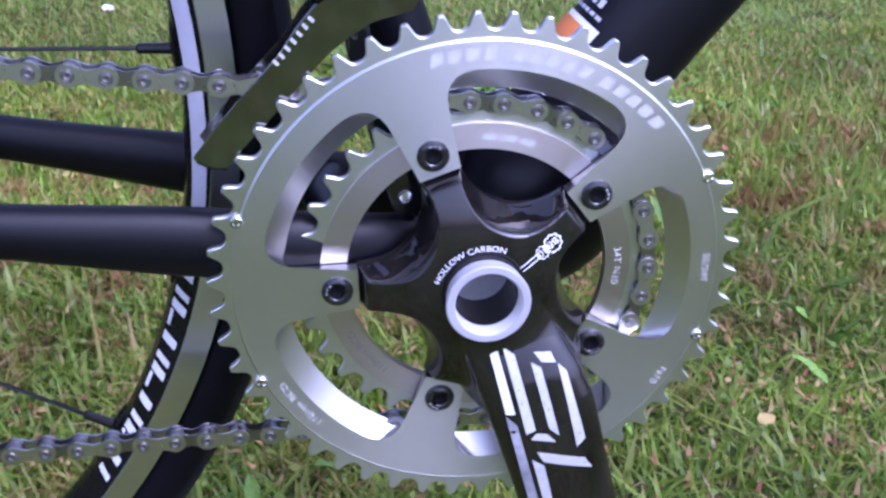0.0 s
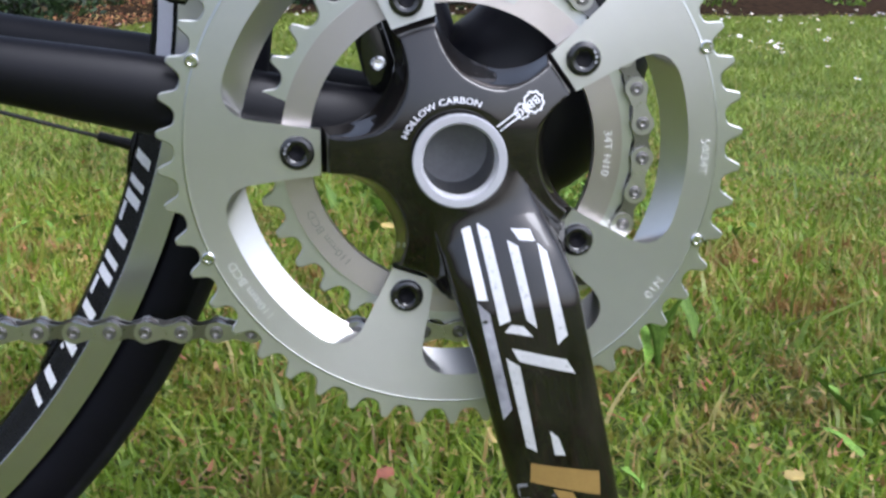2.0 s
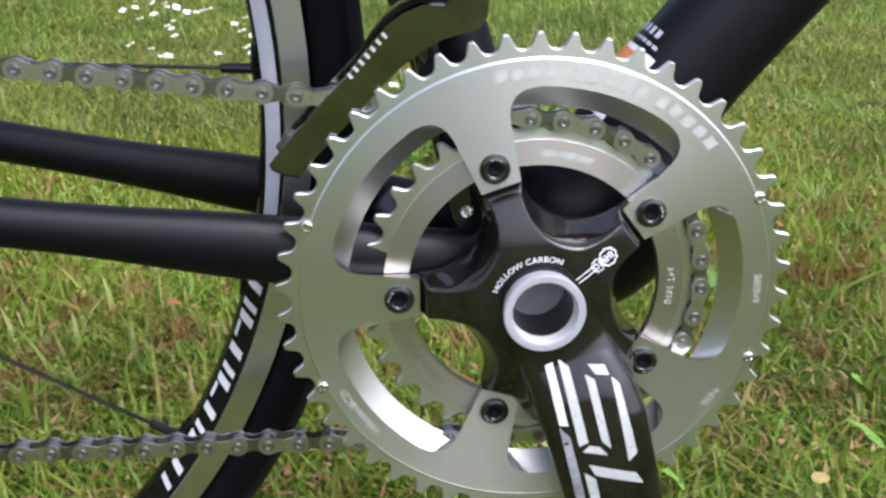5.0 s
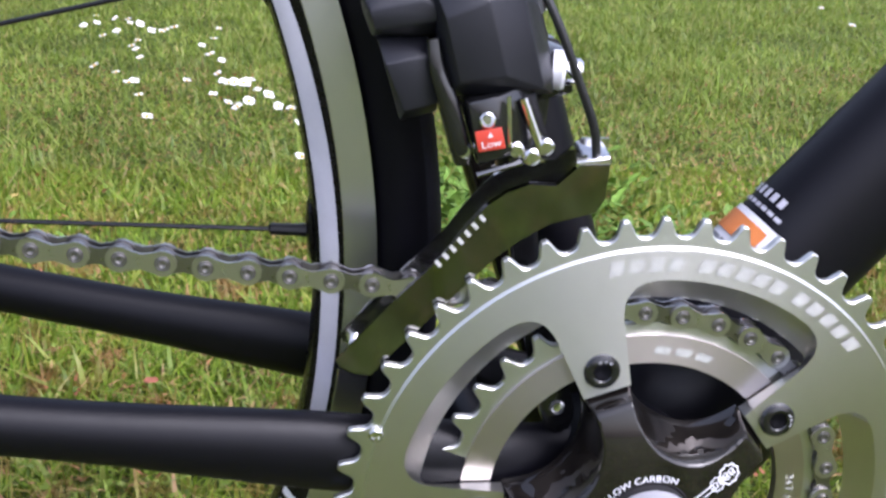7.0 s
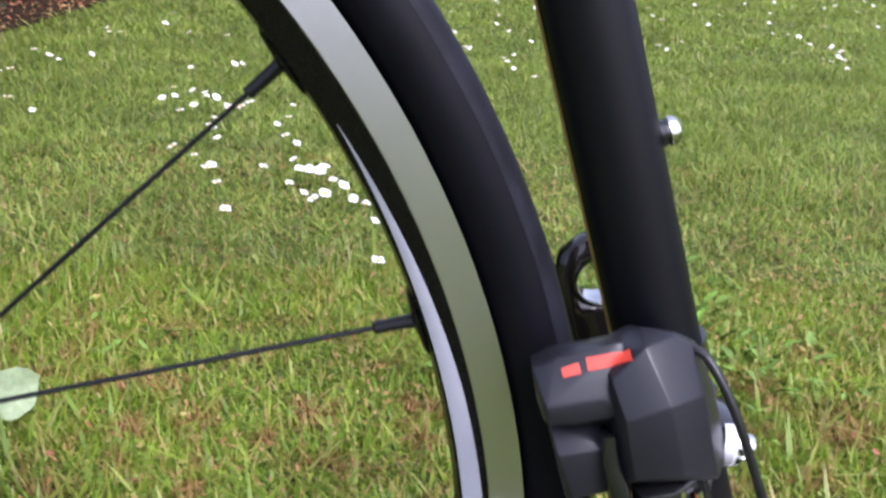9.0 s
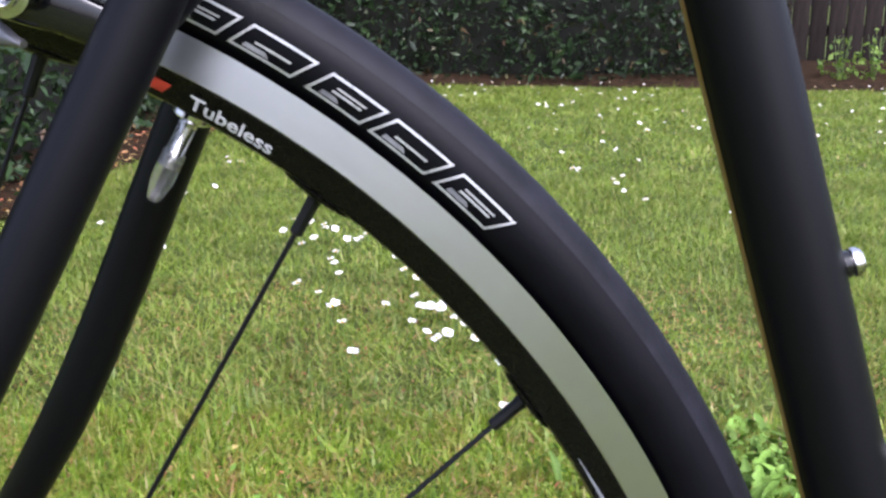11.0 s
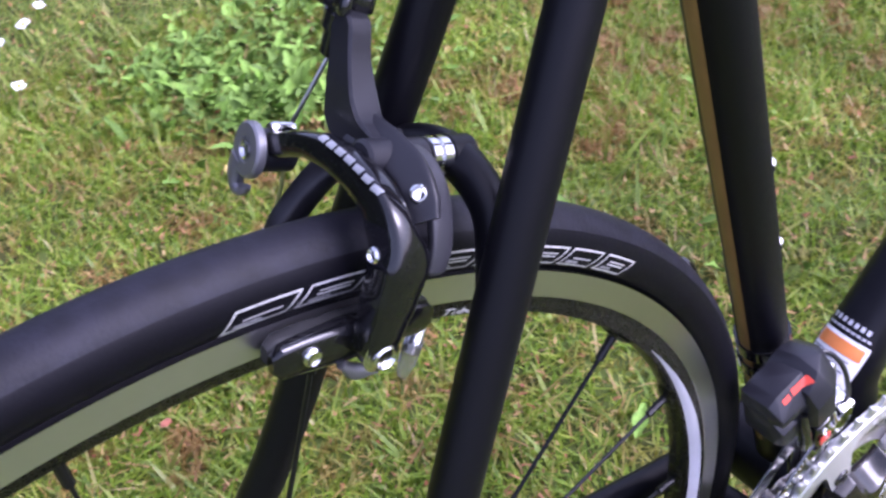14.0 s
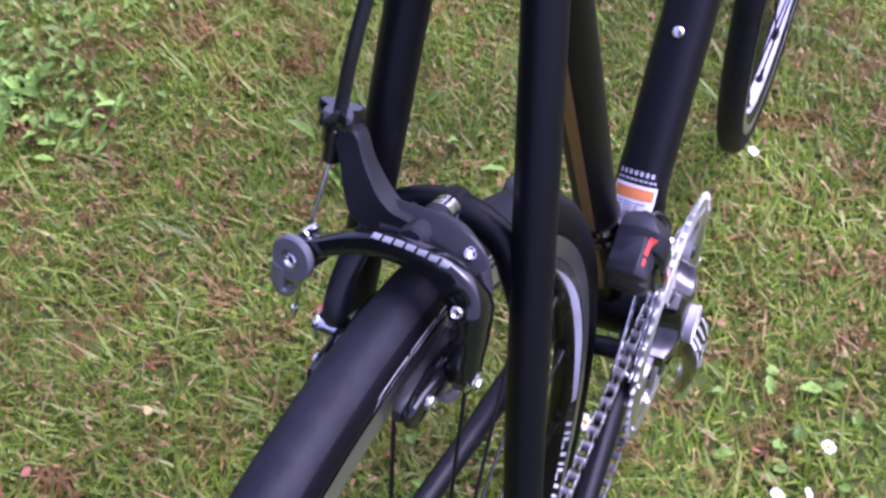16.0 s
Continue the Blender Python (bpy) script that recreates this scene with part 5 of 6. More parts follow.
c_arm = arm("brake_arm", [(0.0450, -0.0178, 0.0280), (0.0345, -0.0122, 0.0300), (0.0220, -0.0058, 0.0312), (0.0095, -0.0026, 0.0318), (-0.0040, -0.0026, 0.0314), (-0.0150, -0.0054, 0.0310), (-0.0232, -0.0112, 0.0308), (-0.0270, -0.0195, 0.0280), (-0.0280, -0.0300, 0.0280), (-0.0283, -0.0410, 0.0285), (-0.0283, -0.0490, 0.0285), (-0.0283, -0.0545, 0.0285)],
            [0.0046, 0.0042, 0.0044, 0.0050, 0.0056, 0.0064, 0.0076, 0.0078, 0.0072, 0.0066, 0.0060, 0.0036], [0.0050, 0.0044, 0.0044, 0.0044, 0.0045, 0.0046, 0.0050, 0.0082, 0.0078, 0.0066, 0.0060, 0.003], M_ARM_GLOSS, brake, "curved gloss black brake arm", power=3.6)
flat_arm("cable_arm", [(0.0392, 0.0325), (0.0300, 0.0330), (0.0246, 0.0220), (0.0180, 0.0126), (0.0115, 0.0072), (0.0050, 0.0058), (0.0000, 0.0040), (-0.0010, 0.0), (0.0020, -0.0040), (0.0110, -0.0050), (0.0225, -0.0046), (0.0300, -0.0010), (0.0338, 0.0080), (0.0362, 0.0180), (0.0388, 0.0270)],
         steps((-0.03, 0.0200), (-0.022, 0.0195), (0.0, 0.0185), (0.02, 0.0172), (0.038, 0.0165)), steps((-0.03, 0.0030), (-0.022, 0.0034), (0.0, 0.0048), (0.018, 0.0058), (0.026, 0.0046), (0.038, 0.0044)), M_ARM, brake, "satin black flared arm with the cable stop")
bm = bmesh.new()
face = BA * 0.77 + BU * 0.63
tube(bm, spline([bk(*p) for p in ((0.0160, 0.0020, 0.0180), (0.0040, 0.0032, 0.0186), (-0.0080, 0.0030, 0.0194), (-0.0160, 0.0014, 0.0204), (-0.0222, -0.0022, 0.0212), (-0.0268, -0.0070, 0.0212))], 6), values([0.0024, 0.0022, 0.0020, 0.0019, 0.0018, 0.0016], 6), values([0.0070, 0.0064, 0.0060, 0.0056, 0.0054, 0.0044], 6), face, 24, 5.0)
part("arm_strap", bm, M_ARM, brake, "flat satin black strap with a silver screw", 40)
arm("pivot_strap", [(0.0000, 0.0040, 0.0120), (-0.0100, 0.0026, 0.0116), (-0.0175, -0.0026, 0.0112), (-0.0230, -0.0105, 0.0112), (-0.0262, -0.0180, 0.0112), (-0.0270, -0.0240, 0.0114), (-0.0270, -0.0262, 0.0114)],
    [0.0019, 0.0019, 0.0018, 0.0018, 0.0018, 0.0018, 0.0012], [0.0036, 0.0040, 0.0042, 0.0042, 0.0040, 0.0038, 0.0025], M_STRAP, brake, "satin grey-black pivot strap", power=5.0)
arm("brake_arm", [(0.0060, 0.0000, 0.0100), (0.0190, -0.0050, 0.0115), (0.0265, -0.0150, 0.0150), (0.0290, -0.0280, 0.0220), (0.0285, -0.0400, 0.0280), (0.0280, -0.0490, 0.0290)],
    [0.0064, 0.0058, 0.0052, 0.0048, 0.0048, 0.003], [0.0034, 0.0036, 0.0042, 0.0048, 0.0050, 0.003], M_ARM, brake, "satin black far brake arm", power=3.5)
TN = (BA * 0.55 + BU * 0.45 + Vector((0, -0.7, 0))).normalized()
for y, u, a, r, n in ((-0.0212, -0.0008, 0.0222, 0.0029, TN), (-0.0245, -0.0183, 0.0345, 0.0026, BA)):
    bm = bmesh.new()
    knob(bm, bk(y, u, a), n, [(0, r), (0.0014, r), (0.0022, r * 0.75), (0.0012, r * 0.5), (0.0010, 0)], 18)
    part("brake_screw", bm, M_STEEL, brake, "small silver screw")
# quick release
QN = (BA + Vector((0, 0.15, 0))).normalized()
bm = bmesh.new()
knob(bm, bk(0.0447, -0.0190, 0.0345), -QN, [(0, 0.0070), (0.001, 0.0074), (0.0130, 0.0070), (0.0140, 0.0058)], 28)
part("release_barrel", bm, M_ARM, brake, "black barrel behind the release disc")
bm = bmesh.new()
knob(bm, bk(0.0450, -0.0192, 0.0335), QN, [(0, 0.0090), (0.0006, 0.0096), (0.0030, 0.0096), (0.0037, 0.0088), (0.0038, 0.0046), (0.0030, 0.0042), (0.0030, 0)], 36)
qr = part("release_lever", bm, M_LEVER, brake, "grey quick-release disc with a hooked lever")
bm = bmesh.new()
tube(bm, spline([bk(0.0500, -0.0240, 0.0350), bk(0.0515, -0.0300, 0.0345), bk(0.0500, -0.0348, 0.0340), bk(0.0465, -0.0352, 0.0340), bk(0.0452, -0.0330, 0.0340)], 5), 0.0024, values([0.0042, 0.0036, 0.0026, 0.0018, 0.0012], 5), BA, 14, 2.5)
part("lever_hook", bm, M_LEVER, qr)
bm = bmesh.new()
knob(bm, bk(0.0452, -0.0192, 0.0365), QN, [(0, 0.0032), (0.0012, 0.0032), (0.0016, 0.0024), (0.0004, 0.0015), (0.0004, 0)], 16)
part("lever_screw", bm, M_STEEL, qr)
bm = bmesh.new()
knob(bm, bk(0.0440, -0.0112, 0.0215), BA, [(0, 0.0022), (0.008, 0.0024), (0.009, 0.0018), (0.009, 0)], 14)
part("cable_anchor", bm, M_STEEL, brake)
# barrel adjuster, cable and housing
cd = (bk(0.0345, 0.0640, 0.0200) - bk(0.0425, 0.0200, 0.0150)).normalized()
p0 = bk(0.0425, 0.0200, 0.0150) - cd * 0.0045
bm = bmesh.new()
knob(bm, p0, cd, [(0, 0.0030), (0.0008, 0.0038), (0.0100, 0.0042), (0.0105, 0.0056), (0.0165, 0.0058), (0.0170, 0.0050), (0.0200, 0.0050)], 20)
barrel = part("barrel_adjuster", bm, M_BLACK, brake, "black barrel adjuster with a lobed ring")
bm = bmesh.new()
s = Vector((0, 1, 0)) - cd * cd.y
s.normalize()
t = cd.cross(s)
lobes = []
for h in (0.0185, 0.0195, 0.0240, 0.0252):
    k = 0.88 if h in (0.0185, 0.0252) else 1.0
    lobes.append([bm.verts.new(p0 + cd * h + (s * math.cos(x) + t * math.sin(x)) * (0.0076 + 0.0021 * math.cos(5 * x)) * k) for x in [2 * math.pi * i / 50 for i in range(50)]])
for a, b in zip(lobes, lobes[1:]):
    join(bm, a, b)
bm.faces.new(lobes[0][::-1])
bm.faces.new(lobes[-1])
part("lobed_ring", bm, M_BLACK, barrel, angle=45)
bm = bmesh.new()
e = p0 + cd * 0.024
tube(bm, spline([e, e + cd * 0.03, e + cd * 0.075 + Vector((0.008, -0.002, 0)), e + cd * 0.14 + Vector((0.035, -0.008, 0)), e + cd * 0.2 + Vector((0.08, -0.02, 0))], 6), 0.0027, seg=14)
part("cable_housing", bm, M_CABLE, brake, "black brake cable housing")
bm = bmesh.new()
tube(bm, [p0, bk(0.0470, -0.0110, 0.0200), bk(0.0530, -0.0400, 0.0130), bk(0.0596, -0.0660, 0.0072)], 0.0008, seg=8)
part("brake_cable", bm, M_WIRE, brake, "thin steel brake cable")
bm = bmesh.new()
knob(bm, bk(0.0582, -0.0600, 0.0086), bk(0.0596, -0.0660, 0.0072) - bk(0.0582, -0.0600, 0.0086), [(0, 0.0013), (0.0022, 0.0016), (0.003, 0.0011), (0.0050, 0.0016), (0.0068, 0.0012)], 10)
part("cable_crimp", bm, M_STEEL, brake, "crimped silver cable end")
# pads
for side in (-1, 1):
    def on_pad(a, r, y):
        return polar(r, a, 0, HUB) + Vector((0, side * y, 0))
    bm = bmesh.new()
    tube(bm, [on_pad(a, 0.3108, 0.0158) for a in (66.0, 66.6, 69, 72, 75, 76.6, 77.2)], [0.002, 0.0034, 0.0036, 0.0036, 0.0036, 0.0034, 0.002], [0.003, 0.0054, 0.0058, 0.0058, 0.0058, 0.0054, 0.003], seg=16, power=4)
    part("brake_pad", bm, M_PAD, brake, "black rubber brake pad")
    bm = bmesh.new()
    tube(bm, [on_pad(a, 0.3104, 0.0205) for a in (66.2, 66.8, 69, 71, 73, 75.5, 76.8, 77.3)], [0.002, 0.0028, 0.0030, 0.0042, 0.0042, 0.0034, 0.0030, 0.0016], [0.0035, 0.0058, 0.0062, 0.0072, 0.0074, 0.0066, 0.0060, 0.0030], seg=18, power=3.5)
    part("pad_holder", bm, M_ARM_GLOSS, brake, "gloss black pad holder")
    bm = bmesh.new()
    knob(bm, on_pad(71.6, 0.3116, 0.0225), (0, side, 0), [(0, 0.0050), (0.0100, 0.0050), (0.0102, 0.0064), (0.0108, 0.0067), (0.0110, 0.0056), (0.0116, 0.0056), (0.0118, 0.0047), (0.0130, 0.0045), (0.0136, 0.0037), (0.0122, 0.0024), (0.0120, 0)], 24)
    part("pad_bolt", bm, M_STEEL, brake, "bright washered pad bolt")
    bm = bmesh.new()
    knob(bm, on_pad(75.1, 0.3114, 0.0225), (0, side, 0), [(0, 0.0034), (0.0024, 0.0034), (0.0032, 0.0026), (0.0024, 0.0016), (0.0022, 0)], 16)
    part("pad_screw", bm, M_STEEL, brake, "small silver screw")
    bm = bmesh.new()
    tube(bm, spline([on_pad(72.9, 0.3030, 0.0235), on_pad(71.9, 0.2995, 0.0250), on_pad(70.6, 0.2990, 0.0258)], 5), 0.0022, values([0.0016, 0.0030, 0.0012], 5), seg=12)
    part("pad_lip", bm, M_LEVER, brake)
# slanted pale marks on the gloss arm
tmp = bmesh.new()
tmp.from_mesh(c_arm.data)
tree = BVHTree.FromBMesh(tmp)


def on_c(y, u):
    o = bk(y, u, 0.08)
    hit, nrm, _, _ = tree.ray_cast(o + BU * 0.03, (-BA - BU * 0.6).normalized())
    return hit + nrm * 0.0003 if hit else bk(y, u, 0.0385)


for i in range(7):
    y = 0.0130 - 0.0047 * i
    u = -0.0012 - 0.00022 * max(0, i - 2) ** 1.7
    bm = bmesh.new()
    strip(bm, [(y, u - 0.0013), (y - 0.0036, u - 0.0014), (y - 0.0041, u + 0.0010), (y - 0.0005, u + 0.0011)], on_c, 4, 4)
    part("arm_mark", bm, M_TEXTGREY, brake, "pale slanted mark")
tmp.free()

# ---------------------------------------------------------------- hedge and fence
def leaf_material(name, colors, rough=0.55, trans=0.25, dry=0.0):
    """Leaf or blade: colour from blade to blade, with light let through."""
    m = bpy.data.materials.new(name)
    m.use_nodes = True
    nt = m.node_tree
    b = nt.nodes["Principled BSDF"]
    g = nt.nodes.new("ShaderNodeNewGeometry")
    ramp = nt.nodes.new("ShaderNodeValToRGB")
    el = ramp.color_ramp.elements
    while len(el) < len(colors):
        el.new(0.5)
    for i, (pos, c) in enumerate(colors):
        el[i].position, el[i].color = pos, (*c, 1)
    nt.links.new(g.outputs["Random Per Island"], ramp.inputs[0])
    tc = nt.nodes.new("ShaderNodeTexCoord")
    nz = nt.nodes.new("ShaderNodeTexNoise")
    nz.inputs["Scale"].default_value, nz.inputs["Detail"].default_value = 3.5, 5.0
    nt.links.new(tc.outputs["Object"], nz.inputs["Vector"])
    mr = nt.nodes.new("ShaderNodeMapRange")
    mr.inputs["From Min"].default_value, mr.inputs["From Max"].default_value = 0.3, 0.7
    mr.inputs["To Min"].default_value, mr.inputs["To Max"].default_value = 0.72, 1.3
    nt.links.new(nz.outputs[0], mr.inputs[0])
    hs = nt.nodes.new("ShaderNodeHueSaturation")
    nt.links.new(mr.outputs[0], hs.inputs["Value"])
    col = ramp.outputs[0]
    if dry:
        n2 = nt.nodes.new("ShaderNodeTexNoise")
        n2.inputs["Scale"].default_value, n2.inputs["Detail"].default_value = 17.0, 5.0
        nt.links.new(tc.outputs["Object"], n2.inputs["Vector"])
        m2 = nt.nodes.new("ShaderNodeMapRange")
        m2.inputs["From Min"].default_value, m2.inputs["From Max"].default_value = 0.52, 0.62
        m2.inputs["To Min"].default_value, m2.inputs["To Max"].default_value = 0.0, dry
        nt.links.new(n2.outputs[0], m2.inputs[0])
        sx = nt.nodes.new("ShaderNodeSeparateXYZ")
        nt.links.new(tc.outputs["Object"], sx.inputs[0])
        mx2 = nt.nodes.new("ShaderNodeValToRGB")
        e2 = mx2.color_ramp.elements
        e2.new(0.45)
        e2.new(0.50)
        e2.new(0.58)
        for k, (pos, v) in enumerate(((0.37, 0.85), (0.43, 0.38), (0.50, 0.92), (0.57, 0.92), (0.66, 0.25))):
            e2[k].position, e2[k].color = pos, (v, v, v, 1)
        ym = nt.nodes.new("ShaderNodeMapRange")
        ym.inputs["From Min"].default_value, ym.inputs["From Max"].default_value = -1.5, 2.5
        nt.links.new(sx.outputs[1], ym.inputs[0])
        nt.links.new(ym.outputs[0], mx2.inputs[0])
        mm = nt.nodes.new("ShaderNodeMath")
        mm.operation = "MULTIPLY"
        nt.links.new(m2.outputs[0], mm.inputs[0])
        nt.links.new(mx2.outputs[0], mm.inputs[1])
        mc = nt.nodes.new("ShaderNodeMix")
        mc.data_type = "RGBA"
        mc.inputs[7].default_value = (0.31, 0.165, 0.062, 1)
        nt.links.new(mm.outputs[0], mc.inputs[0])
        nt.links.new(col, mc.inputs[6])
        col = mc.outputs[2]
    nt.links.new(col, hs.inputs["Color"])
    nt.links.new(hs.outputs[0], b.inputs["Base Color"])
    b.inputs["Roughness"].default_value = rough
    b.inputs["Specular IOR Level"].default_value = 0.45
    tr = nt.nodes.new("ShaderNodeBsdfTranslucent")
    nt.links.new(hs.outputs[0], tr.inputs[0])
    mx = nt.nodes.new("ShaderNodeMixShader")
    mx.inputs[0].default_value = trans
    nt.links.new(b.outputs[0], mx.inputs[1])
    nt.links.new(tr.outputs[0], mx.inputs[2])
    nt.links.new(mx.outputs[0], nt.nodes["Material Output"].inputs[0])
    return m


M_GRASS = leaf_material("grass_blades", [(0.0, (0.120, 0.215, 0.014)), (0.25, (0.170, 0.272, 0.018)), (0.55, (0.235, 0.335, 0.026)), (0.82, (0.300, 0.375, 0.046)), (0.93, (0.40, 0.35, 0.10)), (0.975, (0.42, 0.24, 0.10)), (1.0, (0.48, 0.39, 0.21))], 0.42, 0.42, 0.95)
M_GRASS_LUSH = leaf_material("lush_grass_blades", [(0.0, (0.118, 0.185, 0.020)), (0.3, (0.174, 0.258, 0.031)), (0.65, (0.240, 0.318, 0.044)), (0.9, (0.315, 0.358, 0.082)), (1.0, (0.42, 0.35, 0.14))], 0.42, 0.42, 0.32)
M_WEED = leaf_material("broad_green_leaves", [(0.0, (0.098, 0.184, 0.022)), (0.5, (0.152, 0.258, 0.036)), (1.0, (0.222, 0.325, 0.056))], 0.6, 0.4)
M_LEAF = material("broad_leaf", (0.098, 0.188, 0.024), 0.6, spec=0.25, vary=0.3, scale=14, second=(0.172, 0.292, 0.048), objects=0.4)
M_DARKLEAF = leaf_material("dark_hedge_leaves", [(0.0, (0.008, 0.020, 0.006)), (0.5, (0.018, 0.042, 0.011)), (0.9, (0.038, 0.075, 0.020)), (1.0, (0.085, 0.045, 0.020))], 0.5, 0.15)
# Near-black core stands in for the shade inside the foliage.
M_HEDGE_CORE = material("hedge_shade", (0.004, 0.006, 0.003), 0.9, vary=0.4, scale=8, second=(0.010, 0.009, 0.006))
# Board colour is darkened to carry the shade along the fence.
M_PLANK = material("weathered_shaded_fence_wood", (0.016, 0.012, 0.010), 0.9, spec=0.15, vary=0.4, scale=6, second=(0.038, 0.029, 0.026), bump=0.6, bump_scale=40, stretch=(1, 1, 0.15), objects=0.35)
M_PETAL = material("white_petals", (0.80, 0.79, 0.80), 0.6, vary=0.05, scale=200)
M_DISC = material("yellow_flower_disc", (0.75, 0.42, 0.02), 0.7, vary=0.2, scale=600, bump=0.6, bump_scale=2500)
M_STEM = material("green_stem", (0.12, 0.20, 0.05), 0.6, vary=0.2, scale=100)


def blades_mesh(name, mat, base, height, width, lean, heading, curl, segs=3, kind_label=None):
    """Many blades in one mesh: base (n,3), height, width, lean, heading and curl, each (n,)."""
    n = len(base)
    t = np.linspace(0, 1, segs + 1)
    ca, sa = np.cos(heading), np.sin(heading)
    co = []
    for k, tt in enumerate(t):
        out = lean * tt + curl * tt * tt
        up = tt * (1 - 0.35 * np.minimum(np.abs(curl) / np.maximum(height, 1e-4), 1.2) * tt)
        cx = base[:, 0] + ca * out * 1.0
        cy = base[:, 1] + sa * out * 1.0
        cz = base[:, 2] + height * up
        w = width * (1 - tt ** 1.7) * 0.5 + 0.00008
        co.append(np.stack([cx - sa * w, cy + ca * w, cz], 1))
        co.append(np.stack([cx + sa * w, cy - ca * w, cz], 1))
    co = np.stack(co, 1).reshape(-1, 3)
    per = 2 * (segs + 1)
    quads = np.array([[2 * k, 2 * k + 1, 2 * k + 3, 2 * k + 2] for k in range(segs)])
    faces = (np.arange(n)[:, None, None] * per + quads[None]).reshape(-1, 4)
    me = bpy.data.meshes.new(name)
    me.vertices.add(len(co))
    me.vertices.foreach_set("co", co.astype(np.float32).ravel())
    me.loops.add(faces.size)
    me.loops.foreach_set("vertex_index", faces.astype(np.int32).ravel())
    me.polygons.add(len(faces))
    me.polygons.foreach_set("loop_start", (np.arange(len(faces)) * 4).astype(np.int32))
    me.polygons.foreach_set("use_smooth", np.ones(len(faces), bool))
    me.update(calc_edges=True)
    me.materials.append(mat)
    return new(name, me)


rng = np.random.default_rng(4)


def scatter(n, x0, x1, y0, y1, clump=0.5):
    """Random places, thinned by a patchy noise."""
    p = np.stack([rng.uniform(x0, x1, n), rng.uniform(y0, y1, n)], 1)
    q = np.array([noise.noise((x * 5, y * 5, 9.0)) for x, y in p])
    keep = rng.uniform(-0.6, 0.6, n) < q * clump + 0.35
    p = p[keep]
    z = np.array([lawn_height(x, y) - 0.004 if -3 < x < 3.2 and -1.3 < y < 4 else -0.004 for x, y in p])
    return np.column_stack([p, z])


def bed_line(y):
    return np.interp(y, [1.2, 2.3, 3.2, 4.8, 6.3, 7.15], [-1.30, -1.50, -1.50, -1.36, -1.15, -0.4])


def lawn(name, n, area, h, w, segs, label, spread=0.55, mat=None):
    base = scatter(n, *area)
    fringe = np.array([0.05 * noise.noise((0.0, y * 6.0, 4.0)) + 0.03 * noise.noise((x * 9.0, y * 19.0, 8.0)) for x, y, _ in base]) + rng.exponential(0.025, len(base)) * np.where(rng.uniform(0, 1, len(base)) < 0.3, -1, 0)
    base = base[(base[:, 0] > bed_line(base[:, 1]) + fringe) & (base[:, 1] < 7.1)]
    if area[0] < -5:
        base = base[(base[:, 0] < -2.2) | (base[:, 0] > 2.2) | (base[:, 1] < -3.2)]
        base = base[~((base[:, 0] > -2.2) & (base[:, 0] < 4.5) & (base[:, 1] > 3.6))]
        base = base[~((base[:, 0] > 0) & (base[:, 0] < 3.2) & (base[:, 1] > -0.6) & (base[:, 1] < 1.25))]
    m = len(base)
    tall = np.array([noise.noise((x * 2.2, y * 2.2, 1.0)) for x, y, _ in base])
    height = rng.gamma(6, h / 6, m) * (1 + 0.6 * tall)
    lean = rng.normal(0, spread, m) * height
    ob = blades_mesh(name, mat or M_GRASS, base, height, rng.uniform(0.6, 1.35, m) * w, lean, rng.uniform(0, 2 * np.pi, m), rng.normal(0, 0.55, m) * height, segs)
    tagged(ob, label, "grass", kind="stuff")


lawn("grass", 215000, (-1.0, 1.25, -0.45, 1.25), 0.0145, 0.0031, 2, "short lawn grass mixed with dry straw blades", 1.0)
lawn("grass", 18000, (-0.9, 1.25, -0.45, 1.25), 0.024, 0.0020, 3, "thin longer stalks standing in the short lawn", 0.6)
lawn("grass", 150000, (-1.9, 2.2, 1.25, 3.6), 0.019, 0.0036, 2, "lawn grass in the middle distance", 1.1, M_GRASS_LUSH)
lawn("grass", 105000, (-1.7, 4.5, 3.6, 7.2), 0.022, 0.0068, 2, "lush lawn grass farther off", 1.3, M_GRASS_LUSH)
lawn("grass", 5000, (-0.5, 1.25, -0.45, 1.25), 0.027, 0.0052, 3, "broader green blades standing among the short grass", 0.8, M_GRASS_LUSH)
lawn("grass", 55000, (1.25, 3.2, -0.6, 1.25), 0.019, 0.0036, 2, "lawn grass beside the front wheel", 1.0)
lawn("grass", 40000, (-2.2, -1.0, -0.6, 1.6), 0.020, 0.0038, 2, "lawn grass behind the rear wheel", 1.0)
lawn("grass", 42000, (-2.2, 2.2, -3.2, -0.45), 0.024, 0.0060, 2, "lawn grass on the near side of the bicycle", 1.0)
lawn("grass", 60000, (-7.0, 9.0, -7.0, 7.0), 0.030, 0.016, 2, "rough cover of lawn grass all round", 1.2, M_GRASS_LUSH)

# dead blades, crumbs and clover between the grass
base = scatter(30000, -1.0, 1.3, -0.45, 2.0, 1.3)
base[:, 2] += rng.uniform(0.002, 0.018, len(base))
m = len(base)
M_DRY = leaf_material("dry_thatch", [(0.0, (0.20, 0.095, 0.040)), (0.35, (0.30, 0.17, 0.065)), (0.65, (0.42, 0.30, 0.12)), (0.85, (0.34, 0.12, 0.055)), (1.0, (0.24, 0.08, 0.04))], 0.7, 0.15)
tagged(blades_mesh("dry_grass", M_DRY, base, rng.uniform(0.001, 0.007, m), rng.uniform(0.0014, 0.0042, m), rng.uniform(0.003, 0.012, m), rng.uniform(0, 6.28, m), rng.normal(0, 0.004, m), 2), "brown dead grass and moss crumbs in the lawn", "dead grass", kind="stuff")


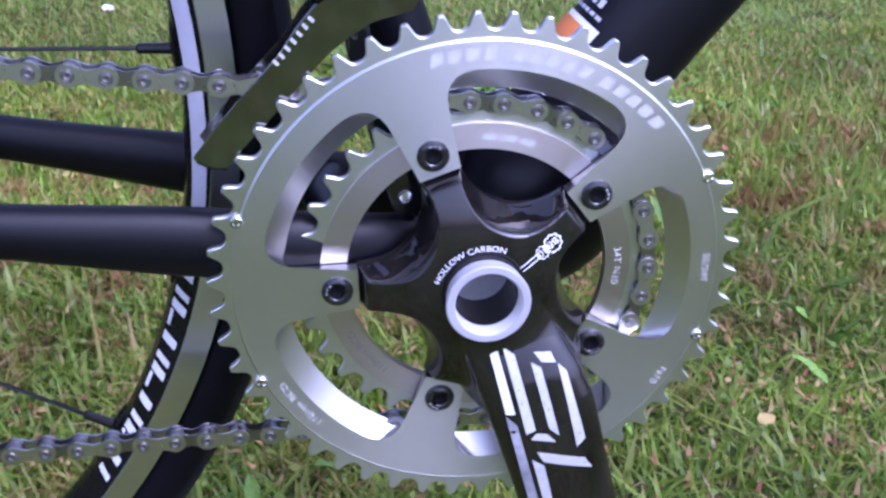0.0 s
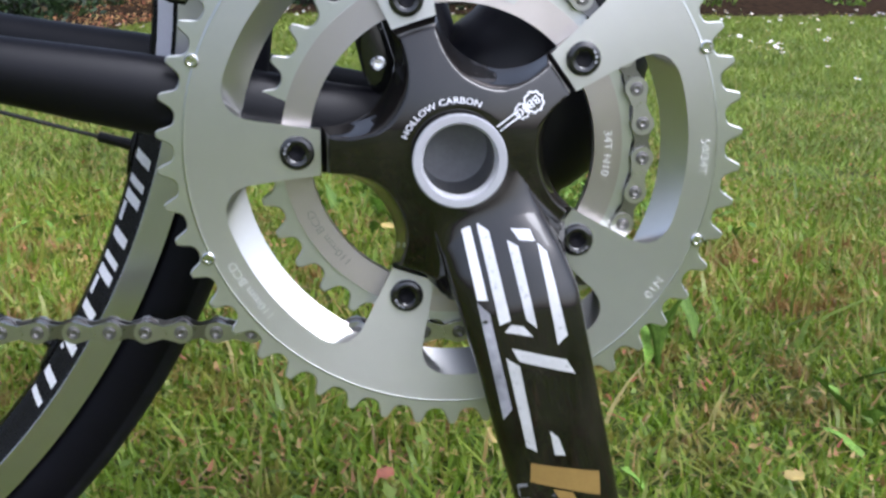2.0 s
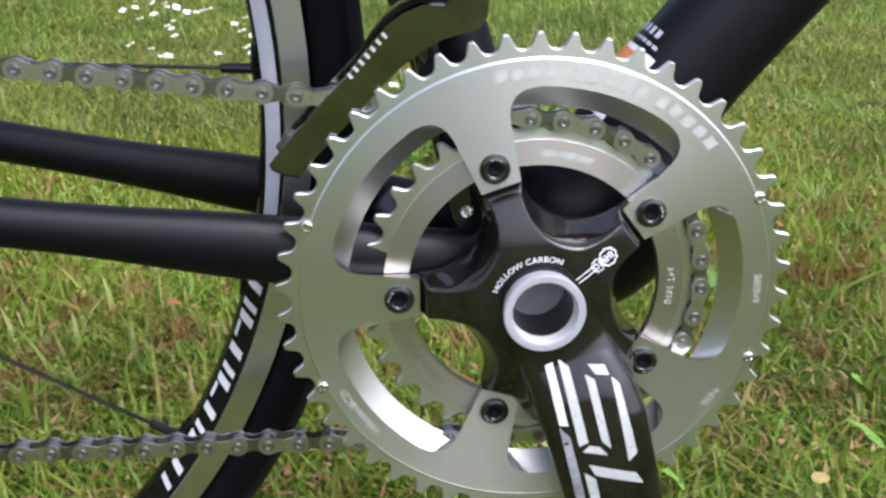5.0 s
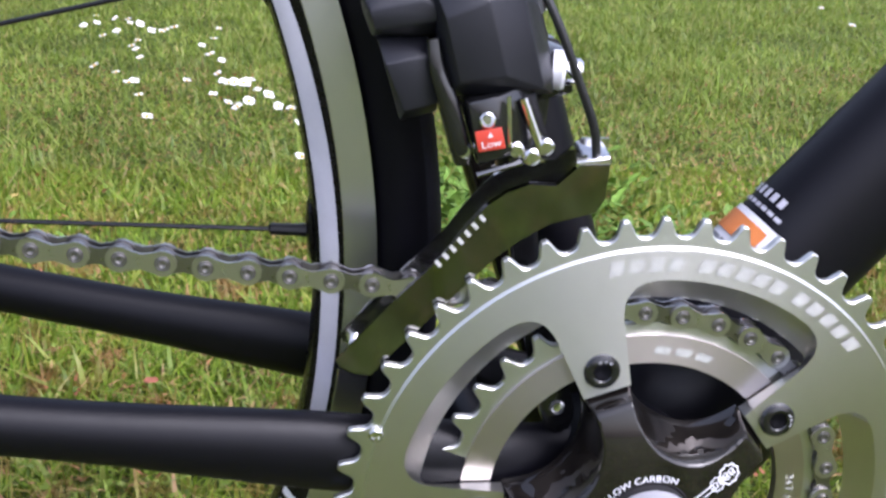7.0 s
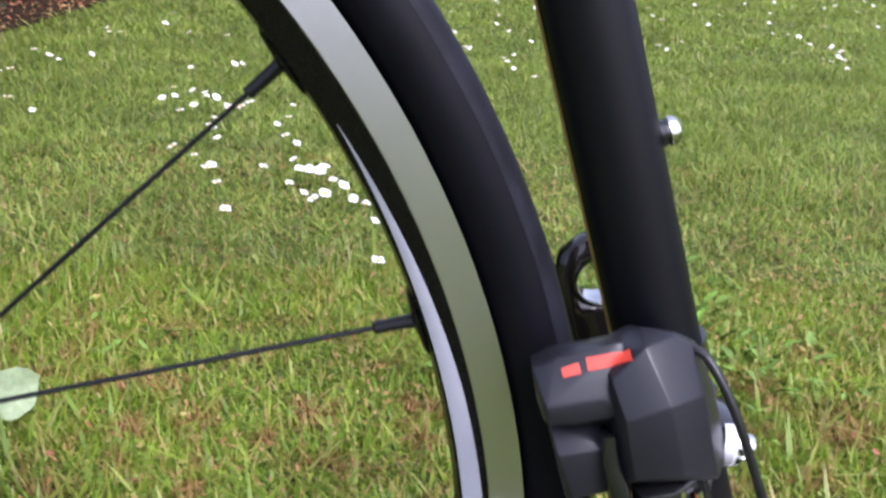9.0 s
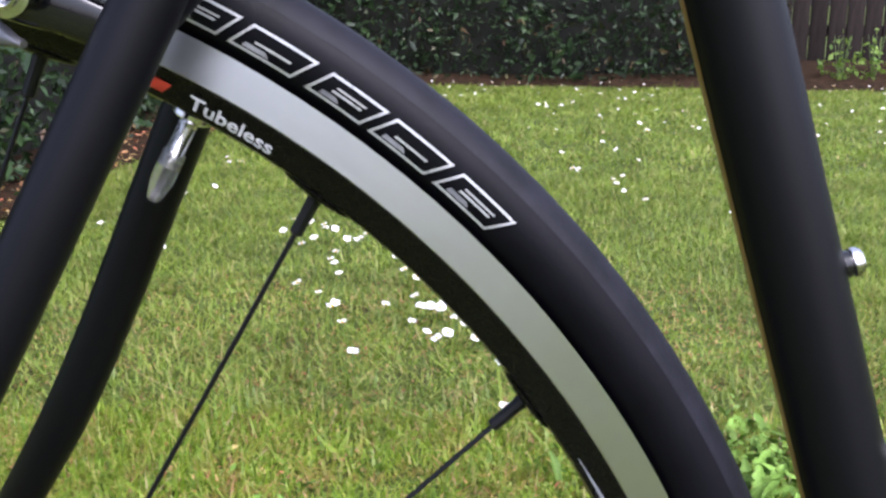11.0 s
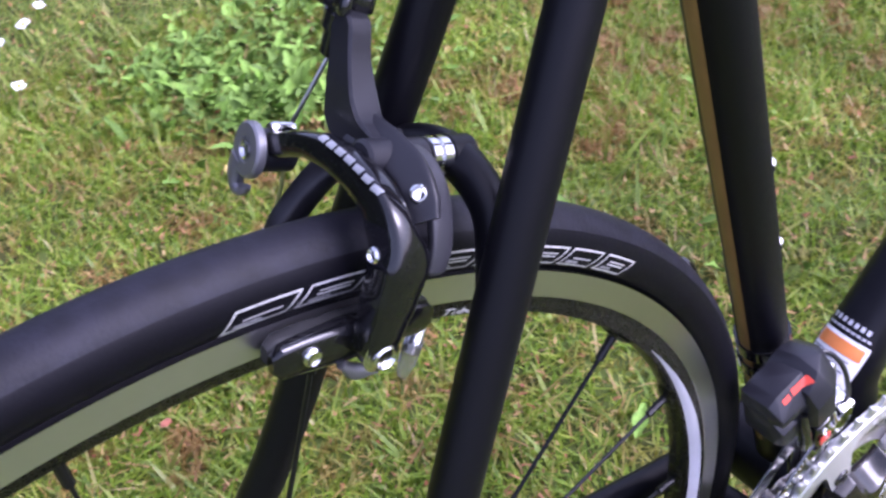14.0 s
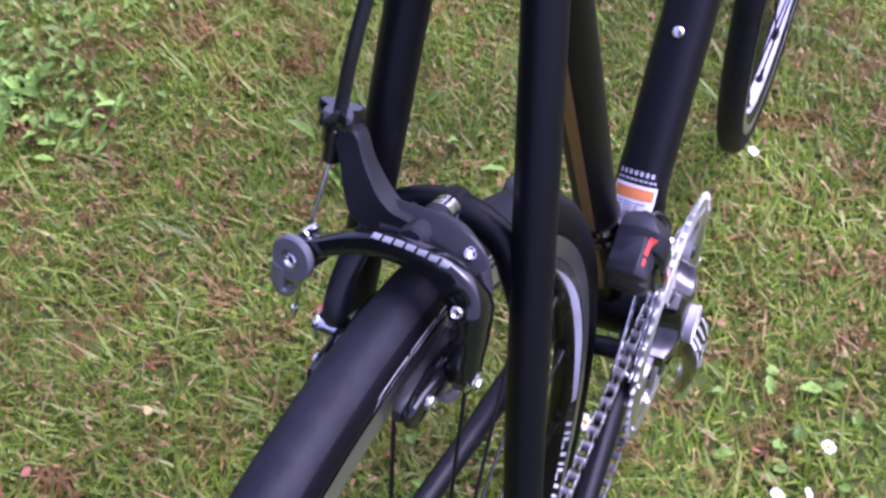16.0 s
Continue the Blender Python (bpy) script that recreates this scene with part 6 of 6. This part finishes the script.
def leaves_mesh(name, mat, centre, size, normal_spread, aspect, label, category, up=0.6):
    """Small pointed leaves with a fold, joined into one mesh."""
    n = len(centre)
    nrm = rng.normal(0, normal_spread, (n, 3)) + np.array([0, -0.2, up])
    nrm /= np.linalg.norm(nrm, axis=1)[:, None]
    a = rng.normal(0, 1, (n, 3))
    d = a - nrm * (a * nrm).sum(1)[:, None]
    d /= np.linalg.norm(d, axis=1)[:, None]
    s = np.cross(nrm, d)
    L, W = size[:, None], (size * aspect)[:, None]
    pts = [centre - d * L * 0.5, centre + s * W * 0.5 - d * L * 0.05 + nrm * L * 0.08, centre + d * L * 0.5 - nrm * L * 0.06, centre - s * W * 0.5 - d * L * 0.05 + nrm * L * 0.08, centre - d * L * 0.02]
    co = np.stack(pts, 1).reshape(-1, 3)
    tri = np.array([[0, 1, 4], [1, 2, 4], [2, 3, 4], [3, 0, 4]])
    faces = (np.arange(n)[:, None, None] * 5 + tri[None]).reshape(-1, 3)
    me = bpy.data.meshes.new(name)
    me.vertices.add(len(co))
    me.vertices.foreach_set("co", co.astype(np.float32).ravel())
    me.loops.add(faces.size)
    me.loops.foreach_set("vertex_index", faces.astype(np.int32).ravel())
    me.polygons.add(len(faces))
    me.polygons.foreach_set("loop_start", (np.arange(len(faces)) * 3).astype(np.int32))
    me.update(calc_edges=True)
    me.materials.append(mat)
    return tagged(new(name, me), label, category, kind="stuff")


M_CLOVER = leaf_material("clover_leaves", [(0.0, (0.10, 0.165, 0.016)), (0.5, (0.175, 0.245, 0.028)), (0.8, (0.26, 0.30, 0.05)), (1.0, (0.36, 0.20, 0.07))], 0.5, 0.3)
base = scatter(26000, -0.95, 1.3, -0.42, 2.0, 1.2)
base[:, 2] += rng.uniform(0.006, 0.024, len(base))
leaves_mesh("clover", M_CLOVER, base, rng.gamma(5, 0.0008, len(base)) + 0.002, 0.7, 0.6, "small round clover and moss leaves in the lawn", "clover", 1.0)


# litter on the bare bed
n = 5000
p = np.stack([rng.uniform(-2.0, -1.1, n), rng.uniform(1.2, 7.4, n)], 1)
p = p[p[:, 0] < bed_line(p[:, 1]) + 0.03 - rng.exponential(0.03, n)]
base = np.column_stack([p, 0.012 + 0.075 * np.clip((bed_line(p[:, 1]) - p[:, 0]) / 0.9, 0, 1) + rng.uniform(0.0, 0.02, len(p))])
leaves_mesh("leaf_litter", M_DRY, base, rng.uniform(0.010, 0.030, len(base)), 0.5, 0.5, "brown needles and leaf litter on the bare soil", "leaf litter", 1.0)


def hedge(name, x0, x1, y0, y1, h, n, label):
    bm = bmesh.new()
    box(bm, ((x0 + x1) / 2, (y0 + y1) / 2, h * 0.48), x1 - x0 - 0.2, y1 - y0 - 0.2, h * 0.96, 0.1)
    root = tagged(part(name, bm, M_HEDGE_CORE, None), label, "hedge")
    u = rng.uniform(0, 1, (n, 3))
    p = np.stack([x0 + (x1 - x0) * u[:, 0], y0 + (y1 - y0) * u[:, 1], 0.04 + h * u[:, 2] ** 1.1], 1)
    # push leaves outwards to the faces
    side = rng.integers(0, 3, n)
    p[side == 0, 0] = np.where(rng.uniform(0, 1, (side == 0).sum()) < 0.8, x1, x0) + rng.normal(0, 0.07, (side == 0).sum())
    p[side == 1, 1] = np.where(rng.uniform(0, 1, (side == 1).sum()) < 0.8, y0, y1) + rng.normal(0, 0.07, (side == 1).sum())
    p[side == 2, 2] = h * 0.97 + rng.normal(0, 0.05, (side == 2).sum())
    bulge = np.array([noise.noise((a * 1.6, b * 1.6, c * 1.6)) for a, b, c in p])
    p[:, 0] += 0.16 * bulge
    p[:, 1] -= 0.16 * bulge
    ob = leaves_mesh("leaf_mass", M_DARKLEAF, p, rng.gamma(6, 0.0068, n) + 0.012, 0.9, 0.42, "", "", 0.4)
    ob.parent = root
    return root


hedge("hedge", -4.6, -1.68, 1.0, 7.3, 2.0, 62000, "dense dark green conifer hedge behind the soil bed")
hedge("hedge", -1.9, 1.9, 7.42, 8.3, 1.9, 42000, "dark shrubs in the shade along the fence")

fence = new("fence")
fence.location = (0, 0, 0)
tagged(fence, "weathered dark brown upright board fence behind the lawn", "fence")
bm = bmesh.new()
box(bm, (0, 0, 0.95), 0.135, 0.022, 1.9, 0.004)
first_board = part("board", bm, M_PLANK, fence)
first_board.location = (-5.0, 8.6, 0)
for i in range(1, 88):
    ob = new("board", first_board.data)
    ob.parent = fence
    ob.location = (-5.0 + 0.145 * i, 8.6 + 0.006 * math.sin(i * 2.1), -0.01 + 0.015 * math.sin(i * 5.3))
for z in (0.35, 1.55):
    bm = bmesh.new()
    box(bm, (1.3, 8.64, z), 12.8, 0.045, 0.09, 0.004)
    part("rail", bm, M_PLANK, fence)

# leafy shoots at the fence's foot
for i, (x, y) in enumerate(((2.35, 7.4), (2.62, 7.5), (1.15, 7.75), (3.6, 7.5))):
    n = 90
    a = rng.uniform(0, 6.28, n)
    r = rng.uniform(0, 0.16, n)
    c = np.stack([x + r * np.cos(a), y + r * np.sin(a), rng.uniform(0.03, 0.42 if i != 2 else 0.9, n) * (1 - 0.6 * r / 0.16)], 1)
    bm = bmesh.new()
    for k in range(5):
        rod(bm, (x, y, 0), (x + 0.06 * math.cos(k * 1.3), y + 0.06 * math.sin(k * 1.3), 0.36), 0.003, 6, 0.0015)
    root = tagged(part("shrub", bm, M_STEM, None), "leafy light green shoots at the foot of the fence", "shrub", "shoots by the fence")
    ob = leaves_mesh("leaf_mass", M_WEED, c, rng.uniform(0.03, 0.07, n), 0.8, 0.55, "", "", 0.5)
    ob.parent = root

# ---------------------------------------------------------------- weeds, fallen leaves, flowers
def leaf_shape(seed):
    """A broad, wavy leaf along x, one long, folded along its midrib and bent down at the tip."""
    r = random.Random(seed)
    bm = bmesh.new()
    nu, ph, k = 9, r.uniform(0, 6), r.choice((2.0, 3.0, 4.0))
    rows = []
    bend = r.uniform(0.1, 0.45)
    for i in range(nu + 1):
        u = i / nu
        w = 0.5 * (math.sin(math.pi * min(u ** 0.9, 1.0)) ** 0.65 * (1 + 0.22 * math.sin(k * 6.28 * u + ph)) + 0.08 * (1 - u))
        z = 0.25 * u - bend * u * u
        rows.append([bm.verts.new((u, w * q, z + (0.16 + 0.06 * math.sin(9 * u + ph + q)) * abs(w * q))) for q in (-1, -0.5, 0, 0.5, 1)])
    for a, b in zip(rows, rows[1:]):
        for j in range(4):
            bm.faces.new((a[j], b[j], b[j + 1], a[j + 1]))
    me = bpy.data.meshes.new("leaf")
    bm.to_mesh(me)
    bm.free()
    me.materials.append(M_LEAF)
    me.polygons.foreach_set("use_smooth", [True] * len(me.polygons))
    return me


LEAVES = [leaf_shape(i) for i in range(8)]


def weed(x, y, n, length, width, label, spread=0.05, rise=0.6, small=0):
    root = thing("weed", label, "weed", "broad-leaved weeds", at=(x, y, 0))
    for i in range(n):
        ob = new("leaf", LEAVES[int(rng.integers(0, 8))])
        ob.parent = root
        L = length * rng.uniform(0.5, 1.05)
        W = width * 2.0 * rng.uniform(0.7, 1.2)
        up = math.degrees(math.atan2(rise, 0.75)) * rng.uniform(0.4, 1.35)
        ob.matrix_basis = pose(rng.normal(0, spread), rng.normal(0, spread), rng.uniform(0.0, 0.008), 0, -up, rng.uniform(0, 360)) @ Matrix.Diagonal((L, W, L, 1))
    if small:
        c = np.stack([rng.normal(0, spread * 1.15, small), rng.normal(0, spread * 1.15, small), rng.uniform(0.010, 0.042, small)], 1)
        ob = leaves_mesh("foliage", M_WEED, c, rng.uniform(0.007, 0.017, small), 0.55, 0.45, "", "", 0.9)
        ob.parent = root


weed(0.13, 0.97, 230, 0.050, 0.0078, "bright green tuft of broad-leaved weeds in the lawn", 0.062, 0.7, 260)
weed(0.06, 1.10, 120, 0.046, 0.0070, "bright green broad-leaved weeds in the lawn", 0.055, 0.6, 150)
weed(0.31, 0.92, 60, 0.040, 0.0060, "bright green broad-leaved weeds in the lawn", 0.07, 0.55, 100)
weed(0.24, 1.12, 90, 0.042, 0.0064, "bright green broad-leaved weeds in the lawn", 0.07, 0.55, 120)
weed(0.20, 0.80, 45, 0.034, 0.0055, "low bright green weeds at the edge of a tuft", 0.06, 0.5, 100)
weed(0.21, 0.43, 4, 0.080, 0.006, "single tall plantain blades in the lawn", 0.03, 1.6)
weed(0.115, 0.065, 4, 0.038, 0.008, "broad plantain leaves in the lawn", 0.012, 1.0)
weed(-0.10, 0.14, 6, 0.040, 0.006, "plantain blades in the lawn", 0.03, 0.9)
weed(-0.16, 0.02, 6, 0.055, 0.006, "plantain blades in the lawn", 0.025, 0.7)
weed(0.06, -0.17, 18, 0.026, 0.006, "low broad-leaved weeds in the lawn", 0.05, 0.4)
weed(0.34, 0.30, 6, 0.050, 0.006, "plantain blades in the lawn", 0.05, 0.8)
weed(0.12, 0.16, 5, 0.040, 0.006, "broad plantain leaves in the lawn", 0.05, 0.5)
weed(-0.03, 0.05, 6, 0.030, 0.005, "broad low leaves beside a daisy", 0.03, 0.4)
weed(-0.45, 0.95, 10, 0.035, 0.005, "low broad leaves in the lawn", 0.06, 0.5)
weed(0.55, 0.75, 8, 0.035, 0.005, "low broad leaves in the lawn", 0.08, 0.5)


def fallen_leaf(x, y, z, size, mat, label, turn=0.0, tilt=25):
    bm = bmesh.new()
    nu, nv = 8, 6
    rows = []
    for i in range(nu + 1):
        u = i / nu
        w = size * 0.36 * math.sin(math.pi * min(u * 0.93 + 0.05, 1)) ** 0.8
        rows.append([bm.verts.new((size * (u - 0.5), w * (2 * j / nv - 1) * (1 + 0.12 * math.sin(9 * u + j)), 0.16 * abs(w * (2 * j / nv - 1)) + 0.06 * size * math.sin(5 * u + 2 * j / nv))) for j in range(nv + 1)])
    for a, b in zip(rows, rows[1:]):
        for j in range(nv):
            bm.faces.new((a[j], b[j], b[j + 1], a[j + 1]))
    ob = tagged(part("fallen_leaf", bm, mat, None, angle=80), label, "leaf", "fallen leaves")
    ob.matrix_basis = pose(x, y, z, tilt, 0, turn)


M_PALE = material("pale_green_leaf", (0.17, 0.24, 0.11), 0.55, vary=0.2, scale=25, second=(0.28, 0.34, 0.19))
M_YELLOW = material("yellowed_leaf", (0.40, 0.30, 0.09), 0.6, vary=0.2, scale=60)
M_RUST = material("rusty_leaf", (0.26, 0.085, 0.045), 0.7, vary=0.3, scale=60)
fallen_leaf(-0.522, 0.745, 0.036, 0.080, M_PALE, "large pale green fallen leaf with a red spot", 60, 62)
fallen_leaf(-0.536, 0.737, 0.050, 0.014, M_RUST, "small rust-red leaf lying on a pale leaf", 30, 62)
fallen_leaf(0.0, 0.83, 0.03, 0.018, M_YELLOW, "small yellowed leaf on the grass", 20)
fallen_leaf(0.05, 0.22, 0.035, 0.016, M_YELLOW, "small yellowed leaf on the grass", 80, 60)
fallen_leaf(0.23, 0.16, 0.03, 0.014, M_YELLOW, "small yellow petal-like leaf on the grass", 10)
fallen_leaf(-0.02, 0.18, 0.03, 0.014, M_RUST, "small rust-red leaf on the grass", 40)
for i in range(14):
    fallen_leaf(rng.uniform(-0.6, 0.8), rng.uniform(-0.1, 1.5), 0.026, rng.uniform(0.007, 0.013), M_RUST if i % 3 else M_YELLOW, "small withered leaf on the grass" if i % 3 else "small yellowed leaf on the grass", rng.uniform(0, 360), rng.uniform(0, 40))


def build_daisy():
    root = thing("daisy", "white daisy with a yellow centre in the lawn", "daisy", "daisies in the lawn")
    bm = bmesh.new()
    tube(bm, spline([(0.004, 0, -0.062), (0.004, 0, -0.035), (0.002, 0, -0.015), (0, 0, -0.001)], 3), 0.0008, seg=6)
    part("stem", bm, M_STEM, root)
    bm = bmesh.new()
    for k in range(17):
        a = 2 * math.pi * k / 17 + 0.08 * math.sin(k * 7)
        L = 0.0098 + 0.0012 * math.sin(k * 3.1)
        c, s = math.cos(a), math.sin(a)
        rows = []
        for u, w in ((0.22, 0.0007), (0.55, 0.0015), (0.85, 0.0016), (1.0, 0.0006)):
            z = 0.0016 * math.sin(u * 2.2 + k) * 0.6 + 0.0022 * u
            rows.append([bm.verts.new((c * L * u - s * w * q, s * L * u + c * w * q, z)) for q in (-1, 1)])
        for p, q in zip(rows, rows[1:]):
            bm.faces.new((p[0], p[1], q[1], q[0]))
    part("petals", bm, M_PETAL, root, "white ray petals")
    bm = bmesh.new()
    knob(bm, (0, 0, 0), (0, 0, 1), [(0, 0.0030), (0.0012, 0.0032), (0.0026, 0.0024), (0.0032, 0.0010), (0.0033, 0)], 14)
    part("disc", bm, M_DISC, root, "yellow centre")
    return root


daisy = build_daisy()
daisy.matrix_basis = pose(-0.0085, 0.012, 0.0615, 42, 0, 5) @ Matrix.Scale(0.9, 4)
FLOWERS = [(-1.02, 2.28), (-1.16, 2.40), (-1.14, 2.58), (-0.94, 2.20), (-1.07, 2.82), (-1.03, 2.74), (-0.98, 2.9), (-0.66, 2.7), (-0.68, 2.39), (-0.65, 2.40), (-0.67, 2.5), (-0.62, 2.48),
           (-0.58, 2.43), (-0.61, 2.25), (-0.59, 2.32), (-0.55, 2.42), (-0.50, 2.26), (-0.47, 2.28), (-0.46, 2.37), (-0.55, 2.77), (-0.51, 2.13), (-0.50, 2.03), (-0.48, 1.95), (-0.56, 1.88),
           (-0.50, 1.78), (-0.46, 1.74), (-0.46, 1.68), (-0.43, 1.60), (-0.37, 2.13), (-0.35, 2.34), (-0.34, 2.0), (-0.31, 1.93), (-0.29, 1.70), (-0.27, 1.72), (-0.25, 1.70), (-0.30, 1.62),
           (-0.27, 1.57), (-0.22, 1.63), (-0.20, 1.61), (-0.18, 1.54), (-0.25, 1.52), (-0.13, 1.47), (-0.11, 1.34), (-0.14, 1.38), (-0.04, 1.48), (-0.02, 1.40), (-0.06, 1.37), (-0.11, 2.07),
           (0.13, 3.66), (0.16, 3.3), (0.26, 3.15), (0.26, 2.89), (0.14, 3.28), (0.34, 3.74), (0.35, 4.25), (0.98, 3.68), (0.86, 3.43), (1.50, 4.0), (1.50, 3.76), (1.57, 3.72)]
FLOWERS += [(1.37, 3.31), (1.41, 3.33), (1.48, 3.39), (1.40, 3.17), (1.56, 3.6), (-0.65, 3.35), (-0.78, 3.38), (-0.9, 3.6), (-1.08, 3.5), (-1.04, 3.36), (-0.92, 3.88), (-0.22, 3.28), (0.418, -0.042), (0.067, -0.208), (0.001, -0.176), (0.015, -0.202), (1.35, 2.69), (1.33, 2.45)]
spots = list(FLOWERS)
for i in range(230):
    x, y = rng.uniform(-1.2, 3.6), rng.uniform(2.6, 7.0)
    if i > 110:
        y = rng.uniform(4.2, 7.0)
    if i <= 110 and rng.uniform() < 0.22:
        k = FLOWERS[int(rng.integers(0, 72))]
        x, y = k[0] + rng.normal(0, 0.05), k[1] + rng.normal(0, 0.10)
    if x > bed_line(y) + 0.1:
        spots.append((x, y))
for i, (x, y) in enumerate(spots):
    big = 0.95 if y > 1.2 else 0.62
    ob = copy_thing(daisy, pose(x, y, rng.uniform(0.030, 0.044) + (0.020 if y > 2.5 else 0.0), rng.uniform(-5, 40), 0, rng.uniform(-70, 70)))
    k = rng.uniform(0.85, 1.25) * big
    ob.scale = (k, k, k)
